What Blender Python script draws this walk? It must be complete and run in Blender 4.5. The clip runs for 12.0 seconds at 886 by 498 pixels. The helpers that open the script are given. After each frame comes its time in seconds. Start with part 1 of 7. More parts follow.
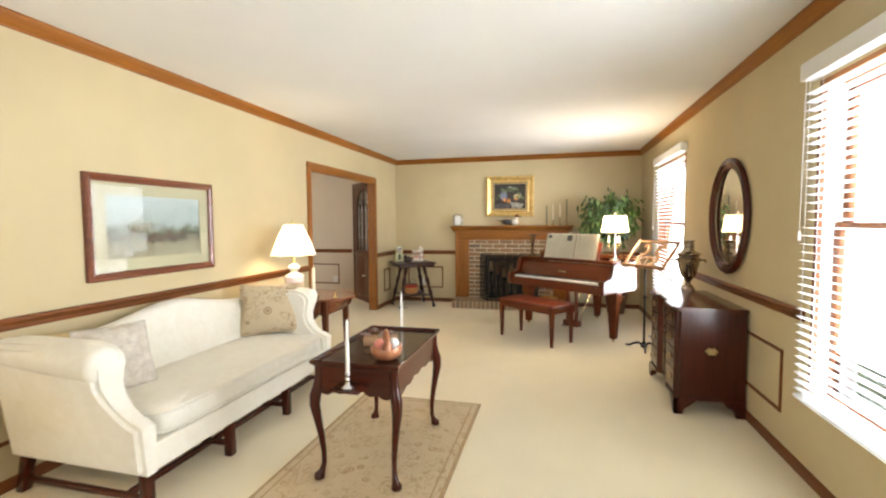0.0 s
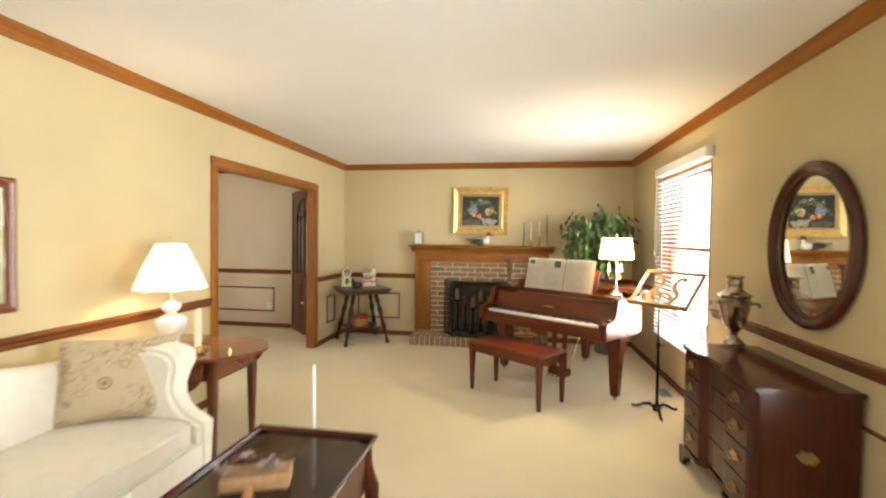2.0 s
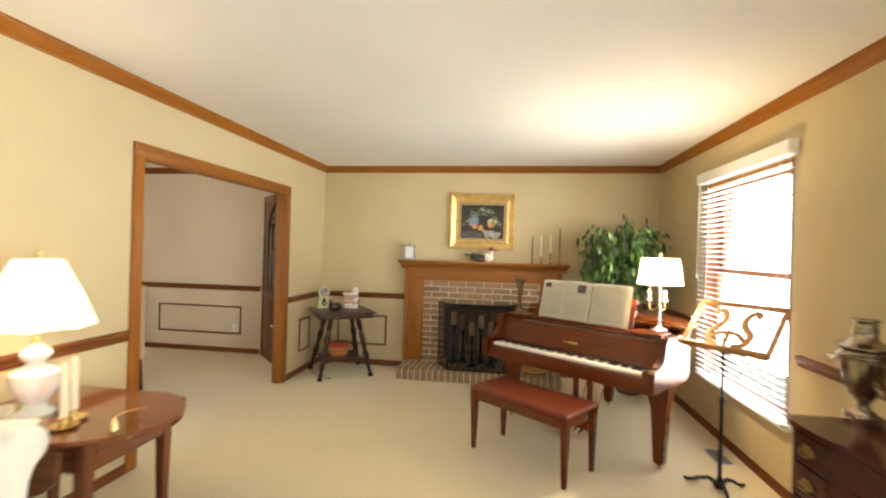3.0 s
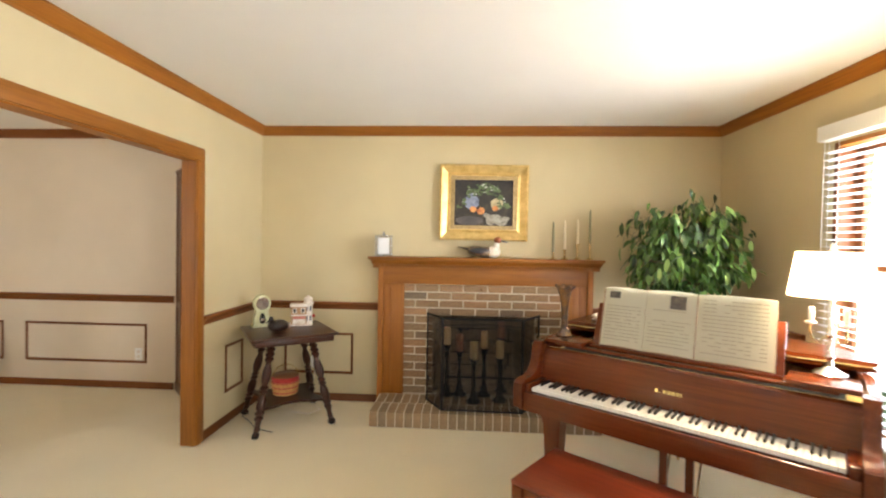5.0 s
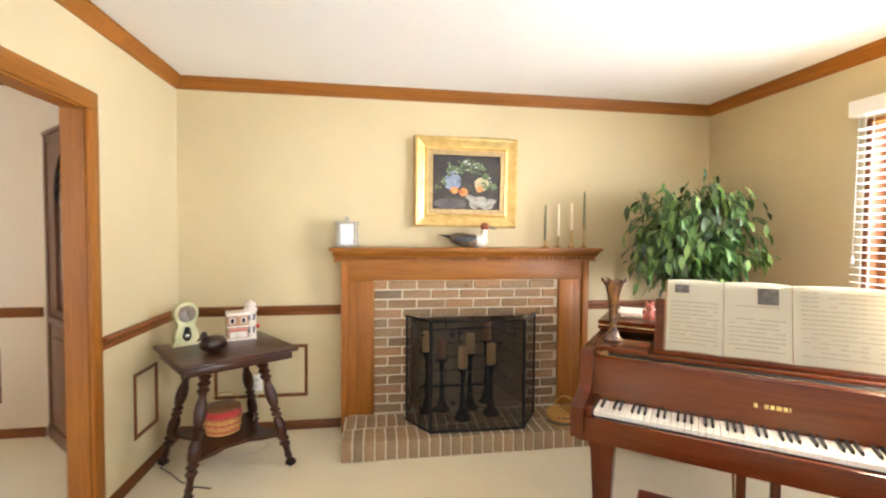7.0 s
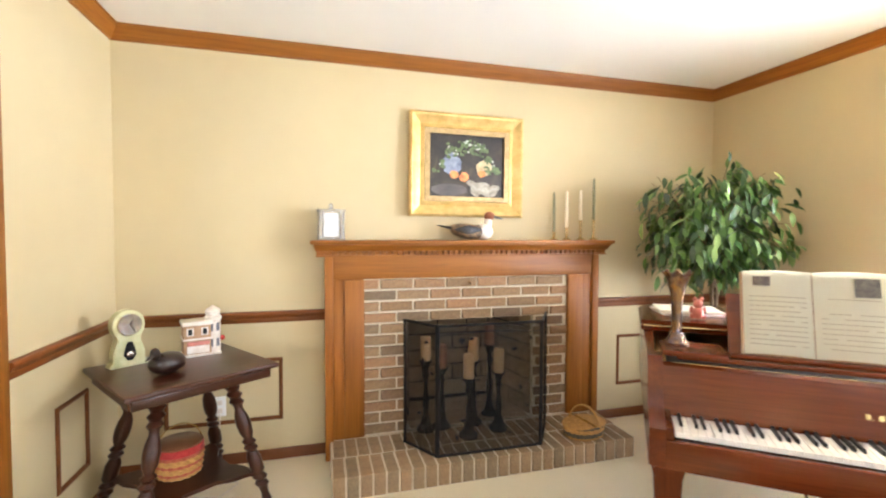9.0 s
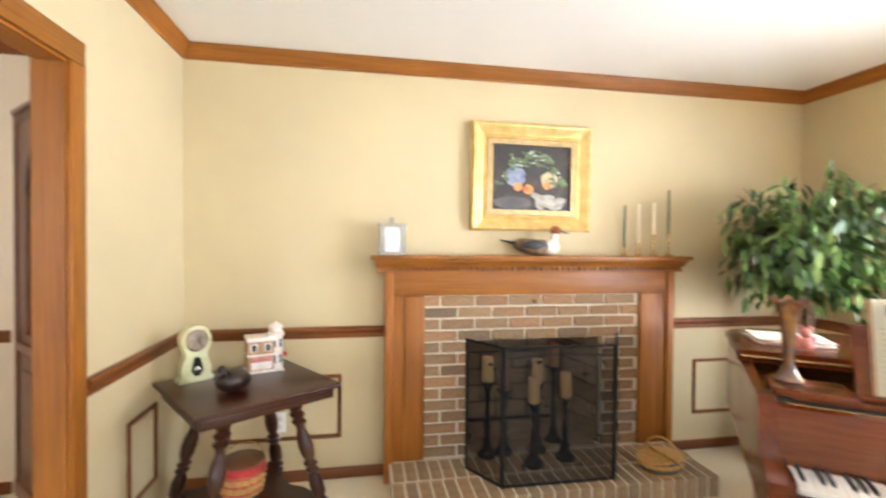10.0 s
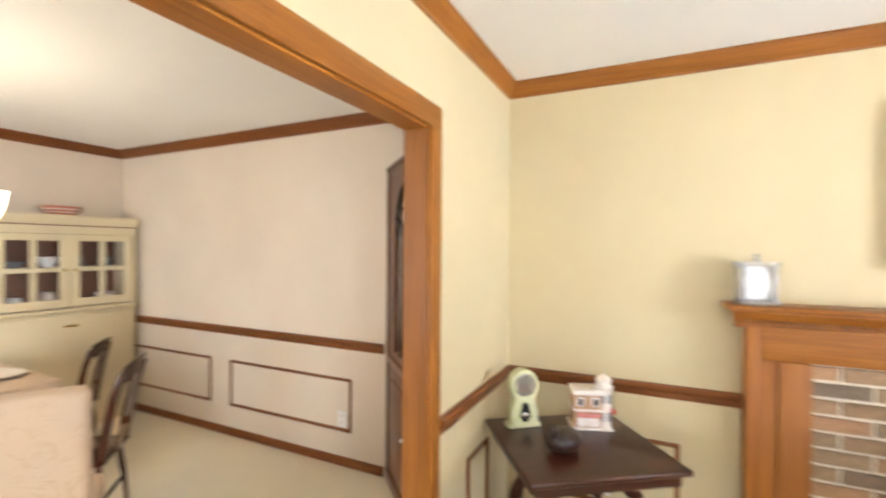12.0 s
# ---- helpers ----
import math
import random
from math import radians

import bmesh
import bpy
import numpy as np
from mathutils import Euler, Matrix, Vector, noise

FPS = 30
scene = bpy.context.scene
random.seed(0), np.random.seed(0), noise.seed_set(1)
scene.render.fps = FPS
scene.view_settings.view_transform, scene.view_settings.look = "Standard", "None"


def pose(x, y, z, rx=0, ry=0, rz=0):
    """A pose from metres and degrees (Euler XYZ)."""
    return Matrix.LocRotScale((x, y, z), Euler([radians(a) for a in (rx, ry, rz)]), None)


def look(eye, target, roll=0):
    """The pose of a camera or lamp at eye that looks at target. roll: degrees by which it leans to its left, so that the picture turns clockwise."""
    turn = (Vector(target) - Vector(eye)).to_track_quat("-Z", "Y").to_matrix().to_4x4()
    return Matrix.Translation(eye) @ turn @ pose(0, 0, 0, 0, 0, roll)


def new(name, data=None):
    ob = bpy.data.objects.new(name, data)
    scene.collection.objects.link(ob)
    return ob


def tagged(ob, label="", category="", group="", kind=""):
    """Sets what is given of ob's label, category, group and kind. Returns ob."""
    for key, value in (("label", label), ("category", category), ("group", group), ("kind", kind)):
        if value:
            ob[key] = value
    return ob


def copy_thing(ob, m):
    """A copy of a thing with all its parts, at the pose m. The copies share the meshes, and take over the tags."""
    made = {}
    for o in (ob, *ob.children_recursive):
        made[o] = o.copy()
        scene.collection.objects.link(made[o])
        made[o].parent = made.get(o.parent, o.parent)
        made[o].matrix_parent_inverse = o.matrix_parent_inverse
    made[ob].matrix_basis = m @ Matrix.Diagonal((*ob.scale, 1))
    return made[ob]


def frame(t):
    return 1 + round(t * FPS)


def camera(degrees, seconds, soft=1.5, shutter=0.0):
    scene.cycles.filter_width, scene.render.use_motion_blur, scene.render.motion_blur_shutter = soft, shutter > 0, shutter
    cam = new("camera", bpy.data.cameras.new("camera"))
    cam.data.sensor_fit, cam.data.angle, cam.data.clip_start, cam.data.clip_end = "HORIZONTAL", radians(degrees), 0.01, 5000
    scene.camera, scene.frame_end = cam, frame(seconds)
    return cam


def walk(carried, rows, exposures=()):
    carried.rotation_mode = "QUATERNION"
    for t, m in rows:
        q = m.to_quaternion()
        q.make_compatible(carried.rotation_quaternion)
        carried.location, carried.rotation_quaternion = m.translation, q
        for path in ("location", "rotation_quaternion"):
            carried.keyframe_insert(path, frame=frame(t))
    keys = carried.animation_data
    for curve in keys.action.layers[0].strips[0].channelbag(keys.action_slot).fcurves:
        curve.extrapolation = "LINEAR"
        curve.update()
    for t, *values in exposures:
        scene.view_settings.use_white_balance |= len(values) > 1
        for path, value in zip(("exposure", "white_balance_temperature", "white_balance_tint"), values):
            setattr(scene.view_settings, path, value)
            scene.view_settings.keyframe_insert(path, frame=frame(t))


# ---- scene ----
cam = camera(89.6, 12.0, soft=2.1, shutter=0.8)
PATH = [
    (0, (0.172, 0.115, 1.355), (-0.315, 2.051, 1.238), -0.4),
    (0.5, (0.128, 0.306, 1.369), (-0.332, 2.249, 1.25), -0.2),
    (1, (0.108, 0.593, 1.368), (-0.325, 2.543, 1.259), -0.3),
    (1.5, (0.052, 0.931, 1.389), (-0.327, 2.892, 1.302), 0.0),
    (2, (-0.056, 1.323, 1.406), (-0.38, 3.296, 1.355), 0.7),
    (2.5, (-0.148, 1.745, 1.439), (-0.448, 3.723, 1.416), 1.3),
    (3, (-0.224, 2.191, 1.437), (-0.518, 4.17, 1.44), 1.6),
    (3.5, (-0.329, 2.627, 1.44), (-0.609, 4.607, 1.454), 1.7),
    (5.5, (-0.8, 3.815, 1.433), (-0.833, 5.814, 1.38), 0.6),
    (6, (-0.948, 3.994, 1.423), (-0.885, 5.992, 1.356), 0.4),
    (6.5, (-1.101, 4.137, 1.416), (-0.921, 6.127, 1.341), 0.4),
    (7, (-1.222, 4.25, 1.405), (-0.917, 6.226, 1.335), 0.4),
    (9, (-1.479, 4.733, 1.342), (-0.943, 6.659, 1.274), 0.2),
    (9.5, (-1.527, 4.811, 1.344), (-1.035, 6.748, 1.284), 0.5),
    (10, (-1.571, 4.87, 1.383), (-1.219, 6.839, 1.35), 0.5),
    (10.5, (-1.64, 4.918, 1.477), (-1.532, 6.914, 1.443), 0.7),
    (11, (-1.701, 4.984, 1.515), (-1.9, 6.974, 1.488), 0.6),
    (11.5, (-1.763, 5.057, 1.535), (-2.279, 6.989, 1.511), 0.3),
    (12, (-1.79, 5.119, 1.535), (-2.659, 6.92, 1.529), 0.4),
]
EXPOSURES = [(0.0, -0.42, 6350, 10), (2.5, -0.38, 6950, 9), (3.5, -0.46, 6850, 10), (5.5, 0.0, 6400, 11), (7.0, 0.34, 6150, 12), (9.0, 0.46, 6000, 12), (10.5, 0.44, 5900, 12), (12.0, 0.44, 5850, 12)]
walk(cam, [(t, look(eye, target, roll)) for t, eye, target, roll in PATH], EXPOSURES)

# ---- light ----
world = bpy.data.worlds.new("sky")
scene.world = world
world.use_nodes = True
wn = world.node_tree.nodes
sky = wn.new("ShaderNodeTexSky")
sky.sky_type, sky.sun_disc = "NISHITA", False
sky.sun_elevation, sky.sun_rotation = radians(48), radians(150)
wn["Background"].inputs["Strength"].default_value = 0.12
world.node_tree.links.new(sky.outputs["Color"], wn["Background"].inputs["Color"])

sun = new("sun", bpy.data.lights.new("sun", "SUN"))
sun.data.energy, sun.data.angle, sun.data.color = 2.5, radians(0.6), (1.0, 0.95, 0.87)
sun.matrix_world = look((0, 0, 8), (2.6, 2.2, 0))


def area_lamp(name, m, wide, high, watts, colour):
    ob = new(name, bpy.data.lights.new(name, "AREA"))
    ob.data.shape, ob.data.size, ob.data.size_y = "RECTANGLE", wide, high
    ob.data.energy, ob.data.color = watts, colour
    ob.matrix_world = m
    return ob


def bulb(name, place, watts, colour, radius=0.03):
    ob = new(name, bpy.data.lights.new(name, "POINT"))
    ob.data.energy, ob.data.color, ob.data.shadow_soft_size = watts, colour, radius
    ob.location = place
    return ob


WARM = (1.0, 0.79, 0.50)
DAY = (0.92, 0.96, 1.0)
# daylight in the two window openings, the sky's light
for y in (2.185, 5.74):
    area_lamp("window_daylight", look((1.60, y, 1.24), (0, y, 1.42)), 1.20, 1.55, 155, DAY)
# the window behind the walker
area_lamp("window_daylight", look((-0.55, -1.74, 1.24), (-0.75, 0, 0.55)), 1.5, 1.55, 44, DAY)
# added fill light for the dining room, beyond the doorway, in an added opening
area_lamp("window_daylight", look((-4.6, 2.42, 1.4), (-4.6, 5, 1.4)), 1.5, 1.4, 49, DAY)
bulb("table_lamp_bulb", (-2.20, 3.815, 1.18), 19, WARM, 0.04)
# added matching lamp, unseen, for the warm glow on the sofa's near end
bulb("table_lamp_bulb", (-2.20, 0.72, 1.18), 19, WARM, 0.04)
bulb("piano_lamp_bulb", (0.835, 5.535, 1.33), 60, WARM, 0.06)
bulb("chandelier_bulb", (-4.75, 5.6, 1.75), 17, WARM, 0.06)

# ---- materials ----
def shader(name, colour, rough=0.5, metal=0.0, coat=0.0):
    mat = bpy.data.materials.new(name)
    mat.use_nodes = True
    b = mat.node_tree.nodes["Principled BSDF"]
    b.inputs["Base Color"].default_value = (*colour, 1)
    b.inputs["Roughness"].default_value = rough
    b.inputs["Metallic"].default_value = metal
    b.inputs["Coat Weight"].default_value = coat
    b.inputs["Coat Roughness"].default_value = 0.08
    return mat


def tree(mat):
    nt = mat.node_tree
    return nt, nt.nodes, nt.links, nt.nodes["Principled BSDF"]


def coords(nt, scale=(1, 1, 1)):
    tc, mp = nt.nodes.new("ShaderNodeTexCoord"), nt.nodes.new("ShaderNodeMapping")
    nt.links.new(tc.outputs["Object"], mp.inputs["Vector"])
    mp.inputs["Scale"].default_value = scale
    return mp.outputs["Vector"]


def noise_tex(nt, vec, scale, detail=4.0, rough=0.55, distort=0.0):
    n = nt.nodes.new("ShaderNodeTexNoise")
    n.inputs["Scale"].default_value, n.inputs["Detail"].default_value = scale, detail
    n.inputs["Roughness"].default_value, n.inputs["Distortion"].default_value = rough, distort
    nt.links.new(vec, n.inputs["Vector"])
    return n.outputs["Fac"]


def ramp(nt, fac, stops):
    r = nt.nodes.new("ShaderNodeValToRGB")
    r.color_ramp.elements[0].position, r.color_ramp.elements[0].color = stops[0][0], (*stops[0][1], 1)
    r.color_ramp.elements[1].position, r.color_ramp.elements[1].color = stops[-1][0], (*stops[-1][1], 1)
    for p, c in stops[1:-1]:
        r.color_ramp.elements.new(p).color = (*c, 1)
    nt.links.new(fac, r.inputs["Fac"])
    return r.outputs["Color"]


def mixed(nt, fac, a, b, mode="MIX"):
    m = nt.nodes.new("ShaderNodeMix")
    m.data_type, m.blend_type = "RGBA", mode
    for sock, v in ((m.inputs[0], fac), (m.inputs[6], a), (m.inputs[7], b)):
        if isinstance(v, bpy.types.NodeSocket):
            nt.links.new(v, sock)
        elif isinstance(v, tuple):
            sock.default_value = (*v, 1)
        else:
            sock.default_value = v
    return m.outputs[2]


def bumped(nt, height, strength, distance):
    b = nt.nodes.new("ShaderNodeBump")
    b.inputs["Strength"].default_value, b.inputs["Distance"].default_value = strength, distance
    nt.links.new(height, b.inputs["Height"])
    nt.links.new(b.outputs["Normal"], nt.nodes["Principled BSDF"].inputs["Normal"])


def shades(c, k):
    return tuple(min(1.0, v * k) for v in c)


def plaster(name, colour, rough=0.85, grain=220, relief=0.15, vary=0.05):
    """Painted wall or ceiling: faint roller texture and slow drifts of tone."""
    mat = shader(name, colour, rough)
    nt, _, links, b = tree(mat)
    v = coords(nt)
    slow = noise_tex(nt, v, 1.3, 3)
    col = ramp(nt, slow, [(0.3, shades(colour, 1 - vary)), (0.7, shades(colour, 1 + vary))])
    links.new(col, b.inputs["Base Color"])
    bumped(nt, noise_tex(nt, v, grain, 3), relief, 0.002)
    return mat


def carpet(name, colour):
    mat = shader(name, colour, 0.95)
    nt, _, links, b = tree(mat)
    v = coords(nt)
    slow = noise_tex(nt, v, 1.6, 4, 0.6, 0.6)
    fine = noise_tex(nt, v, 340, 2)
    base = ramp(nt, slow, [(0.3, shades(colour, 0.91)), (0.7, shades(colour, 1.06))])
    col = mixed(nt, 0.55, base, ramp(nt, fine, [(0.3, shades(colour, 0.72)), (0.7, shades(colour, 1.12))]))
    links.new(col, b.inputs["Base Color"])
    b.inputs["Sheen Weight"].default_value = 0.25
    bumped(nt, fine, 0.6, 0.006)
    return mat


def wood(name, dark, light, axis="x", rough=0.35, coat=0.3, scale=1.0):
    """Stained timber; the grain runs along the axis."""
    mat = shader(name, light, rough, coat=coat)
    nt, _, links, b = tree(mat)
    s = [26 * scale] * 3
    s["xyz".index(axis)] = 1.5 * scale
    v = coords(nt, tuple(s))
    info = nt.nodes.new("ShaderNodeObjectInfo")
    grain = noise_tex(nt, v, 1.0, 6, 0.62, 1.1)
    s2 = [190 * scale] * 3
    s2["xyz".index(axis)] = 5 * scale
    pore = noise_tex(nt, coords(nt, tuple(s2)), 1.0, 2)
    mid = tuple((a + c) / 2 for a, c in zip(dark, light))
    col = ramp(nt, grain, [(0.28, dark), (0.5, mid), (0.74, light)])
    col = mixed(nt, 0.22, col, ramp(nt, pore, [(0.35, shades(dark, 0.8)), (0.6, light)]), "MIX")
    rnd = nt.nodes.new("ShaderNodeMapRange")
    rnd.inputs[3].default_value, rnd.inputs[4].default_value = 0.86, 1.1
    links.new(info.outputs["Random"], rnd.inputs[0])
    hsv = nt.nodes.new("ShaderNodeHueSaturation")
    links.new(rnd.outputs[0], hsv.inputs["Value"])
    links.new(col, hsv.inputs["Color"])
    links.new(hsv.outputs["Color"], b.inputs["Base Color"])
    bumped(nt, pore, 0.05, 0.001)
    b.inputs["Specular IOR Level"].default_value = 0.35
    return mat


def cloth(name, colour, other=None, scale=9, weave=500, rough=0.9, relief=0.3):
    mat = shader(name, colour, rough)
    nt, _, links, b = tree(mat)
    v = coords(nt)
    other = other or shades(colour, 0.9)
    col = ramp(nt, noise_tex(nt, v, scale, 3, 0.6, 0.8), [(0.4, other), (0.62, colour)])
    links.new(col, b.inputs["Base Color"])
    b.inputs["Sheen Weight"].default_value = 0.15
    bumped(nt, noise_tex(nt, v, weave, 2), relief, 0.002)
    return mat


def mottled(name, colour, other, scale=20, rough=0.5, metal=0.0, relief=0.2, coat=0.0):
    mat = shader(name, colour, rough, metal, coat)
    nt, _, links, b = tree(mat)
    v = coords(nt)
    f = noise_tex(nt, v, scale, 5, 0.6)
    links.new(ramp(nt, f, [(0.35, other), (0.65, colour)]), b.inputs["Base Color"])
    bumped(nt, noise_tex(nt, v, scale * 9, 3), relief, 0.002)
    return mat


def pieces(name, tones, rough=0.85, grain=60, relief=0.5):
    """Bricks: a tone for each piece by Object Info's Random, with sandy grain."""
    mat = shader(name, tones[0], rough)
    nt, _, links, b = tree(mat)
    info = nt.nodes.new("ShaderNodeObjectInfo")
    stops = [(i / max(1, len(tones) - 1), c) for i, c in enumerate(tones)]
    col = ramp(nt, info.outputs["Random"], stops)
    v = coords(nt)
    fine = noise_tex(nt, v, grain, 5, 0.65)
    blot = noise_tex(nt, v, grain * 0.25, 3)
    col = mixed(nt, 0.5, col, ramp(nt, fine, [(0.3, (0.35, 0.33, 0.32)), (0.7, (1.0, 0.97, 0.93))]), "MULTIPLY")
    col = mixed(nt, 0.35, col, ramp(nt, blot, [(0.35, (0.5, 0.42, 0.4)), (0.65, (1, 1, 1))]), "MULTIPLY")
    links.new(col, b.inputs["Base Color"])
    bumped(nt, fine, relief, 0.003)
    return mat


def glass(name, tint=(1, 1, 1), rough=0.0):
    mat = shader(name, tint, rough)
    b = mat.node_tree.nodes["Principled BSDF"]
    b.inputs["Transmission Weight"].default_value = 1.0
    b.inputs["IOR"].default_value = 1.45
    return mat


def lampshade(name, colour, strength, base, thin=0.5):
    """Thin fabric: it glows a little and passes the bulb's light on, scattered."""
    mat = glow(name, colour, strength, base)
    nt, nodes, links, b = tree(mat)
    through_cloth, both = nodes.new("ShaderNodeBsdfTranslucent"), nodes.new("ShaderNodeMixShader")
    through_cloth.inputs["Color"].default_value, both.inputs[0].default_value = (1.0, 0.86, 0.66, 1), thin
    links.new(b.outputs[0], both.inputs[1])
    links.new(through_cloth.outputs[0], both.inputs[2])
    links.new(both.outputs[0], nodes["Material Output"].inputs["Surface"])
    return mat


def glow(name, colour, strength, base=(0.85, 0.82, 0.75)):
    mat = shader(name, base, 0.7)
    b = mat.node_tree.nodes["Principled BSDF"]
    b.inputs["Emission Color"].default_value = (*colour, 1)
    b.inputs["Emission Strength"].default_value = strength
    return mat


M_WALL = plaster("cream_wall_paint", (0.585, 0.485, 0.288))
M_DWALL = plaster("rose_beige_wall_paint", (0.675, 0.57, 0.435))
M_CEIL = plaster("white_ceiling_paint", (0.87, 0.865, 0.85), grain=120, relief=0.3, vary=0.02)
M_OUTER = plaster("outer_brickwork_paint", (0.45, 0.36, 0.30))
M_CARPET = carpet("cream_carpet", (0.88, 0.77, 0.525))
T_D, T_L = (0.20, 0.062, 0.006), (0.355, 0.130, 0.013)
M_TRIM = {a: wood("stained_trim_" + a, T_D, T_L, a, 0.45, 0.0) for a in "xyz"}
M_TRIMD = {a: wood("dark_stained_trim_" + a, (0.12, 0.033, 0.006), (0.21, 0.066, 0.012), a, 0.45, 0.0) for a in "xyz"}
M_MAHOG = {a: wood("polished_mahogany_" + a, (0.032, 0.0055, 0.0025), (0.082, 0.0145, 0.0055), a, 0.22, 0.12) for a in "xyz"}
M_PIANO = {a: wood("cherry_piano_finish_" + a, (0.085, 0.0155, 0.0035), (0.155, 0.032, 0.007), a, 0.22, 0.2) for a in "xyz"}
M_WHITE = plaster("white_paint", (0.82, 0.81, 0.78), 0.45, 300, 0.05, 0.02)
M_BLIND = plaster("white_blind_slat", (0.85, 0.85, 0.84), 0.4, 300, 0.03, 0.015)
nt = M_BLIND.node_tree
tl, mx = nt.nodes.new("ShaderNodeBsdfTranslucent"), nt.nodes.new("ShaderNodeMixShader")
tl.inputs["Color"].default_value, mx.inputs[0].default_value = (0.85, 0.85, 0.83, 1), 0.4
nt.links.new(nt.nodes["Principled BSDF"].outputs[0], mx.inputs[1])
nt.links.new(tl.outputs[0], mx.inputs[2])
nt.links.new(mx.outputs[0], nt.nodes["Material Output"].inputs["Surface"])
M_PANE = glass("window_glass")
M_GRASS = mottled("lawn", (0.07, 0.12, 0.035), (0.045, 0.08, 0.02), 3, 0.95)
M_BRICK = pieces("fireplace_brick", [(0.30, 0.19, 0.095), (0.38, 0.215, 0.105), (0.33, 0.22, 0.115), (0.43, 0.24, 0.115), (0.20, 0.145, 0.09), (0.38, 0.25, 0.13)])
M_HEARTH = pieces("hearth_brick", [(0.36, 0.26, 0.145), (0.42, 0.285, 0.155), (0.31, 0.235, 0.14), (0.46, 0.30, 0.16)])
M_FIREBRICK = pieces("sooty_firebrick", [(0.46, 0.35, 0.22), (0.38, 0.28, 0.18), (0.52, 0.39, 0.25)])
M_MORTAR = mottled("mortar", (0.70, 0.61, 0.46), (0.58, 0.50, 0.37), 40, 0.95)
M_SOOT = mottled("soot_mortar", (0.09, 0.075, 0.06), (0.04, 0.035, 0.03), 20, 0.95)
M_BRASS = mottled("brass", (0.72, 0.55, 0.27), (0.56, 0.41, 0.18), 30, 0.25, 1.0, 0.05)
M_PULL = mottled("aged_brass", (0.46, 0.33, 0.14), (0.24, 0.16, 0.07), 60, 0.32, 1.0, 0.1)
M_BLACK = mottled("black_iron", (0.016, 0.015, 0.014), (0.01, 0.01, 0.01), 40, 0.5, 0.6)


# ---- mesh helpers ----
def box(bm, x0, x1, y0, y1, z0, z1, bevel=0.0, seg=2, m=None):
    made = bmesh.ops.create_cube(bm, size=1.0)["verts"]
    for v in made:
        v.co = Vector(((x0 + x1) / 2 + v.co.x * (x1 - x0), (y0 + y1) / 2 + v.co.y * (y1 - y0), (z0 + z1) / 2 + v.co.z * (z1 - z0)))
    if bevel:
        edges = list({e for v in made for e in v.link_edges})
        out = bmesh.ops.bevel(bm, geom=edges, offset=bevel, segments=seg, profile=0.5, affect="EDGES")
        made = list({v for f in out["faces"] for v in f.verts} | {v for v in made if v.is_valid})
    if m is not None:
        bmesh.ops.transform(bm, matrix=m, verts=made)
    return made


def lathe(bm, profile, segs=24, m=None, cap=True):
    """A turned shape: profile rows of (radius, height)."""
    rings = []
    for r, z in profile:
        rings.append([bm.verts.new((r * math.cos(2 * math.pi * i / segs), r * math.sin(2 * math.pi * i / segs), z)) for i in range(segs)])
    for a, b in zip(rings, rings[1:]):
        for i in range(segs):
            bm.faces.new((a[i], a[(i + 1) % segs], b[(i + 1) % segs], b[i]))
    if cap:
        bm.faces.new(rings[0][::-1])
        bm.faces.new(rings[-1])
    vs = [v for r in rings for v in r]
    if m is not None:
        bmesh.ops.transform(bm, matrix=m, verts=vs)
    return vs


def tube(bm, path, radii, segs=10, squash=1.0, cap=True):
    """A round bar along a path of points, with a radius at each."""
    pts = [Vector(p) for p in path]
    if not hasattr(radii, "__len__"):
        radii = [radii] * len(pts)
    rings, up = [], None
    for i, p in enumerate(pts):
        d = (pts[min(i + 1, len(pts) - 1)] - pts[max(i - 1, 0)]).normalized()
        if up is None:
            up = Vector((0, 0, 1)) if abs(d.z) < 0.9 else Vector((0, 1, 0))
        side = d.cross(up).normalized()
        up = side.cross(d).normalized()
        rings.append([bm.verts.new(p + side * radii[i] * math.cos(2 * math.pi * k / segs) + up * radii[i] * squash * math.sin(2 * math.pi * k / segs)) for k in range(segs)])
    for a, b in zip(rings, rings[1:]):
        for k in range(segs):
            bm.faces.new((a[k], a[(k + 1) % segs], b[(k + 1) % segs], b[k]))
    if cap:
        bm.faces.new(rings[0][::-1])
        bm.faces.new(rings[-1])
    return [v for r in rings for v in r]


def slab(bm, outline, z0, z1, m=None):
    """An outline in x and y, raised from z0 to z1."""
    lo = [bm.verts.new((x, y, z0)) for x, y in outline]
    hi = [bm.verts.new((x, y, z1)) for x, y in outline]
    bm.faces.new(lo[::-1])
    bm.faces.new(hi)
    for i in range(len(lo)):
        j = (i + 1) % len(lo)
        bm.faces.new((lo[i], lo[j], hi[j], hi[i]))
    if m is not None:
        bmesh.ops.transform(bm, matrix=m, verts=lo + hi)
    return lo + hi


def grid(bm, nu, nv, fn, close_u=False, close_v=False):
    """A sheet of nu by nv points fn(u, v), u and v from 0 to 1."""
    vs = [[bm.verts.new(fn(i / (nu if close_u else nu - 1), j / (nv if close_v else nv - 1))) for j in range(nv)] for i in range(nu)]
    for i in range(nu if close_u else nu - 1):
        for j in range(nv if close_v else nv - 1):
            a, b = (i + 1) % nu, (j + 1) % nv
            bm.faces.new((vs[i][j], vs[a][j], vs[a][b], vs[i][b]))
    return vs


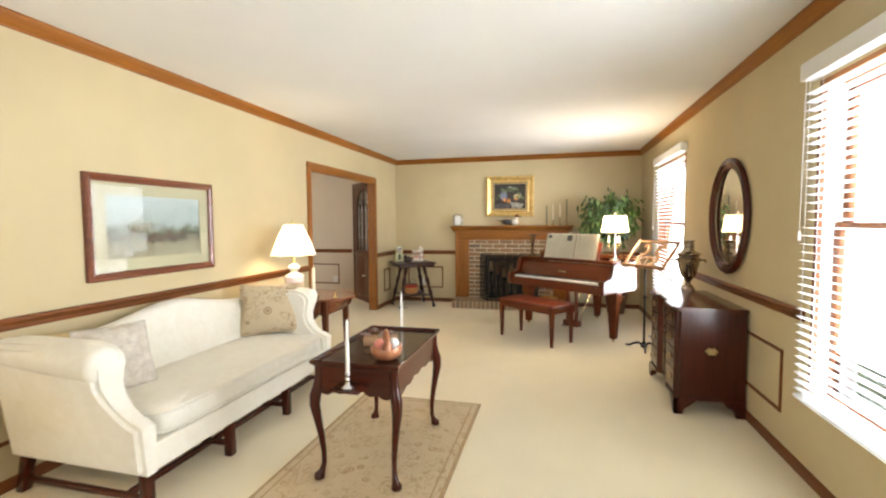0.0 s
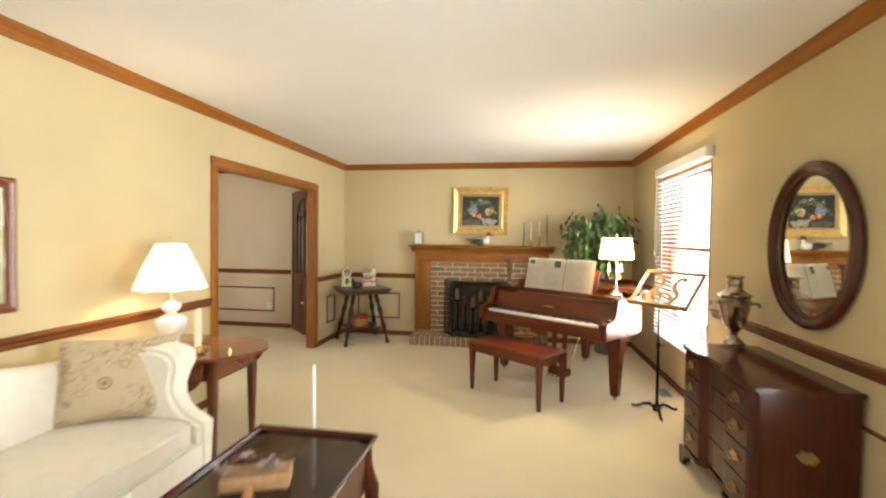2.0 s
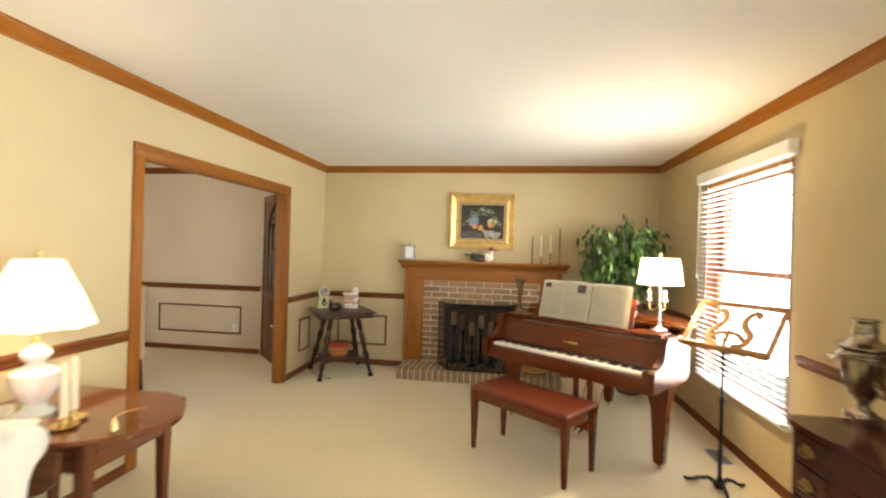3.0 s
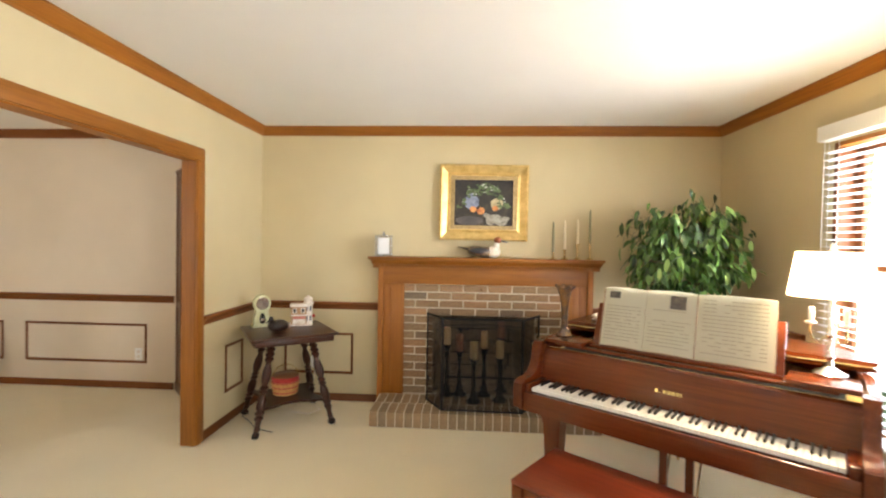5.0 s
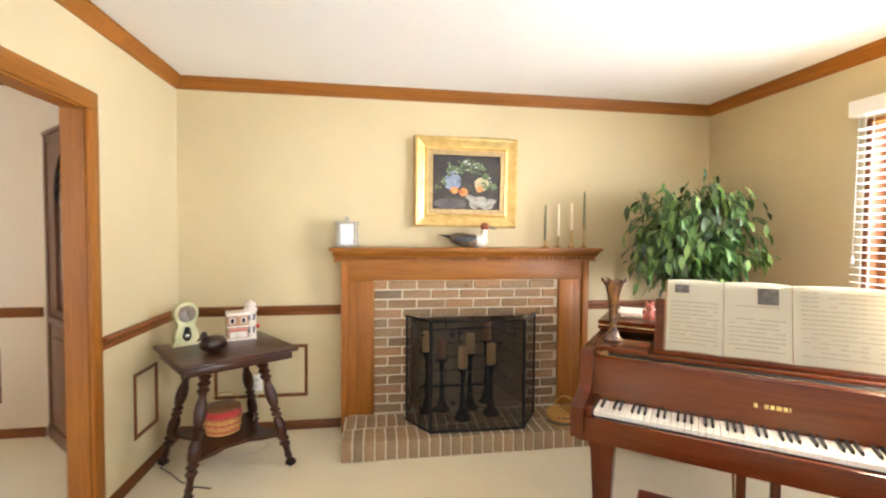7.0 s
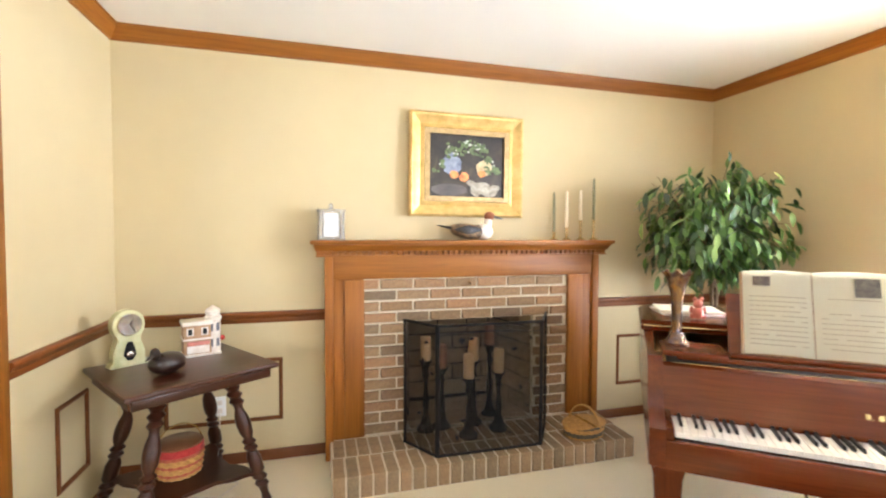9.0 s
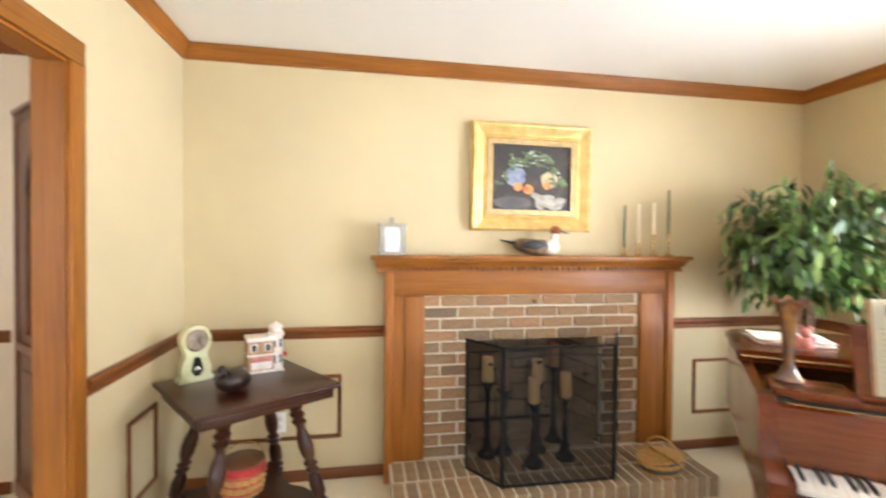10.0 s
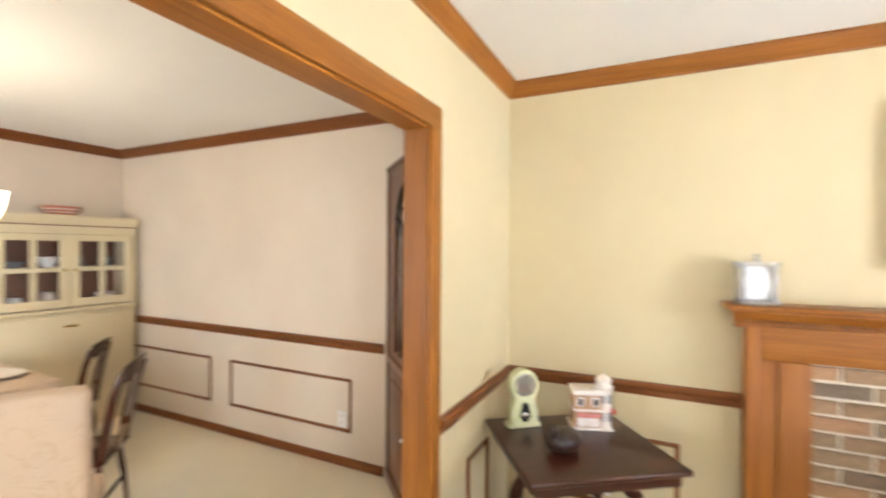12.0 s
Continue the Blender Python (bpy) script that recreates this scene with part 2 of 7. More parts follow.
def mesh_of(name, bm, smooth=40):
    bmesh.ops.recalc_face_normals(bm, faces=bm.faces)
    if smooth:
        for f in bm.faces:
            f.smooth = True
        for e in bm.edges:
            if len(e.link_faces) == 2 and e.calc_face_angle(0) > radians(smooth):
                e.smooth = False
    me = bpy.data.meshes.new(name)
    bm.to_mesh(me)
    bm.free()
    return me


def part(name, bm, material, parent=None, label="", m=None, smooth=40):
    me = bm if isinstance(bm, bpy.types.Mesh) else mesh_of(name, bm, smooth)
    if not me.materials:
        me.materials.append(material)
    ob = new(name, me)
    ob.parent = parent
    if m is not None:
        ob.matrix_basis = m
    return tagged(ob, label)


def thing(name, label, category, m=None, group=""):
    ob = new(name)
    ob.empty_display_size = 0.1
    if m is not None:
        ob.matrix_basis = m
    return tagged(ob, label, category, group)


def B():
    return bmesh.new()


def boxed(*args, **kw):
    bm = B()
    box(bm, *args, **kw)
    return bm


def structure(name, bm, material, label, smooth=0, m=None):
    return tagged(part(name, bm, material, None, label, m, smooth), label, name.split("_")[0], kind="structure")


# ---- the rooms ----
XL, XR, YB, YF, H = -2.54, 1.455, -1.6, 7.52, 2.44   # living room
DX, DY0, DY1 = -6.44, 2.6, 7.64                      # dining room
WT = 0.09


def walled(bm, axis, a0, a1, t0, t1, z0, z1, holes=()):
    """A wall along x or y from a0 to a1, between t0 and t1, with rectangular holes cut through."""
    us = sorted({a0, a1, *[h[0] for h in holes], *[h[1] for h in holes]})
    zs = sorted({z0, z1, *[h[2] for h in holes], *[h[3] for h in holes]})
    solid = {}
    for i in range(len(us) - 1):
        for j in range(len(zs) - 1):
            u, z = (us[i] + us[i + 1]) / 2, (zs[j] + zs[j + 1]) / 2
            solid[i, j] = not any(h[0] < u < h[1] and h[2] < z < h[3] for h in holes)

    def place(u, t, z):
        return (u, t, z) if axis == "x" else (t, u, z)

    def quad(*ps):
        bm.faces.new([bm.verts.new(place(*p)) for p in ps])

    for (i, j), full in solid.items():
        if not full:
            continue
        u0, u1, w0, w1 = us[i], us[i + 1], zs[j], zs[j + 1]
        for t in (t0, t1):
            quad((u0, t, w0), (u1, t, w0), (u1, t, w1), (u0, t, w1))
        if not solid.get((i - 1, j)):
            quad((u0, t0, w0), (u0, t1, w0), (u0, t1, w1), (u0, t0, w1))
        if not solid.get((i + 1, j)):
            quad((u1, t0, w0), (u1, t1, w0), (u1, t1, w1), (u1, t0, w1))
        if not solid.get((i, j - 1)):
            quad((u0, t0, w0), (u1, t0, w0), (u1, t1, w0), (u0, t1, w0))
        if not solid.get((i, j + 1)):
            quad((u0, t0, w1), (u1, t0, w1), (u1, t1, w1), (u0, t1, w1))
    bmesh.ops.remove_doubles(bm, verts=bm.verts, dist=1e-5)
    return bm


WIN = [(1.585, 2.785), (5.14, 6.34)]       # window openings along the right wall
WZ0, WZ1 = 0.44, 2.05
DOOR = (4.70, 6.555, 0.0, 1.985)           # cased opening to the dining room
FB = (-0.97, -0.10, 0.12, 0.80)            # firebox opening

def house_slab(z0, z1):
    """Both rooms' outline, walls included."""
    bm = B()
    slab(bm, [(XL - WT, YB - WT), (XR + 0.2, YB - WT), (XR + 0.2, 8.1), (DX - WT, 8.1), (DX - WT, DY0 - WT), (XL - WT, DY0 - WT)], z0, z1)
    return bm


structure("floor", house_slab(-0.2, 0.0), M_CARPET, "cream cut-pile carpet over both rooms")
structure("ceiling", house_slab(H, H + 0.2), M_CEIL, "white painted ceiling")
structure("wall_east", walled(B(), "y", YB - WT, YF + 0.12, XR, XR + 0.2, 0, H, [(a, b, WZ0, WZ1) for a, b in WIN]), M_WALL, "cream painted wall with two windows")
structure("wall_north", walled(B(), "x", XL, XR, YF, YF + 0.12, 0, H, [FB]), M_WALL, "cream painted wall behind the fireplace")
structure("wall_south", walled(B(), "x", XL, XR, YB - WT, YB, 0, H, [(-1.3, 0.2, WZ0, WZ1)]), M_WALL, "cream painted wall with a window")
# two skins, one for each room's paint
structure("wall_west", walled(B(), "y", YB - WT, YF + 0.12, XL - WT / 2, XL, 0, H, [DOOR]), M_WALL, "cream painted wall with a wide cased opening")
structure("wall_dining_east", walled(B(), "y", DY0 - WT, DY1 + WT, XL - WT, XL - WT / 2, 0, H, [DOOR]), M_DWALL, "rose-beige dining room wall around the opening")
structure("wall_dining_north", walled(B(), "x", DX, XL - WT, DY1, DY1 + WT, 0, H), M_DWALL, "rose-beige dining room wall with panel mouldings")
structure("wall_dining_west", walled(B(), "y", DY0 - WT, DY1 + WT, DX - WT, DX, 0, H), M_DWALL, "rose-beige dining room wall")
structure("wall_dining_south", walled(B(), "x", DX, XL - WT, DY0 - WT, DY0, 0, H, [(-5.35, -3.85, 0.7, 2.1)]), M_DWALL, "rose-beige dining room wall with an opening added for a fill lamp")
structure("ground", boxed(-300, 300, -300, 300, -0.5, -0.3), M_GRASS, "green lawn outside the windows")


def moulding(bm, profile, axis, a0, a1, wall, inward, m0=0.0, m1=0.0):
    """A profile of (out from the wall, height), run along x or y on a wall; m0 and m1 mitre its ends (1: inner corner)."""
    ends = []
    for a, mit, s in ((a0, m0, 1), (a1, m1, -1)):
        row = []
        for o, z in profile:
            u = a + s * mit * o
            row.append(bm.verts.new((u, wall + inward * o, z) if axis == "x" else (wall + inward * o, u, z)))
        ends.append(row)
    n = len(profile)
    for i in range(n):
        j = (i + 1) % n
        bm.faces.new((ends[0][i], ends[0][j], ends[1][j], ends[1][i]))
    bm.faces.new(ends[0][::-1])
    bm.faces.new(ends[1])


CROWN = [(0, H - 0.078), (0.008, H - 0.078), (0.010, H - 0.066), (0.020, H - 0.055), (0.036, H - 0.030), (0.045, H - 0.018), (0.047, H - 0.008), (0.054, H - 0.007), (0.054, H), (0, H)]
RAIL = [(0, 0.818), (0.010, 0.820), (0.014, 0.830), (0.014, 0.846), (0.020, 0.852), (0.024, 0.862), (0.030, 0.868), (0.030, 0.878), (0.024, 0.884), (0, 0.886)]
BASE = [(0, 0), (0.014, 0), (0.014, 0.046), (0.009, 0.056), (0.006, 0.062), (0, 0.062)]
RUNS = [  # axis, from, to, wall, inward, mitres
    ("crown", CROWN, "y", YB, YF, XL, 1, 1, 1), ("crown", CROWN, "y", YB, YF, XR, -1, 1, 1),
    ("crown", CROWN, "x", XL, XR, YF, -1, 1, 1), ("crown", CROWN, "x", XL, XR, YB, 1, 1, 1),
    ("rail", RAIL, "y", YB, 4.63, XL, 1, 1, 0), ("rail", RAIL, "y", 6.628, YF, XL, 1, 0, 1),
    ("rail", RAIL, "x", XL, -1.4455, YF, -1, 1, 0), ("rail", RAIL, "x", 0.3785, XR, YF, -1, 0, 1),
    ("rail", RAIL, "x", XL, -1.33, YB, 1, 1, 0), ("rail", RAIL, "x", 0.23, XR, YB, 1, 0, 1), ("base", BASE, "x", XL, XR, YB, 1, 1, 1),
    ("rail", RAIL, "y", YB, 1.36, XR, -1, 1, 0), ("rail", RAIL, "y", 2.84, 5.045, XR, -1, 0, 0), ("rail", RAIL, "y", 6.525, YF, XR, -1, 0, 1),
    ("base", BASE, "y", YB, 4.63, XL, 1, 1, 0), ("base", BASE, "y", 6.628, YF, XL, 1, 0, 1),
    ("base", BASE, "x", XL, -1.4455, YF, -1, 1, 0), ("base", BASE, "x", 0.3785, XR, YF, -1, 0, 1),
    ("base", BASE, "y", YB, YF, XR, -1, 1, 1),
]
DRUNS = [
    ("crown", CROWN, "x", DX, XL - WT, DY1, -1, 1, 1), ("crown", CROWN, "y", DY0, DY1, DX, 1, 1, 1), ("crown", CROWN, "y", DY0, DY1, XL - WT, -1, 1, 1),
    ("rail", RAIL, "x", DX, -3.44, DY1, -1, 1, 0), ("base", BASE, "x", DX, -3.44, DY1, -1, 1, 0),
    ("rail", RAIL, "y", DY0, DY1, DX, 1, 1, 1), ("base", BASE, "y", DY0, DY1, DX, 1, 1, 1),
    ("rail", RAIL, "y", DY0, 4.63, XL - WT, -1, 1, 0), ("base", BASE, "y", DY0, 4.63, XL - WT, -1, 1, 0),
]
NAMES = {"crown": ("trim_crown", "stained wood crown moulding"), "rail": ("trim_chair_rail", "stained wood chair rail moulding"), "base": ("baseboard", "stained wood baseboard")}
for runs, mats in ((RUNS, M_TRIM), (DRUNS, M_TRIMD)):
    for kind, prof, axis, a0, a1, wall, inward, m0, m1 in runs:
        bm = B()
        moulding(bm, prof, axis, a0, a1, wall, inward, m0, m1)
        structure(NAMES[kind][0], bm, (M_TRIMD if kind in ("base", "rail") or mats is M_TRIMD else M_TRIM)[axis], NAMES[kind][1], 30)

PBEAD = [(0, 0), (0.008, 0.001), (0.012, 0.006), (0.012, 0.012), (0.007, 0.018), (0.004, 0.021), (0, 0.022)]


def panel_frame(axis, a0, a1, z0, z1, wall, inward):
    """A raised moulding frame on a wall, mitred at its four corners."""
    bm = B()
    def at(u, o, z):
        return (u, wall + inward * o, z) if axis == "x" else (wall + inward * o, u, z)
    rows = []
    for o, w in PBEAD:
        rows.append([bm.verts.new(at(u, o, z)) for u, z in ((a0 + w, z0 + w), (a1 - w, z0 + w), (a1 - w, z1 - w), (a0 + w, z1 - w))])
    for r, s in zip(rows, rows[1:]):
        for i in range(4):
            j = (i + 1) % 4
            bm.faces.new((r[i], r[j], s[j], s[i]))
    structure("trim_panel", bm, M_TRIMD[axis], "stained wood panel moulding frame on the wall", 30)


for spec in (("x", -2.318, -1.690, 0.238, 0.608, YF, -1), ("x", 0.620, 1.26, 0.238, 0.608, YF, -1), ("y", 6.925, 7.19, 0.238, 0.608, XL, 1),
             ("y", 2.42, 4.42, 0.238, 0.608, XL, 1), ("y", 0.1, 2.2, 0.238, 0.608, XL, 1), ("y", 3.05, 4.84, 0.238, 0.608, XR, -1),
             ("x", -4.92, -3.705, 0.238, 0.612, DY1, -1), ("x", -6.28, -5.15, 0.238, 0.612, DY1, -1)):
    panel_frame(*spec)

# cased opening: jambs, head and casing on both sides
door = thing("door_1", "wide cased opening trimmed in stained oak", "doorway")
tagged(door, kind="structure")
for y0, y1 in ((DOOR[0], DOOR[0] + 0.02), (DOOR[1] - 0.02, DOOR[1])):
    part("jamb", boxed(XL - WT - 0.003, XL + 0.003, y0, y1, 0, DOOR[3] - 0.02, bevel=0.002, seg=1), M_TRIM["z"], door)
part("head", boxed(XL - WT - 0.003, XL + 0.003, DOOR[0], DOOR[1], DOOR[3] - 0.02, DOOR[3], bevel=0.002, seg=1), M_TRIM["y"], door)
for x0, x1 in ((XL, XL + 0.02), (XL - WT - 0.014, XL - WT)):
    for y0, y1 in ((DOOR[0] - 0.068, DOOR[0] + 0.012), (DOOR[1] - 0.012, DOOR[1] + 0.068)):
        part("casing", boxed(x0, x1, y0, y1, 0, DOOR[3] - 0.012, bevel=0.006, seg=2), M_TRIM["z"], door)
    part("casing", boxed(x0, x1, DOOR[0] - 0.068, DOOR[1] + 0.068, DOOR[3] - 0.012, DOOR[3] + 0.072, bevel=0.006, seg=2), M_TRIM["y"], door)

# windows: double-hung wooden sashes, with white blinds hung inside
SLATS = 37
slat_bm = B()
grid(slat_bm, 7, 2, lambda u, v: Vector((-0.025 + 0.05 * u, -0.62 + 1.24 * v, 0.004 * (1 - (2 * u - 1) ** 2) - 0.006 * (u - 0.5))))
bmesh.ops.solidify(slat_bm, geom=slat_bm.faces[:], thickness=0.0025)
SLAT = mesh_of("slat", slat_bm)
SLAT.materials.append(M_BLIND)
for k, (y0, y1) in enumerate(WIN):
    win = tagged(thing("window_%d" % (k + 1), "double-hung window with brown wooden sashes", "window"), kind="structure")
    x0, x1 = XR + 0.07, XR + 0.14
    for a, b in ((y0, y0 + 0.025), (y1 - 0.025, y1)):
        part("window_frame", boxed(XR + 0.022, XR + 0.2, a, b, WZ0, WZ1), M_TRIMD["z"] if k else M_WHITE, win)
        part("window_stop", boxed(XR - 0.002, XR + 0.022, a, b, WZ0, WZ1), M_TRIMD["z"], win, "dark stained edge strip")
    part("window_frame", boxed(XR - 0.002, XR + 0.2, y0 + 0.025, y1 - 0.025, WZ1 - 0.025, WZ1), M_TRIM["y"], win)
    part("window_sill", boxed(XR - 0.03, XR + 0.2, y0 - 0.03, y1 + 0.03, WZ0 - 0.03, WZ0 + 0.002, bevel=0.006), M_WHITE, win, "white painted window sill")
    mid = 1.325
    for z0, z1, dx in ((WZ0 + 0.002, mid + 0.02, 0.0), (mid - 0.02, WZ1 - 0.025, 0.035)):
        a0, a1 = y0 + 0.025, y1 - 0.025
        for a, b in ((a0, a0 + 0.045), (a1 - 0.045, a1)):
            part("sash_stile", boxed(x0 + dx, x0 + dx + 0.034, a, b, z0, z1, bevel=0.004, seg=1), M_TRIMD["z"], win)
        for c, d in ((z0, z0 + 0.04), (z1 - 0.04, z1)):
            part("sash_rail", boxed(x0 + dx, x0 + dx + 0.034, a0 + 0.045, a1 - 0.045, c, d, bevel=0.004, seg=1), M_TRIMD["y"], win)
        pane = part("pane", boxed(x0 + dx + 0.014, x0 + dx + 0.018, a0 + 0.045, a1 - 0.045, z0 + 0.04, z1 - 0.04), M_PANE, win, "clear glass pane", smooth=0)
        pane.visible_shadow = False
    blind = thing("window_blind", "white horizontal slat blind, lowered with slats open", "blind", pose(XR - 0.035, (y0 + y1) / 2, 0), "window blinds")
    part("valance", boxed(-0.035, 0.033, -0.648, 0.648, 2.062, 2.150, bevel=0.006), M_WHITE, blind, "white moulded valance")
    for i in range(SLATS):
        part("slat", SLAT, M_BLIND, blind, m=pose(0, 0, 0.475 + i * 0.042))
    part("bottom_rail", boxed(-0.026, 0.026, -0.62, 0.62, 0.428, 0.448, bevel=0.005), M_BLIND, blind)
    for y in (-0.56, 0.56):
        for x in (-0.027, 0.027):
            bm = B()
            tube(bm, [(x, y, 0.44), (x, y, 2.07)], 0.0012, 5)
            part("cord", bm, M_BLIND, blind)
    bm = B()
    tube(bm, [(-0.03, 0.59, 2.06), (-0.034, 0.595, 1.3)], 0.0018, 6)
    lathe(bm, [(0.004, 1.25), (0.008, 1.255), (0.007, 1.285), (0.003, 1.30)], 8, Matrix.Translation((-0.034, 0.595, 0)))
    part("pull_cord", bm, M_BLIND, blind, "white pull cord with tassel")


def plain_window(name, x0, x1, z0, z1, y):
    """A double-hung window in a wall that runs along x."""
    ob = tagged(thing(name, "double-hung window with brown wooden sashes", "window"), kind="structure")
    for a, b in ((x0, x0 + 0.07), (x1 - 0.07, x1)):
        part("window_frame", boxed(a, b, y - 0.09, y - 0.04, z0, z1), M_TRIMD["z"], ob)
    mid = (z0 + z1) / 2
    for c, d in ((z0, z0 + 0.06), (mid - 0.025, mid + 0.025), (z1 - 0.06, z1)):
        part("window_frame", boxed(x0 + 0.07, x1 - 0.07, y - 0.09, y - 0.04, c, d), M_TRIMD["x"], ob)
    for c, d in ((z0 + 0.06, mid - 0.025), (mid + 0.025, z1 - 0.06)):
        part("pane", boxed(x0 + 0.07, x1 - 0.07, y - 0.067, y - 0.063, c, d), M_PANE, ob, "clear glass pane", smooth=0).visible_shadow = False


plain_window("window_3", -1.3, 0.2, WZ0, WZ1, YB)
# unseen window, added so the dining room's fill lamp has an opening
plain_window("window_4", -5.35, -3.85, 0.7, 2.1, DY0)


# ---- fireplace ----
FX0, FX1 = -1.445, 0.378          # wooden surround
BX0, BX1, BZ0, BZ1 = -1.224, 0.146, 0.12, 1.07   # brick face
BY = 7.425                         # brick face plane


fire = thing("fireplace", "brick fireplace with stained wooden mantelpiece and raised brick hearth", "fireplace")
for x0, x1 in ((FX0, -1.222), (0.144, FX1)):
    left = x0 < -1
    part("pilaster", boxed(x0, x1, 7.415, YF, 0, 1.07, bevel=0.004), M_TRIM["z"], fire)
    a, b = (x0, x0 + 0.045) if left else (x1 - 0.045, x1)
    part("outer_strip", boxed(a - 0.004, b, 7.395, 7.417, 0, 1.205, bevel=0.006), M_TRIM["z"], fire)
    a, b = (x1 - 0.115, x1 + 0.002) if left else (x0 - 0.002, x0 + 0.115)
    part("inner_strip", boxed(a, b, 7.402, 7.417, 0.122, 1.068, bevel=0.005), M_TRIM["z"], fire)
part("frieze", boxed(FX0, FX1, 7.408, YF, 1.07, 1.21, bevel=0.003), M_TRIM["x"], fire)
bm = B()
moulding(bm, [(0, 1.205), (0.125, 1.205), (0.125, 1.213), (0.118, 1.216), (0.118, 1.238), (0.139, 1.24), (0.144, 1.25), (0.158, 1.262), (0.17, 1.272), (0.17, 1.279), (0, 1.279)], "x", FX0 - 0.02, FX1 + 0.02, YF, -1, -0.25, -0.25)
part("cornice", bm, M_TRIM["x"], fire, "stepped cornice moulding", smooth=25)
part("shelf", boxed(-1.527, 0.452, 7.325, YF, 1.279, 1.303, bevel=0.006), M_TRIM["x"], fire)
dent = boxed(-0.0095, 0.0095, 7.379, 7.4035, 1.2165, 1.2365)
DENT = mesh_of("dentil", dent, 0)
DENT.materials.append(M_TRIM["z"])
n = 52
for i in range(n):
    part("dentil", DENT, None, fire, m=Matrix.Translation((FX0 - 0.008 + (FX1 - FX0 + 0.016) * (i + 0.5) / n, 0.0, 0)))
face = part("brick_backing", walled(B(), "x", BX0, BX1, BY + 0.004, YF - 0.001, 0.0, BZ1, [FB]), M_MORTAR, fire, "pale mortar joints", smooth=0)
hearth = part("hearth", boxed(-1.420, 0.350, 6.984, BY, 0.0, 0.116), M_MORTAR, fire, "raised hearth of narrow bricks", smooth=0)
hook = B()
tube(hook, [(-0.56, BY, 1.035), (-0.56, BY - 0.02, 1.034), (-0.56, BY - 0.032, 1.03)], [0.010, 0.007, 0.009], 8)
part("damper_knob", hook, M_BRASS, fire, "small brass damper knob")
# firebox: splayed sides, back, floor and throat
fb = B()
def quad(bm, *ps):
    bm.faces.new([bm.verts.new(p) for p in ps])
a, b, c, d = FB
yb = 7.97
quad(fb, (a, YF - 0.05, c), (a + 0.12, yb, c), (a + 0.12, yb, d + 0.25), (a, YF - 0.05, d + 0.25))
quad(fb, (b, YF - 0.05, c), (b - 0.12, yb, c), (b - 0.12, yb, d + 0.25), (b, YF - 0.05, d + 0.25))
quad(fb, (a + 0.12, yb, c), (b - 0.12, yb, c), (b - 0.12, yb, d + 0.25), (a + 0.12, yb, d + 0.25))
quad(fb, (a, YF - 0.1, c - 0.002), (b, YF - 0.1, c - 0.002), (b - 0.12, yb, c - 0.002), (a + 0.12, yb, c - 0.002))
quad(fb, (a, YF + 0.10, d + 0.25), (b, YF + 0.10, d + 0.25), (b - 0.12, yb, d + 0.25), (a + 0.12, yb, d + 0.25))
quad(fb, (a, YF + 0.10, d), (b, YF + 0.10, d), (b, YF + 0.10, d + 0.25), (a, YF + 0.10, d + 0.25))
bmesh.ops.solidify(fb, geom=fb.faces[:], thickness=-0.02)
box_part = part("firebox", fb, M_SOOT, fire, "sooty firebrick lining", smooth=0)
part("outer_hood", walled(B(), "x", a - 0.1, b + 0.1, 8.02, 8.1, -0.2, 1.4), M_OUTER, fire, smooth=0)
for s in (a - 0.1, b + 0.04):
    part("outer_hood", boxed(s, s + 0.06, YF + 0.125, 8.02, -0.2, 1.4), M_OUTER, fire, smooth=0)
part("outer_hood", boxed(a - 0.1, b + 0.1, YF + 0.125, 8.1, 1.4, 1.45), M_OUTER, fire, smooth=0)

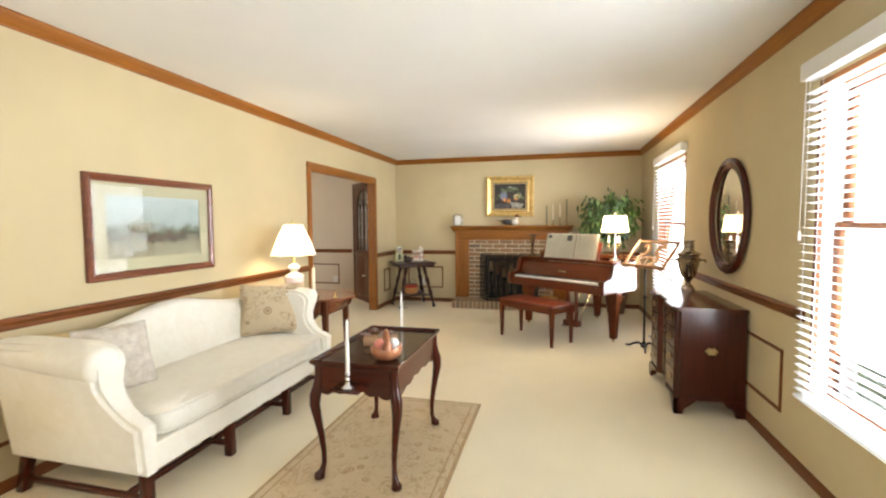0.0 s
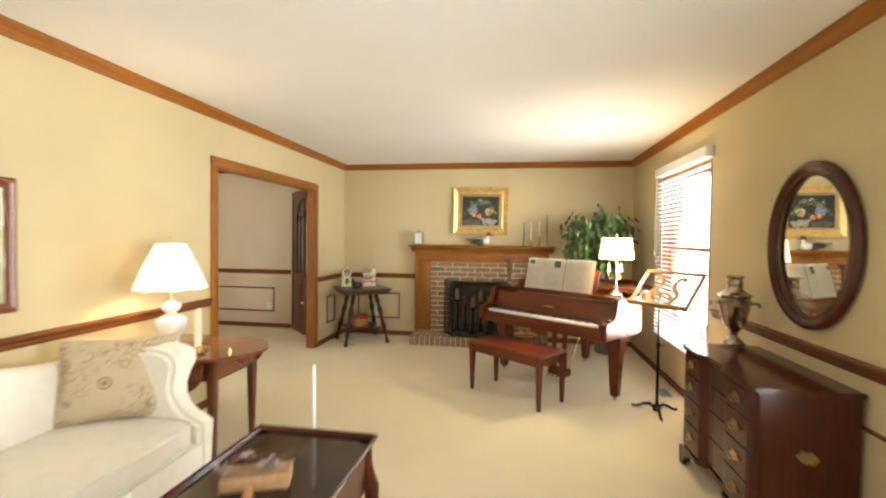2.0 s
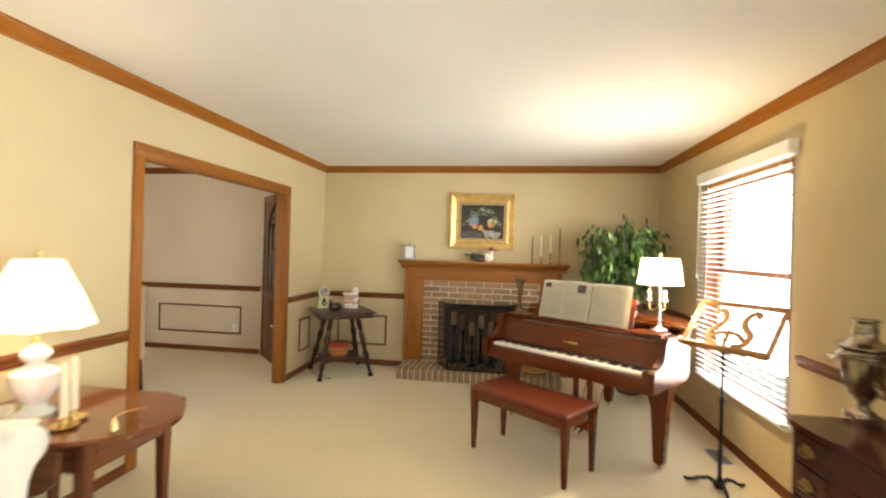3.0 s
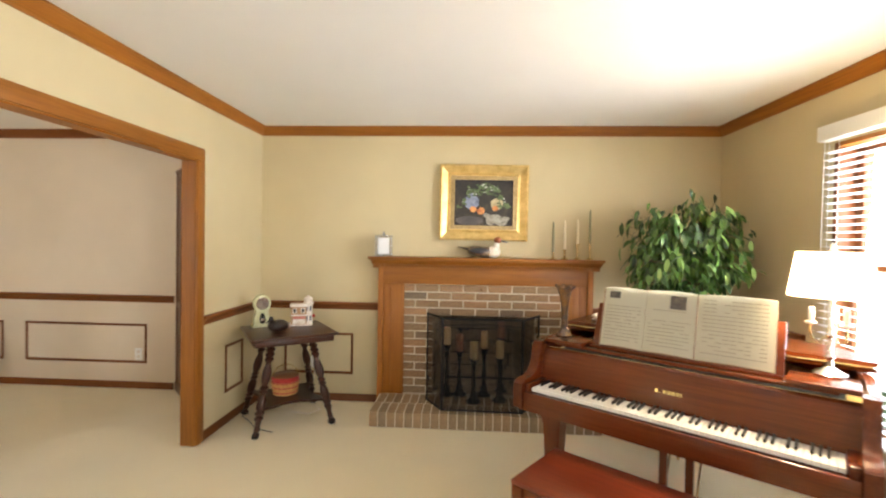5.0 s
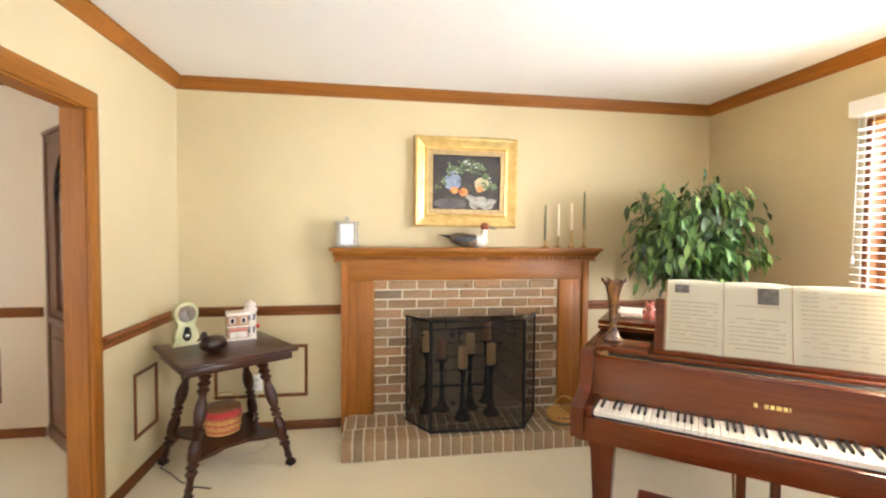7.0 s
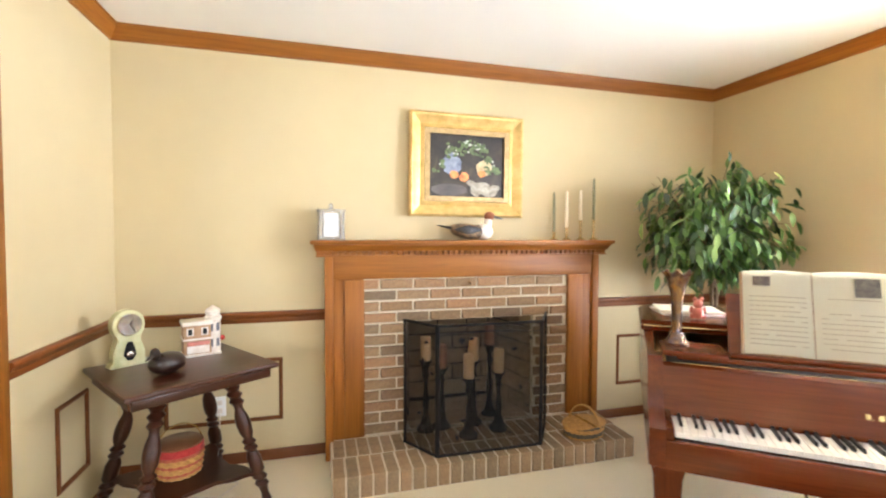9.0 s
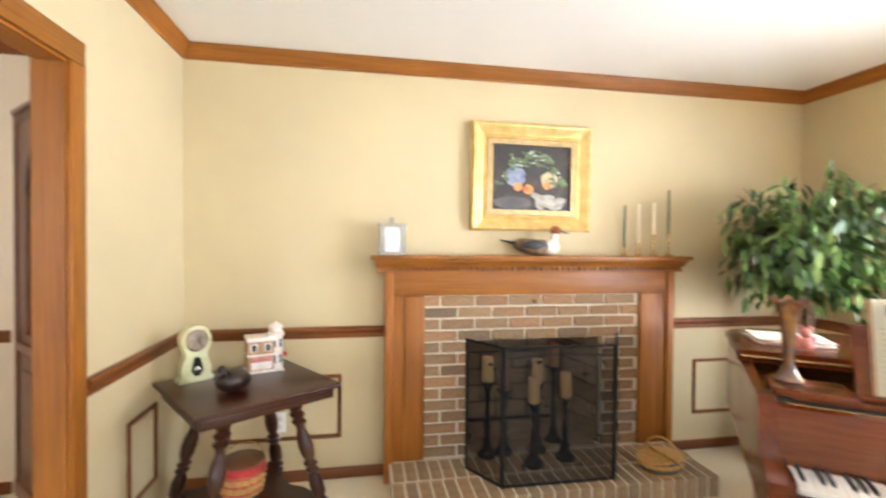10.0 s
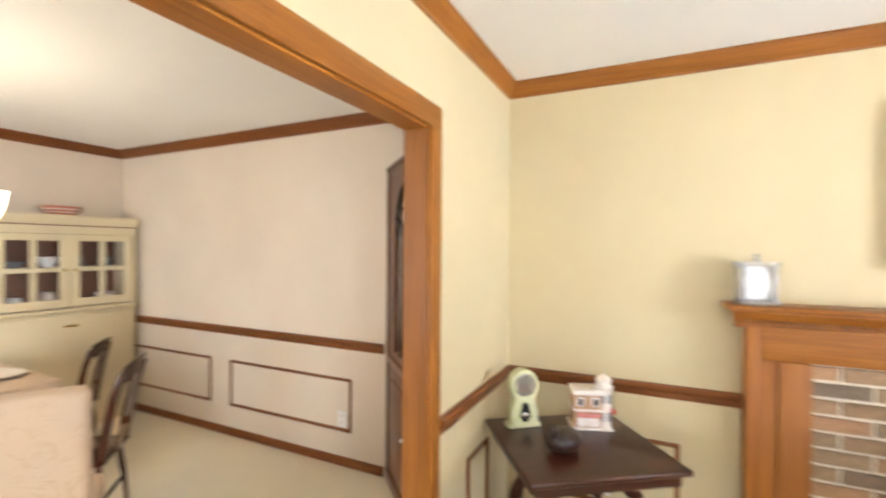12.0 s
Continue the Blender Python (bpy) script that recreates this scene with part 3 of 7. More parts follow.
# folding screen on the hearth
M_MESH = shader("black_wire_mesh", (0.012, 0.009, 0.006), 0.7)
M_MESH.node_tree.nodes["Principled BSDF"].inputs["Alpha"].default_value = 0.34
screen = thing("fireplace_screen", "black three-panel folding fireplace screen of wire mesh with leaf ornaments", "fire screen")
SC = [(-1.005, 7.275), (-0.865, 7.045), (-0.245, 7.035), (-0.085, 7.285)]
SZ0, SZ1 = 0.122, 0.848
rng = random.Random(5)
for (ax, ay), (bx, by) in zip(SC, SC[1:]):
    w = math.hypot(bx - ax, by - ay)
    m = pose(ax, ay, 0, 0, 0, math.degrees(math.atan2(by - ay, bx - ax)))
    fr = B()
    for p in (((0.006, 0, SZ0), (0.006, 0, SZ1)), ((w - 0.006, 0, SZ0), (w - 0.006, 0, SZ1)), ((0, 0, SZ0 + 0.006), (w, 0, SZ0 + 0.006)), ((0, 0, SZ1 - 0.006), (w, 0, SZ1 - 0.006))):
        tube(fr, p, 0.0075, 8)
    if w > 0.4:
        tube(fr, [(0.01, 0, SZ1 - 0.06 + 0.0), (w / 2, 0, SZ1 - 0.045), (w - 0.01, 0, SZ1 - 0.06)], 0.003, 6)
    pf = part("screen_frame", fr, M_BLACK, screen, m=m)
    part("wire_mesh", boxed(0.01, w - 0.01, -0.001, 0.001, SZ0 + 0.01, SZ1 - 0.01), M_MESH, screen, "see-through black wire mesh", m=m, smooth=0)
    for k in range(int(3 + w * 16)):
        lv = B()
        cx, cz, ang = rng.uniform(0.03, w - 0.03), rng.uniform(SZ0 + 0.06, SZ1 - 0.06), rng.uniform(0, 6.28)
        s = rng.uniform(0.012, 0.022)
        pts = [(cx + s * (u * math.cos(ang) - v * math.sin(ang)), cz + s * (u * math.sin(ang) + v * math.cos(ang))) for u, v in ((-1, 0), (-0.3, 0.45), (0.4, 0.35), (1, 0), (0.4, -0.35), (-0.3, -0.45))]
        slab(lv, pts, -0.003, 0.003, Matrix(((1, 0, 0, 0), (0, 0, -1, 0), (0, 1, 0, 0), (0, 0, 0, 1))))
        part("leaf_ornament", lv, M_BLACK, screen, m=m, smooth=0)

# iron candle stands with pillar candles in the firebox
M_WAX = shader("tan_wax", (0.62, 0.42, 0.21), 0.55)
M_WAX.node_tree.nodes["Principled BSDF"].inputs["Subsurface Weight"].default_value = 0.15
M_RWAX = mottled("brown_wax", (0.36, 0.16, 0.08), (0.26, 0.11, 0.06), 25, 0.55)
for x, y, top, mat in ((-0.735, 7.42, 0.50, M_RWAX), (-0.615, 7.25, 0.475, M_WAX), (-0.525, 7.42, 0.53, M_WAX), (-0.400, 7.30, 0.48, M_WAX), (-0.375, 7.52, 0.60, M_RWAX), (-0.845, 7.40, 0.56, M_WAX)):
    st = thing("candle_stand", "turned black iron candle stand with a pillar candle", "candle stand", pose(x, y, 0.121), "candle stands in the fireplace")
    h = top - 0.12
    bm = B()
    prof = [(0.058, 0), (0.058, 0.012), (0.040, 0.03), (0.026, 0.06), (0.030, 0.075), (0.016, 0.10), (0.022, h * 0.45), (0.014, h * 0.55), (0.012, h * 0.72), (0.024, h * 0.78), (0.014, h * 0.84), (0.030, h * 0.95), (0.042, h * 0.985), (0.042, h)]
    lathe(bm, prof, 18)
    part("stand", bm, M_BLACK, st)
    bm = B()
    ch = 0.145
    lathe(bm, [(0.031, h), (0.033, h + 0.01), (0.032, h + ch - 0.006), (0.028, h + ch), (0.010, h + ch - 0.008)], 18)
    part("candle", bm, mat, st, "used pillar candle")


# ---- on the mantelpiece ----
def framed(name, label, category, m, w, h, rails, frame_mat, inner):
    """A picture frame in its own x, z plane, facing -y: rails are (inset, depth) steps of the moulding."""
    ob = thing(name, label, category, m)
    bm = B()
    rows = []
    for ins, dep in rails:
        rows.append([bm.verts.new((sx * (w / 2 - ins), -dep, sz * (h / 2 - ins))) for sx, sz in ((-1, -1), (1, -1), (1, 1), (-1, 1))])
    for r, s in zip(rows, rows[1:]):
        for i in range(4):
            bm.faces.new((r[i], r[(i + 1) % 4], s[(i + 1) % 4], s[i]))
    part("picture_frame", bm, frame_mat, ob, smooth=20)
    inner(ob)
    return ob


M_GOLD = mottled("gilded_wood", (0.80, 0.58, 0.23), (0.64, 0.43, 0.14), 18, 0.36, 0.55, 0.25)
M_GOLD2 = mottled("pale_gilding", (0.50, 0.36, 0.17), (0.36, 0.25, 0.11), 40, 0.45, 0.6, 0.3)


def paint(name, stops, scale, rough=0.5):
    mat = shader(name, stops[0][1], rough)
    nt, _, links, b = tree(mat)
    links.new(ramp(nt, noise_tex(nt, coords(nt), scale, 4, 0.6, 0.6), stops), b.inputs["Base Color"])
    return mat


def blob(bm, cx, cz, rx, rz, y0, y1, n=14, wob=0.0, seed=0):
    r = random.Random(seed)
    pts = []
    for k in range(n):
        t = 2 * math.pi * k / n
        s = 1 + r.uniform(-wob, wob)
        pts.append((cx + rx * s * math.cos(t), cz + rz * s * math.sin(t)))
    slab(bm, pts, y0, y1, Matrix(((1, 0, 0, 0), (0, 0, -1, 0), (0, 1, 0, 0), (0, 0, 0, 1))))


def still_life(ob):
    """Dark canvas with a jar, fruit, blossoms and a white cloth in thin paint."""
    part("liner", walled(B(), "x", -0.285, 0.285, -0.040, -0.022, -0.230, 0.230, [(-0.252, 0.252, -0.198, 0.198)]), M_GOLD2, ob, smooth=0)
    part("canvas", boxed(-0.262, 0.262, -0.024, -0.018, -0.208, 0.208), paint("dark_umber_paint", [(0.3, (0.010, 0.009, 0.009)), (0.55, (0.035, 0.025, 0.018)), (0.75, (0.10, 0.075, 0.04))], 5), ob, "dark painted canvas", smooth=0)
    spots = {
        "jar": (M_JAR, [(-0.105, 0.005, 0.066, 0.062), (-0.105, 0.062, 0.034, 0.022)]),
        "melon": (paint("pale_melon_paint", [(0.3, (0.30, 0.22, 0.10)), (0.7, (0.60, 0.50, 0.28))], 18), [(0.115, -0.008, 0.056, 0.052)]),
        "fruit": (paint("orange_fruit_paint", [(0.3, (0.45, 0.12, 0.03)), (0.7, (0.80, 0.36, 0.10))], 30), [(-0.088, -0.058, 0.030, 0.027), (-0.022, -0.072, 0.032, 0.030), (0.10, -0.046, 0.026, 0.022)]),
        "tablecloth": (paint("white_cloth_paint", [(0.3, (0.16, 0.14, 0.10)), (0.7, (0.46, 0.43, 0.36))], 22), [(0.060, -0.150, 0.040, 0.046), (0.105, -0.128, 0.052, 0.030), (0.150, -0.160, 0.060, 0.036), (0.024, -0.108, 0.030, 0.018), (0.190, -0.135, 0.040, 0.020)]),
        "table_edge": (paint("grey_table_paint", [(0.3, (0.05, 0.045, 0.045)), (0.7, (0.13, 0.11, 0.10))], 9), [(-0.12, -0.155, 0.12, 0.04)]),
    }
    k = 0
    for name, (mat, els) in spots.items():
        for cx, cz, rx, rz in els:
            k += 1
            bm = B()
            blob(bm, cx, cz, rx, rz, 0.0255 + k * 0.00012, 0.0262 + k * 0.00012, 16, 0.08, k)
            part(name, bm, mat, ob, smooth=0)
    r = random.Random(8)
    for name, mat, count, size in (("leaves", paint("leaf_paint", [(0.3, (0.03, 0.05, 0.02)), (0.7, (0.16, 0.22, 0.08))], 30), 84, 0.013), ("blossoms", paint("blossom_paint", [(0.3, (0.45, 0.47, 0.40)), (0.7, (0.55, 0.58, 0.44))], 40), 26, 0.0085)):
        bm = B()
        for i in range(count):
            t = r.uniform(0, 1)
            cx = -0.21 + 0.42 * t + r.uniform(-0.03, 0.03)
            cz = 0.045 + 0.085 * math.sin(math.pi * t) + r.uniform(-0.05, 0.04) - (0.07 if t > 0.8 or t < 0.15 else 0)
            blob(bm, cx, cz, size * r.uniform(0.6, 1.3), size * r.uniform(0.5, 1.1), 0.0272 + 0.00005 * i + (0.003 if count < 20 else 0), 0.0278 + 0.00005 * i + (0.003 if count < 20 else 0), 8, 0.3, i)
        tagged(part(name, bm, mat, ob, smooth=0), kind="stuff")


M_JAR = paint("blue_jar_paint", [(0.3, (0.10, 0.12, 0.19)), (0.7, (0.32, 0.36, 0.46))], 26)
framed("painting", "still-life oil painting in a wide gilded frame above the mantelpiece", "painting", pose(-0.550, 7.516, 1.780, 0, 0.4, 0), 0.765, 0.655,
       [(0, 0.0), (0.0, 0.045), (0.012, 0.055), (0.022, 0.052), (0.030, 0.046), (0.070, 0.028), (0.080, 0.036), (0.092, 0.040), (0.100, 0.030), (0.104, 0.02)], M_GOLD, still_life)

M_CRYSTAL = glass("crystal", (0.97, 0.98, 1.0))
M_CRYSTAL.node_tree.nodes["Principled BSDF"].inputs["Transmission Weight"].default_value = 0.82
M_CHROME = mottled("silver_plate", (0.86, 0.86, 0.84), (0.72, 0.72, 0.70), 30, 0.18, 1.0, 0.03)
clk = thing("glass_clock", "small square crystal carriage clock on the mantelpiece", "clock", pose(-1.410, 7.43, 1.303, 0, 0, 14))
part("base", boxed(-0.075, 0.075, -0.04, 0.04, 0.0, 0.018, bevel=0.004), M_CRYSTAL, clk)
for sx in (-1, 1):
    part("pillar", boxed(sx * 0.062 - 0.012, sx * 0.062 + 0.012, -0.03, 0.03, 0.018, 0.165, bevel=0.005), M_CRYSTAL, clk)
part("back_plate", boxed(-0.048, 0.048, 0.0, 0.012, 0.020, 0.160, bevel=0.002), M_WHITE, clk, "white back plate")
part("top_plate", boxed(-0.078, 0.078, -0.036, 0.036, 0.165, 0.181, bevel=0.004), M_CRYSTAL, clk)
bm = B()
lathe(bm, [(0.0, -0.006), (0.038, -0.006), (0.042, 0.0), (0.042, 0.006), (0.0, 0.006)], 24, pose(0, -0.012, 0.095, 90), cap=False)
part("dial", bm, M_WHITE, clk, "round pale dial")
bm = B()
lathe(bm, [(0.016, 0.181), (0.010, 0.19), (0.014, 0.200), (0.008, 0.212), (0.001, 0.216)], 12)
part("finial", bm, M_CRYSTAL, clk)


def duck(name, label, m, length, mats, tail=True, tuck=0.0):
    """A carved decoy: body along x with the head to +x."""
    ob = thing(name, label, "duck decoy", m)
    s = length / 0.36
    bm = B()
    def body(u, v):
        t = math.pi * v
        prof = math.sin(t) ** 0.62
        x = -0.5 * math.cos(t)
        r = 0.5 * prof
        a = 2 * math.pi * u
        z = r * 0.36 * math.sin(a)
        return Vector((0.205 * x * 1.2 * s, 0.125 * r * math.cos(a) * s, (0.046 + z * 0.24 + (0.018 * max(0, -x * 2) if tail else 0)) * s))
    grid(bm, 18, 13, body, close_u=True)
    part("body", bm, mats[0], ob)
    if tail:
        bm = B()
        bmesh.ops.create_uvsphere(bm, u_segments=16, v_segments=10, radius=1, matrix=Matrix.Translation((0.068 * s, 0, 0.046 * s)) @ Matrix.Diagonal((0.060 * s, 0.062 * s, 0.046 * s, 1)))
        part("breast", bm, mats[2], ob, "cream breast")
        bm = B()
        tube(bm, [(-0.09 * s, 0, 0.065 * s), (-0.14 * s, 0, 0.072 * s), (-0.20 * s, 0, 0.085 * s)], [0.030 * s, 0.018 * s, 0.004 * s], 10, 0.45)
        part("tail", bm, mats[1], ob, "black pointed tail")
        for sy in (-1, 1):
            bm = B()
            grid(bm, 12, 7, lambda u, v: Vector(((-0.115 + 0.17 * v) * s, sy * (0.050 + 0.026 * math.sin(math.pi * v) + 0.006 * math.sin(2 * math.pi * u)) * s, (0.058 + 0.024 * math.sin(math.pi * v) * math.cos(2 * math.pi * u)) * s)), close_u=True)
            part("wing", bm, mats[1], ob, "black and grey wing")
    bm = B()
    tube(bm, [(0.080 * s, 0, 0.055 * s), (0.098 * s, 0, (0.085 - tuck * 0.5) * s), (0.100 * s, 0, (0.12 - tuck) * s)], [0.040 * s, 0.024 * s, 0.020 * s], 12)
    part("neck", bm, mats[2], ob)
    bm = B()
    bmesh.ops.create_uvsphere(bm, u_segments=14, v_segments=9, radius=1, matrix=Matrix.Translation((0.106 * s, 0, (0.138 - tuck) * s)) @ Matrix.Diagonal((0.031 * s, 0.023 * s, 0.026 * s, 1)))
    part("head", bm, mats[3], ob)
    bm = B()
    tube(bm, [(0.13 * s, 0, (0.136 - tuck) * s), (0.155 * s, 0, (0.128 - tuck) * s), (0.182 * s, 0, (0.122 - tuck) * s)], [0.012 * s, 0.010 * s, 0.005 * s], 10, 0.55)
    part("bill", bm, mats[4], ob)
    return ob


M_DBACK = mottled("painted_grey_brown_feathers", (0.30, 0.20, 0.11), (0.05, 0.045, 0.04), 38, 0.45)
M_DBLACK = mottled("painted_black_feathers", (0.012, 0.012, 0.014), (0.05, 0.055, 0.065), 45, 0.45)
M_DWHITE = mottled("painted_white_breast", (0.78, 0.74, 0.66), (0.60, 0.50, 0.38), 30, 0.5)
M_DRUST = mottled("painted_rust_head", (0.30, 0.085, 0.02), (0.22, 0.06, 0.015), 30, 0.45)
M_DGREY = mottled("painted_grey_bill", (0.16, 0.17, 0.19), (0.10, 0.10, 0.11), 40, 0.4)
duck("duck_decoy", "painted wooden pintail duck decoy on the mantelpiece", pose(-0.545, 7.42, 1.303, 0, 0, -6), 0.40, (M_DBACK, M_DBLACK, M_DWHITE, M_DRUST, M_DGREY))

M_CREAMWAX = shader("ivory_wax", (0.83, 0.74, 0.55), 0.4)
M_OLIVEWAX = shader("olive_wax", (0.20, 0.19, 0.10), 0.45)
for x, h, taper, wax in ((0.040, 0.055, 0.265, M_OLIVEWAX), (0.137, 0.085, 0.245, M_CREAMWAX), (0.243, 0.135, 0.205, M_CREAMWAX), (0.345, 0.14, 0.285, M_OLIVEWAX)):
    st = thing("candlestick", "brass candlestick with a tall %s taper candle" % ("olive" if wax is M_OLIVEWAX else "ivory"), "candlestick", pose(x, 7.42, 1.303), "candlesticks on the mantelpiece")
    bm = B()
    prof = [(0.030, 0), (0.031, 0.004), (0.022, 0.010), (0.009, 0.016)]
    for k in range(max(1, int(h / 0.03))):
        z = 0.02 + k * 0.028
        if z + 0.02 < h:
            prof += [(0.006, z), (0.012, z + 0.008), (0.010, z + 0.016), (0.006, z + 0.022)]
    prof += [(0.008, h - 0.012), (0.014, h - 0.006), (0.013, h)]
    lathe(bm, prof, 16)
    part("stick", bm, M_BRASS, st)
    bm = B()
    lathe(bm, [(0.011, h - 0.002), (0.0105, h + taper * 0.5), (0.008, h + taper * 0.95), (0.003, h + taper)], 12)
    part("taper", bm, wax, st)

# basket on the hearth
M_STRAW = mottled("golden_wicker", (0.60, 0.34, 0.09), (0.42, 0.21, 0.05), 50, 0.6, 0, 0.6)
M_DWICK = mottled("dark_wicker", (0.10, 0.085, 0.05), (0.05, 0.05, 0.04), 60, 0.7, 0, 0.6)


def oval_basket(ob, a, b, h, mats, rows=8, count=40, flare=1.12):
    for r in range(rows):
        bm = B()
        z = h * (r + 0.5) / rows
        k = 1 + (flare - 1) * (r + 0.5) / rows
        path = []
        for i in range(count + 1):
            t = 2 * math.pi * i / count
            w = 1 + (0.035 if (i + r) % 2 else -0.035)
            path.append((a * k * w * math.cos(t), b * k * w * math.sin(t), z))
        tube(bm, path, h / rows * 0.55, 6, cap=False)
        part("woven_band", bm, mats[r % len(mats)], ob)
    bm = B()
    grid(bm, 24, 2, lambda u, v: Vector((a * (0.95 + (flare - 1) * v) * math.cos(2 * math.pi * u), b * (0.95 + (flare - 1) * v) * math.sin(2 * math.pi * u), 0.002 + v * h)), close_u=True)
    part("lining", bm, mats[0], ob)


bk = thing("basket", "small golden wicker basket with lid flaps on the hearth", "basket", pose(0.075, 7.09, 0.121, 0, 0, 8))
oval_basket(bk, 0.115, 0.085, 0.075, [M_STRAW, M_DWICK, M_DWICK, M_STRAW], 6, 36)
for s in (-1, 1):
    bm = B()
    slab(bm, [(0.004 * s, -0.098)] + [(s * (0.004 + 0.135 * math.sin(math.pi * k / 12)), -0.098 * math.cos(math.pi * k / 12)) for k in range(1, 12)] + [(0.004 * s, 0.098)], 0.078, 0.088, pose(0, 0, 0, 0, s * 5, 0))
    part("lid_flap", bm, M_STRAW, bk, "woven golden lid flap")
bm = B()
tube(bm, [(0, 0.10 * math.cos(t), 0.05 + 0.13 * math.sin(t)) for t in [math.pi * k / 14 for k in range(15)]], 0.010, 8, 0.5)
part("handle", bm, M_STRAW, bk, "arched handle", m=pose(0, 0, 0, 0, 0, 25))


# ---- corner table ----
CT = pose(-2.095, 7.055, 0, 0, 0, 35)
M_OAKD = {a: wood("dark_oak_" + a, (0.022, 0.0065, 0.003), (0.060, 0.017, 0.007), a, 0.28, 0.12) for a in "xyz"}
tb = thing("corner_table", "dark oak parlour table with bobbin-turned splayed legs and claw feet", "table", CT)
bm = B()
box(bm, -0.315, 0.315, -0.30, 0.30, 0.70, 0.722, bevel=0.007, seg=3)
part("tabletop", bm, M_OAKD["x"], tb)
bm = B()
for s in (-1, 1):
    box(bm, -0.285, 0.285, s * 0.265 - 0.012, s * 0.265 + 0.012, 0.655, 0.70, bevel=0.005)
    box(bm, s * 0.280 - 0.012, s * 0.280 + 0.012, -0.25, 0.25, 0.655, 0.70, bevel=0.005)
part("apron", bm, M_OAKD["x"], tb, "moulded apron")
prof = [(0.020, 0.66), (0.022, 0.64), (0.016, 0.628), (0.024, 0.61), (0.017, 0.592), (0.024, 0.575), (0.017, 0.558), (0.023, 0.54), (0.016, 0.523), (0.015, 0.505), (0.021, 0.47), (0.023, 0.43), (0.021, 0.39), (0.015, 0.36), (0.022, 0.345), (0.016, 0.33), (0.022, 0.315), (0.016, 0.30), (0.022, 0.27), (0.022, 0.21), (0.016, 0.19), (0.023, 0.172), (0.016, 0.155), (0.022, 0.138), (0.016, 0.12), (0.014, 0.09), (0.017, 0.06), (0.012, 0.045), (0.020, 0.03)]
leg_bm = B()
lathe(leg_bm, [(0.0265 + (r - 0.019) * 1.9, z) for r, z in reversed(prof)], 16)
for v in leg_bm.verts:
    k = (0.66 - v.co.z) / 0.66
    v.co.x += 0.135 * k
    v.co.y += 0.122 * k
LEG = mesh_of("leg", leg_bm)
LEG.materials.append(M_OAKD["z"])
foot_bm = B()
bmesh.ops.create_uvsphere(foot_bm, u_segments=12, v_segments=8, radius=0.022, matrix=Matrix.Translation((0, 0, 0.022)))
for k in range(4):
    t = 2 * math.pi * k / 4 + 0.4
    tube(foot_bm, [(0.008 * math.cos(t), 0.008 * math.sin(t), 0.046), (0.022 * math.cos(t), 0.022 * math.sin(t), 0.036), (0.026 * math.cos(t), 0.026 * math.sin(t), 0.020), (0.022 * math.cos(t), 0.022 * math.sin(t), 0.006)], [0.006, 0.006, 0.005, 0.003], 6)
FOOT = mesh_of("claw_foot", foot_bm)
FOOT.materials.append(M_BLACK)
for sx in (-1, 1):
    for sy in (-1, 1):
        leg = part("leg", LEG, None, tb, m=Matrix.Translation((sx * 0.147, sy * 0.141, 0)) @ Matrix.Diagonal((sx, sy, 1, 1)))
        part("claw_foot", FOOT, None, leg, "claw-and-ball foot", m=Matrix.Translation((0.131, 0.118, 0)))
out = []
for side in range(4):
    for k in range(8):
        t = k / 8
        bow = 0.065 * math.sin(math.pi * t) ** 2 + (0.012 if k % 2 else 0)
        p = Vector((-0.255 + 0.51 * t, -0.245 + bow, 0))
        q = Matrix.Rotation(side * math.pi / 2, 4, "Z") @ p
        out.append((q.x, q.y))
bm = B()
slab(bm, out, 0.185, 0.203)
part("lower_shelf", bm, M_OAKD["x"], tb, "scalloped lower shelf")

M_ONYX = mottled("pale_green_onyx", (0.70, 0.69, 0.43), (0.52, 0.53, 0.28), 14, 0.25, 0, 0.05, 0.5)
ck = thing("mantel_clock", "pale green figured clock with silver dial and pendulum", "clock", pose(-2.345, 7.12, 0.722, 0, 0, 40))
bm = B()
half = [(0.078, 0), (0.080, 0.014), (0.062, 0.03), (0.066, 0.055), (0.058, 0.09), (0.046, 0.12), (0.048, 0.14), (0.062, 0.165), (0.066, 0.195), (0.060, 0.225), (0.040, 0.25), (0.012, 0.262)]
slab(bm, [(x, z) for x, z in half] + [(-x, z) for x, z in reversed(half)], -0.03, 0.03, Matrix(((1, 0, 0, 0), (0, 0, -1, 0), (0, 1, 0, 0), (0, 0, 0, 1))))
bmesh.ops.bevel(bm, geom=[e for e in bm.edges], offset=0.004, segments=2, affect="EDGES")
part("case", bm, M_ONYX, ck)
bm = B()
lathe(bm, [(0.0, 0.0), (0.048, 0.0), (0.052, 0.006), (0.048, 0.010), (0.0, 0.008)], 28, pose(0, -0.029, 0.195, 90), cap=False)
part("dial", bm, M_CHROME, ck, "round silver dial")
bm = B()
for ang, ln in ((25, 0.026), (150, 0.036)):
    box(bm, -0.0018, 0.0018, -0.0405, -0.039, 0.0, ln, m=Matrix.Translation((0, 0, 0.195)) @ pose(0, 0, 0, 0, ang, 0))
part("clock_hand", bm, M_BLACK, ck, smooth=0)
bm = B()
half = [(0.010, 0.030), (0.026, 0.055), (0.020, 0.085), (0.010, 0.115)]
slab(bm, [(x, z) for x, z in half] + [(-x, z) for x, z in reversed(half)], 0.0302, 0.034, Matrix(((1, 0, 0, 0), (0, 0, -1, 0), (0, 1, 0, 0), (0, 0, 0, 1))))
part("pendulum_window", bm, M_BLACK, ck, "dark pendulum window", smooth=0)
bm = B()
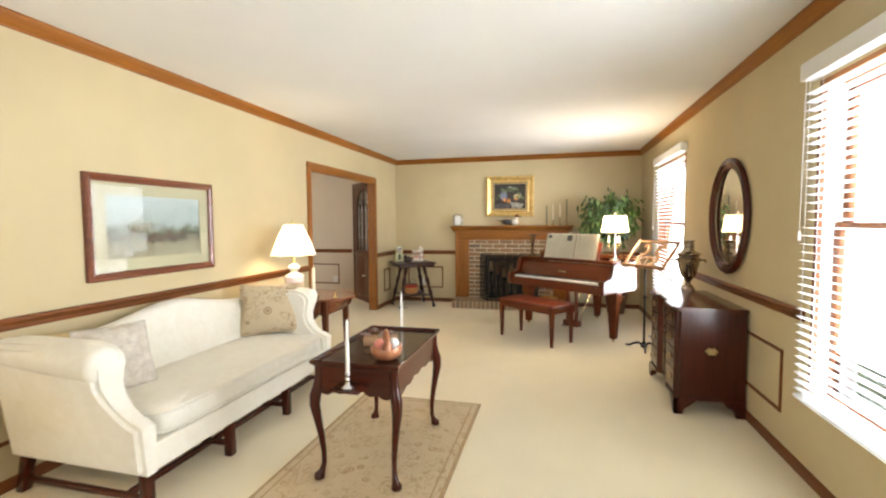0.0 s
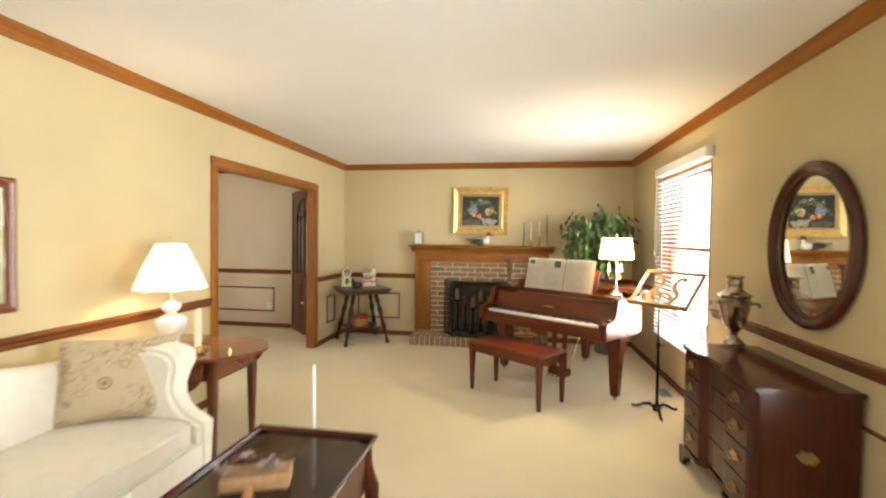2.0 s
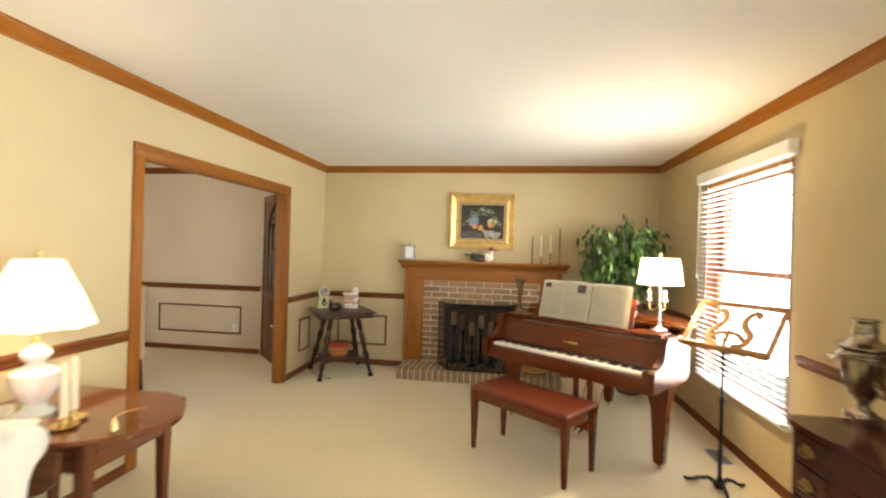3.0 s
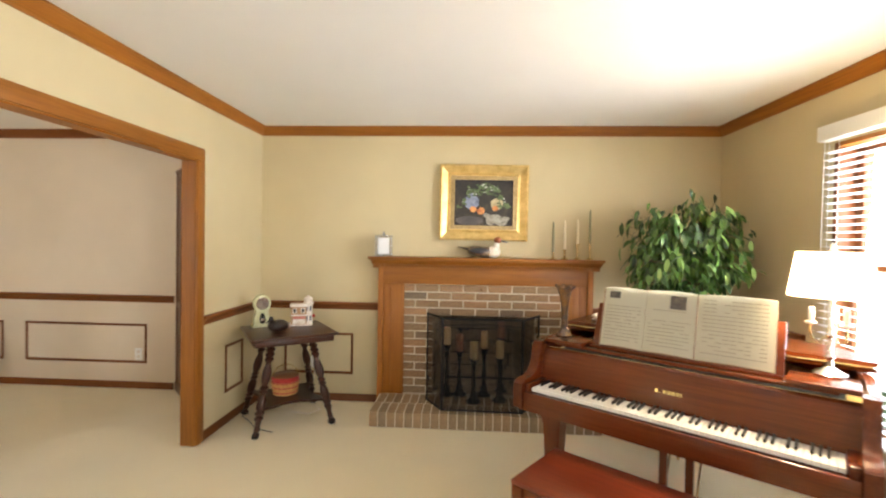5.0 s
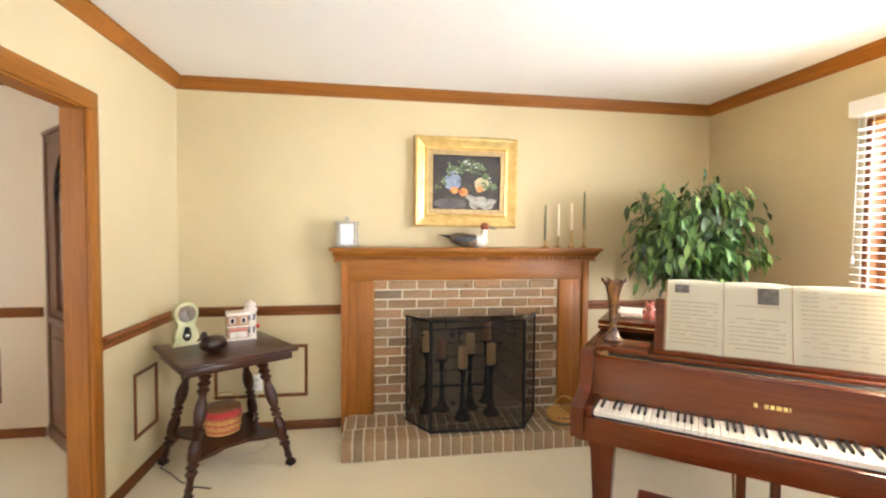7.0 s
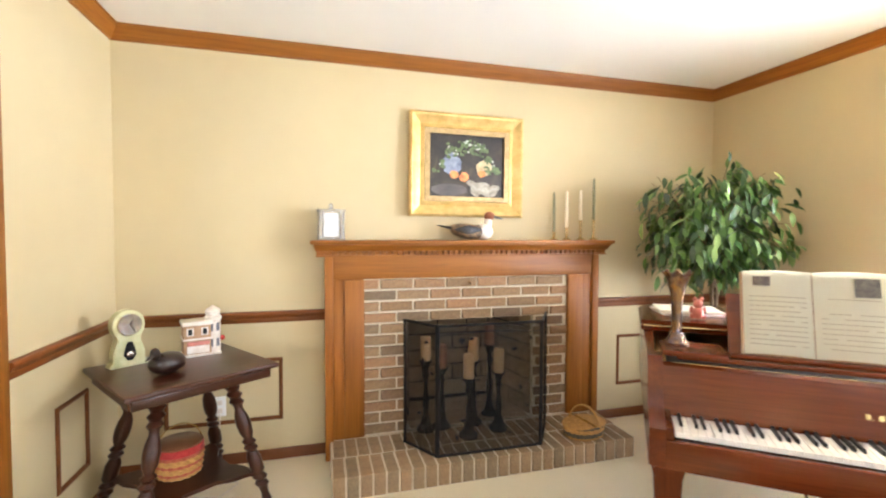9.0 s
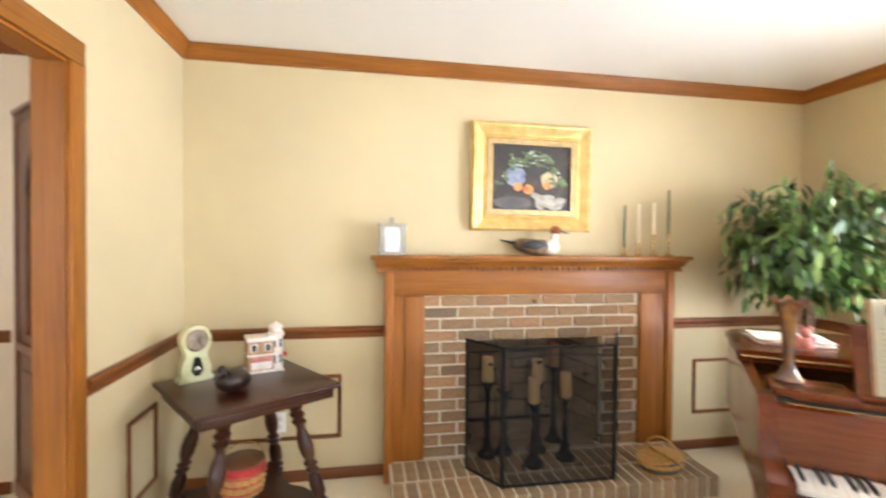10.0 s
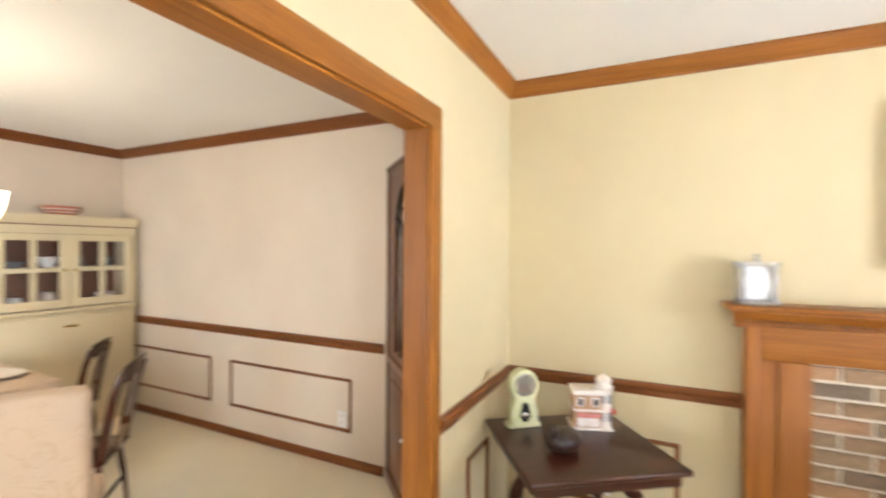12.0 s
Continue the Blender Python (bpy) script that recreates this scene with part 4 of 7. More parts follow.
bmesh.ops.create_uvsphere(bm, u_segments=12, v_segments=8, radius=0.016, matrix=Matrix.Translation((0, -0.038, 0.058)) @ Matrix.Diagonal((1, 0.4, 1, 1)))
part("pendulum", bm, M_CHROME, ck)

M_CERA = mottled("white_glazed_ceramic", (0.80, 0.74, 0.66), (0.66, 0.56, 0.46), 30, 0.3, 0, 0.1, 0.4)
M_PINK = mottled("pink_glaze", (0.62, 0.22, 0.17), (0.50, 0.16, 0.12), 30, 0.35)
M_TANW = mottled("tan_glaze", (0.45, 0.27, 0.14), (0.34, 0.19, 0.09), 30, 0.4)
hs = thing("ceramic_house", "miniature ceramic town house with turret, white and pink", "ornament", pose(-2.075, 7.26, 0.722, 0, 0, 20))
part("house_body", boxed(-0.075, 0.05, -0.055, 0.055, 0.0, 0.165, bevel=0.003), M_TANW, hs)
part("cornice", boxed(-0.081, 0.056, -0.061, 0.061, 0.155, 0.176, bevel=0.004), M_CERA, hs, "white cornice")
part("storey_band", boxed(-0.079, 0.054, -0.059, 0.059, 0.082, 0.092, bevel=0.002), M_CERA, hs)
part("plinth", boxed(-0.085, 0.095, -0.065, 0.065, 0.0, 0.012, bevel=0.003), M_CERA, hs)
for x in (-0.045, 0.02):
    part("window", boxed(x - 0.016, x + 0.016, -0.0585, -0.054, 0.105, 0.145, bevel=0.002), M_CERA, hs)
    part("pane", boxed(x - 0.009, x + 0.009, -0.0595, -0.058, 0.110, 0.140), M_BLACK, hs, smooth=0)
part("awning", boxed(-0.06, 0.04, -0.075, -0.055, 0.058, 0.078, bevel=0.006), M_PINK, hs, "pink awning")
part("shop_window", boxed(-0.06, 0.04, -0.0585, -0.054, 0.016, 0.054, bevel=0.002), M_CERA, hs)
bm = B()
lathe(bm, [(0.036, 0.0), (0.036, 0.17), (0.042, 0.175), (0.042, 0.19), (0.034, 0.196), (0.034, 0.214), (0.038, 0.218), (0.030, 0.230), (0.012, 0.240), (0.004, 0.248)], 10, Matrix.Translation((0.062, -0.02, 0)))
part("turret", bm, M_CERA, hs, "round white turret")
for z in (0.04, 0.12):
    for t in (200, 250, 300):
        part("turret_window", boxed(-0.008, 0.008, -0.0375, -0.0345, z, z + 0.04), M_DGREY, hs, m=Matrix.Translation((0.062, -0.02, 0)) @ pose(0, 0, 0, 0, 0, t - 270), smooth=0)
bm = B()
bmesh.ops.create_uvsphere(bm, u_segments=10, v_segments=6, radius=0.014, matrix=Matrix.Translation((0.105, -0.02, 0.075)))
part("shrub", bm, shader("red_glaze", (0.5, 0.03, 0.02), 0.4), hs, "red bush beside the turret")

M_DARKDUCK = mottled("dark_carved_wood", (0.034, 0.014, 0.009), (0.014, 0.008, 0.006), 30, 0.28, 0, 0.1, 0.3)
duck("duck_decoy", "small dark carved wooden duck on the corner table", pose(-2.125, 6.935, 0.722, 0, 0, 240) @ Matrix.Diagonal((0.72, 1.25, 1.35, 1)), 0.29, (M_DARKDUCK,) * 5, tail=False, tuck=0.045)

M_REDBAND = cloth("red_fabric", (0.45, 0.035, 0.03), (0.35, 0.02, 0.02), 30)
bk = thing("basket", "woven basket with red band and wooden lid on the shelf", "basket", pose(-2.125, 7.085, 0.204))
oval_basket(bk, 0.088, 0.088, 0.105, [M_STRAW, mottled("red_wicker", (0.5, 0.13, 0.06), (0.34, 0.07, 0.03), 50, 0.6), M_STRAW], 8, 34, 1.15)
bm = B()
lathe(bm, [(0.100, 0.103), (0.105, 0.108), (0.105, 0.135), (0.100, 0.140)], 28)
part("band", bm, M_REDBAND, bk, "red fabric band")
bm = B()
lathe(bm, [(0.100, 0.138), (0.102, 0.146), (0.094, 0.152), (0.0, 0.156)], 28, cap=False)
part("lid", bm, wood("basket_lid_wood", (0.16, 0.06, 0.025), (0.28, 0.12, 0.05), "x"), bk, "round wooden lid")
bm = B()
tube(bm, [(0.102 * math.cos(t), 0, 0.115 + 0.115 * math.sin(t)) for t in [math.pi * k / 16 for k in range(17)]], 0.003, 6)
part("handle", bm, M_BRASS, bk, "thin arched handle", m=pose(0, 0, 0, 0, 0, 30))

for x, y, z, nm in ((-2.035, YF, 0.345, "far"), (-3.785, DY1, 0.325, "dining")):
    o = thing("outlet", "white electrical wall outlet", "outlet", pose(x, y, z), "wall outlets")
    part("cover_plate", boxed(-0.035, 0.035, -0.006, 0, -0.057, 0.057, bevel=0.002), M_WHITE, o)
    for dz in (-0.022, 0.022):
        part("socket", boxed(-0.016, 0.016, -0.008, -0.005, dz - 0.014, dz + 0.014, bevel=0.003), M_CERA, o)
cd = B()
tube(cd, [(-2.03, 7.505, 0.32), (-2.03, 7.49, 0.22), (-2.06, 7.46, 0.06), (-2.0, 7.38, 0.006), (-1.90, 7.28, 0.005), (-1.97, 7.17, 0.005), (-2.12, 7.20, 0.005)], 0.003, 6)
tagged(part("power_cord", cd, M_CERA), "thin white power cord from the outlet to the floor", "cord")
cd = B()
tube(cd, [(-2.10, 6.80, 0.005), (-2.2, 6.83, 0.005), (-2.30, 6.90, 0.005), (-2.37, 6.98, 0.005), (-2.48, 7.08, 0.005)], 0.003, 6)
tagged(part("power_cord", cd, M_BLACK), "black power cord on the carpet", "cord")


# ---- grand piano ----
PM = pose(-0.33, 5.945, 0, 0, 0, -38)    # x along the keys, y towards the tail
piano = thing("grand_piano", "cherry-brown baby grand piano, lid folded back, music desk up", "piano", PM)
U0, U1 = -0.082, 1.318
RZ0, RZ1 = 0.565, 0.895
rim = [(U1, 0.20), (U1, 0.52), (U1 - 0.03, 0.68), (U1 - 0.13, 0.84), (U1 - 0.29, 0.98), (U1 - 0.45, 1.10), (U1 - 0.58, 1.22), (U1 - 0.72, 1.33), (U1 - 0.90, 1.39), (U1 - 1.10, 1.40), (U1 - 1.26, 1.36), (U1 - 1.37, 1.27), (U0, 1.16), (U0, 0.70), (U0, 0.20)]


def inset(pts, d):
    c = Vector((sum(p[0] for p in pts) / len(pts), sum(p[1] for p in pts) / len(pts)))
    out = []
    for p in pts:
        v = Vector(p) - c
        out.append(tuple(c + v * (1 - d / max(v.length, 1e-6))))
    return out


bm = B()
outer, inner = rim, inset(rim, 0.045)
rows = [[bm.verts.new((x, y, z)) for x, y in pts] for pts, z in ((outer, RZ0), (outer, RZ1), (inner, RZ1), (inner, RZ0))]
for a, b in zip(rows, rows[1:] + rows[:1]):
    for i in range(len(rim) - 1):
        bm.faces.new((a[i], a[i + 1], b[i + 1], b[i]))
for i in (0, len(rim) - 1):
    bm.faces.new([r[i] for r in rows])
part("rim", bm, M_PIANO["y"], piano, "curved cherry-brown rim", smooth=35)
bm = B()
slab(bm, inset(rim, 0.03), 0.60, 0.615)
part("underside", bm, M_PIANO["x"], piano)
bm = B()
slab(bm, [(x, max(y, 0.36)) for x, y in inset(rim, 0.05)], 0.80, 0.815)
part("iron_plate", bm, M_GOLD, piano, "gold-coloured iron plate")
part("tuning_strip", boxed(0.0, 1.225, 0.30, 0.56, 0.815, 0.83), M_BLACK, piano)
# lid: rear leaf closed, front leaf folded back on it
lid = [(x, y) for x, y in rim if y >= 0.69]
lid = [(U1 + 0.012, 0.60)] + [(x + (0.012 if x > 0.5 else -0.012), y + 0.012) for x, y in [(U1, 0.56)] + lid if y > 0.6] + [(U0 - 0.012, 0.60)]
bm = B()
slab(bm, lid, RZ1 + 0.004, RZ1 + 0.024)
bmesh.ops.bevel(bm, geom=bm.edges[:], offset=0.004, segments=2, affect="EDGES")
part("lid", bm, M_PIANO["x"], piano, "closed rear part of the lid")
bm = B()
fold = [(U0 - 0.012, 0.60), (U1 + 0.012, 0.60), (U1 + 0.008, 0.70), (U1 - 0.12, 0.88), (U1 - 0.30, 0.985), (U0 - 0.012, 1.0)]
slab(bm, fold, RZ1 + 0.032, RZ1 + 0.052)
bmesh.ops.bevel(bm, geom=bm.edges[:], offset=0.004, segments=2, affect="EDGES")
part("lid_flap", bm, M_PIANO["x"], piano, "front lid leaf folded back")
bm = B()
tube(bm, [(U0, 0.598, RZ1 + 0.028), (U1, 0.598, RZ1 + 0.028)], 0.006, 8)
part("lid_hinge", bm, M_BRASS, piano, "long brass hinge")
# arms beside the keys
ARM = [(-0.045, 0.575), (-0.050, 0.66), (-0.045, 0.700), (-0.020, 0.716), (0.040, 0.722), (0.085, 0.735), (0.115, 0.765), (0.130, 0.81), (0.140, 0.86), (0.165, 0.893), (0.215, 0.897), (0.215, 0.575)]
for x0, x1 in ((U0, U0 + 0.052), (U1 - 0.052, U1)):
    bm = B()
    lo = [bm.verts.new((x0, y, z)) for y, z in ARM]
    hi = [bm.verts.new((x1, y, z)) for y, z in ARM]
    bm.faces.new(lo[::-1])
    bm.faces.new(hi)
    for i in range(len(ARM)):
        j = (i + 1) % len(ARM)
        bm.faces.new((lo[i], lo[j], hi[j], hi[i]))
    part("arm", bm, M_PIANO["y"], piano, "scrolled arm beside the keys", smooth=30)
for x0, x1 in ((U0 + 0.052, -0.003), (1.228, U1 - 0.052)):
    part("key_block", boxed(x0, x1, -0.02, 0.16, 0.62, 0.700, bevel=0.006), M_PIANO["x"], piano)
part("key_slip", boxed(U0 + 0.052, U1 - 0.052, -0.032, -0.006, 0.575, 0.660, bevel=0.005), M_PIANO["x"], piano)
part("key_bed", boxed(U0 + 0.02, U1 - 0.02, -0.03, 0.30, 0.560, 0.605, bevel=0.005), M_PIANO["x"], piano)
# fallboard, leaning back
bm = B()
FB_P = [(0.150, 0.668), (0.156, 0.700), (0.168, 0.760), (0.182, 0.820), (0.195, 0.850), (0.215, 0.862), (0.230, 0.855), (0.230, 0.668)]
lo = [bm.verts.new((U0 + 0.052, y, z)) for y, z in FB_P]
hi = [bm.verts.new((U1 - 0.052, y, z)) for y, z in FB_P]
bm.faces.new(lo[::-1]), bm.faces.new(hi)
for i in range(len(FB_P)):
    j = (i + 1) % len(FB_P)
    bm.faces.new((lo[i], lo[j], hi[j], hi[i]))
part("fallboard", bm, M_PIANO["x"], piano, "open fallboard above the keys", smooth=30)
bm = B()
tube(bm, [(0.0, 0.199, 0.864), (1.225, 0.199, 0.864)], 0.0014, 6)
part("fallboard_hinge", bm, M_BRASS, piano, "thin brass hinge")
# maker's mark as plain gold shapes
bm = B()
for k, (x, w) in enumerate(((0.0, 0.013), (0.017, 0.004), (0.034, 0.014), (0.052, 0.014), (0.070, 0.018), (0.092, 0.014), (0.110, 0.005))):
    box(bm, x - 0.057, x - 0.057 + w, -0.001, 0.0, -0.0085, 0.0085 if k != 1 else -0.0045)
part("gold_mark", bm, M_BRASS, piano, "gold maker's mark", m=pose(0.615, 0.1665, 0.758, -12), smooth=0)
# keys
M_IVORY = shader("white_key", (0.88, 0.87, 0.83), 0.25)
M_EBONY = shader("black_key", (0.012, 0.011, 0.011), 0.3)
kw = 1.225 / 52
key_me = mesh_of("white_key", boxed(0.0006, kw - 0.0006, 0.0, 0.150, 0.661, 0.680, bevel=0.0014, seg=1), 0)
key_me.materials.append(M_IVORY)
bk_bm = B()
vs = box(bk_bm, -0.0052, 0.0052, 0.056, 0.150, 0.676, 0.692, bevel=0.0014, seg=1)
for v in bk_bm.verts:
    if v.co.z > 0.685:
        v.co.x *= 0.82
        v.co.y += 0.006 if v.co.y < 0.1 else 0
bk_me = mesh_of("black_key", bk_bm, 0)
bk_me.materials.append(M_EBONY)
for i in range(52):
    part("white_key", key_me, None, piano, m=Matrix.Translation((i * kw, 0, 0)))
    if (i + 5) % 7 in (0, 1, 3, 4, 5) and i < 51:
        part("black_key", bk_me, None, piano, m=Matrix.Translation(((i + 1) * kw, 0, 0)))
# music desk and its side shelves
part("desk_shelf", boxed(0.02, 1.205, 0.215, 0.36, 0.872, 0.888, bevel=0.004), M_PIANO["x"], piano)
for x0, x1 in ((U0 + 0.05, 0.185), (1.04, U1 - 0.05)):
    part("side_shelf", boxed(x0, x1, 0.185, 0.37, 0.889, 0.910, bevel=0.006), M_PIANO["x"], piano)
part("music_desk", boxed(0.20, 1.03, 0.0, 0.016, 0.0, 0.24, bevel=0.006), M_PIANO["x"], piano, "tilted music desk", m=pose(0, 0.285, 0.893, -22))
for x in (0.26, 0.96):
    part("desk_prop", boxed(x - 0.012, x + 0.012, 0.355, 0.39, 0.888, 1.06, bevel=0.004), M_PIANO["z"], piano, m=pose(0, 0, 0) )
part("lip", boxed(0.20, 1.03, 0.252, 0.268, 0.888, 0.902, bevel=0.004), M_PIANO["x"], piano)
# legs
leg_bm = B()
rows = []
for z, h in ((0.035, 0.030), (0.05, 0.034), (0.40, 0.050), (0.44, 0.058), (0.455, 0.064), (0.56, 0.066)):
    rows.append([leg_bm.verts.new((sx * h, sy * h, z)) for sx, sy in ((-1, -1), (1, -1), (1, 1), (-1, 1))])
for a, b in zip(rows, rows[1:]):
    for i in range(4):
        leg_bm.faces.new((a[i], a[(i + 1) % 4], b[(i + 1) % 4], b[i]))
leg_bm.faces.new(rows[0][::-1]), leg_bm.faces.new(rows[-1])
bmesh.ops.bevel(leg_bm, geom=[e for e in leg_bm.edges if abs(e.verts[0].co.z - e.verts[1].co.z) > 0.01], offset=0.006, segments=2, affect="EDGES")
LEGP = mesh_of("leg", leg_bm, 30)
LEGP.materials.append(M_PIANO["z"])
cast = B()
lathe(cast, [(0.017, -0.008), (0.019, -0.004), (0.019, 0.004), (0.017, 0.008)], 14, pose(0, 0, 0.019, 0, 90))
box(cast, -0.012, 0.012, -0.012, 0.012, 0.028, 0.040, bevel=0.002)
CAST = mesh_of("caster", cast)
CAST.materials.append(M_BRASS)
for x, y in ((0.0, 0.27), (1.245, 0.27), (0.42, 1.22)):
    lg = part("leg", LEGP, None, piano, "tapered square leg", m=Matrix.Translation((x, y, 0.005)))
    part("caster", CAST, None, lg, "brass caster", m=Matrix.Translation((0, 0, -0.005)))
for x in (0.545, 0.665):
    part("lyre_post", boxed(x - 0.018, x + 0.018, 0.37, 0.405, 0.12, 0.565, bevel=0.005), M_PIANO["z"], piano)
part("pedal_box", boxed(0.50, 0.71, 0.34, 0.44, 0.055, 0.125, bevel=0.008), M_PIANO["x"], piano)
for x in (0.555, 0.605, 0.655):
    bm = B()
    tube(bm, [(x, 0.35, 0.078), (x, 0.30, 0.070), (x, 0.245, 0.064)], [0.008, 0.010, 0.013], 10, 0.4)
    part("pedal", bm, M_BRASS, piano, "brass pedal")
for x in (0.53, 0.68):
    bm = B()
    tube(bm, [(x, 0.44, 0.10), (x, 0.72, 0.56)], 0.006, 8)
    part("lyre_brace", bm, M_BRASS, piano)

# music on the desk
M_PAGE = shader("cream_paper", (0.93, 0.90, 0.76), 0.7)
M_INK = shader("grey_print", (0.58, 0.52, 0.40), 0.8)
M_PHOTO = mottled("printed_photograph", (0.22, 0.19, 0.16), (0.07, 0.065, 0.06), 45, 0.6)
bookm = PM @ pose(0.60, 0.268, 0.905, -14)
book = thing("music_book", "open cream music book with three printed pages on the piano desk", "music book", bookm)
part("cover", boxed(-0.36, 0.40, 0.010, 0.016, 0.0, 0.305), M_TANW, book, "back cover", smooth=0)
pages = ((-0.352, -0.14), (-0.138, 0.090), (0.094, 0.398))
for k, (x0, x1) in enumerate(pages):
    bm = B()
    grid(bm, 12, 2, lambda u, v: Vector((x0 + (x1 - x0) * u, 0.008 - 0.012 * math.sin(math.pi * u) ** 0.7 - 0.004 * (k == 1), 0.002 + 0.308 * v + 0.004 * math.sin(math.pi * u))))
    bmesh.ops.solidify(bm, geom=bm.faces[:], thickness=0.002)
    pg = part("page", bm, M_PAGE, book)
    ink = B()
    r = random.Random(k)
    w = x1 - x0
    for ln in range(15):
        z = 0.285 - ln * 0.0175
        if (k == 0 and ln < 4) or (k == 1 and ln < 4) or (k == 1 and ln in (5, 6)):
            continue
        for seg in range(9):
            u0 = 0.08 + seg * 0.093
            u1 = u0 + 0.084
            if r.random() < 0.16:
                continue
            y0 = 0.008 - 0.012 * math.sin(math.pi * (u0 + u1) / 2) ** 0.7 - 0.004 * (k == 1) - 0.0030
            box(ink, x0 + w * u0, x0 + w * u1, y0 - 0.0004, y0, z - 0.0016, z + 0.0016)
    tagged(part("printed_text", ink, M_INK, book, "rows of unreadable print", smooth=0), kind="stuff")
    if k < 2:
        ph = B()
        a, b2 = ((x0 + 0.03, x0 + 0.085), (x0 + 0.115, x0 + 0.185))[k]
        mid = ((a + b2) / 2 - x0) / w
        y0 = 0.008 - 0.012 * math.sin(math.pi * mid) ** 0.7 - 0.004 * (k == 1) - 0.0036
        box(ph, a, b2, y0 - 0.0006, y0 + 0.0002, (0.255, 0.225)[k], 0.29)
        part("printed_picture", ph, M_PHOTO, book, "small dark printed picture", smooth=0)

# vase
M_CARN = mottled("iridescent_amber_glass", (0.62, 0.34, 0.08), (0.22, 0.20, 0.26), 26, 0.14, 0.75, 0.2, 0.7)
vs_ = thing("vase", "iridescent amber glass trumpet vase with ruffled rim on the piano", "vase", pose(-0.118, 6.175, 0.910))
bm = B()
prof = [(0.044, 0.0), (0.045, 0.008), (0.032, 0.022), (0.021, 0.045), (0.018, 0.09), (0.020, 0.15), (0.025, 0.20), (0.034, 0.243), (0.046, 0.272), (0.057, 0.285)]
def vase_pt(u, v):
    i = v * (len(prof) - 1)
    k = min(int(i), len(prof) - 2)
    f = i - k
    r = prof[k][0] * (1 - f) + prof[k + 1][0] * f
    z = prof[k][1] * (1 - f) + prof[k + 1][1] * f
    t = 2 * math.pi * u
    r *= 1 + 0.03 * math.cos(8 * t)
    z += 0.014 * max(0, (v - 0.75) * 4) * math.cos(8 * t) * 0.7
    return Vector((r * math.cos(t), r * math.sin(t), z))
grid(bm, 48, 28, vase_pt, close_u=True)
bmesh.ops.solidify(bm, geom=bm.faces[:], thickness=0.003)
part("vase_body", bm, M_CARN, vs_)
bm = B()
lathe(bm, [(0.042, 0.001), (0.040, 0.012), (0.001, 0.013)], 24)
part("vase_foot", bm, M_CARN, vs_)

# magazines and a toy on the lid
mz = thing("magazine_stack", "few white magazines on the piano lid", "magazines", PM @ pose(0.12, 0.87, RZ1 + 0.052, 0, 0, 12))
for k, (a, c) in enumerate(((0, M_WHITE), (9, M_CERA), (-6, M_PAGE))):
    part("magazine", boxed(-0.14, 0.14, -0.10, 0.10, 0.001 + k * 0.009, 0.009 + k * 0.009, bevel=0.002, seg=1), c, mz, m=pose(0, 0, 0, 0, 0, a))
fg = tagged(part("figurine", B(), M_PINK), "small pink and white toy figure on the piano lid", "figurine")
bm = B()
for x, z, rx, rz in ((0, 0.03, 0.026, 0.03), (0, 0.072, 0.022, 0.022), (-0.022, 0.015, 0.012, 0.014), (0.022, 0.015, 0.012, 0.014), (-0.026, 0.045, 0.009, 0.018), (0.026, 0.045, 0.009, 0.018), (-0.014, 0.095, 0.009, 0.010), (0.014, 0.095, 0.009, 0.010)):
    bmesh.ops.create_uvsphere(bm, u_segments=12, v_segments=8, radius=1, matrix=Matrix.Translation((x, 0, z)) @ Matrix.Diagonal((rx, rx * 0.9, rz, 1)))
bm.to_mesh(fg.data)
bm.free()
fg.matrix_basis = PM @ pose(0.150, 0.70, RZ1 + 0.053)

# piano lamp: silver three-arm base with cream shade
M_SHADE = lampshade("lit_cream_shade", (1.0, 0.82, 0.56), 1.6, (0.85, 0.78, 0.62), 0.8)
LM = pose(0.835, 5.535, 0.910)
lamp = thing("table_lamp", "silver candelabra table lamp with lit cream drum shade on the piano", "lamp", LM)
bm = B()
lathe(bm, [(0.058, 0), (0.060, 0.006), (0.050, 0.014), (0.030, 0.022), (0.016, 0.034), (0.012, 0.06), (0.018, 0.075), (0.010, 0.09), (0.009, 0.15), (0.016, 0.165), (0.009, 0.18), (0.008, 0.30), (0.012, 0.31), (0.008, 0.32), (0.004, 0.53)], 20)
part("stem", bm, M_CHROME, lamp)
for k in range(3):
    t = radians(120 * k + 40)
    bm = B()
    tube(bm, [(0.008 * math.cos(t), 0.008 * math.sin(t), 0.165), (0.035 * math.cos(t), 0.035 * math.sin(t), 0.135), (0.062 * math.cos(t), 0.062 * math.sin(t), 0.148), (0.070 * math.cos(t), 0.070 * math.sin(t), 0.185), (0.066 * math.cos(t), 0.066 * math.sin(t), 0.21)], 0.005, 8)
    part("arm", bm, M_BRASS, lamp, "curved brass arm")
    bm = B()
    lathe(bm, [(0.006, 0.205), (0.022, 0.212), (0.022, 0.217), (0.010, 0.22), (0.011, 0.275), (0.009, 0.28)], 14, Matrix.Translation((0.066 * math.cos(t), 0.066 * math.sin(t), 0)))
    part("candle_sleeve", bm, M_WHITE, lamp, "white candle sleeve")
bm = B()
grid(bm, 36, 6, lambda u, v: Vector(((0.150 - 0.028 * v) * math.cos(2 * math.pi * u), (0.150 - 0.028 * v) * math.sin(2 * math.pi * u), 0.325 + 0.185 * v)), close_u=True)
bmesh.ops.solidify(bm, geom=bm.faces[:], thickness=0.002)
part("shade", bm, M_SHADE, lamp, "lit cream drum shade")
bm = B()
lathe(bm, [(0.012, 0.512), (0.016, 0.520), (0.007, 0.528), (0.011, 0.540), (0.001, 0.552)], 12)
part("finial", bm, M_CHROME, lamp)

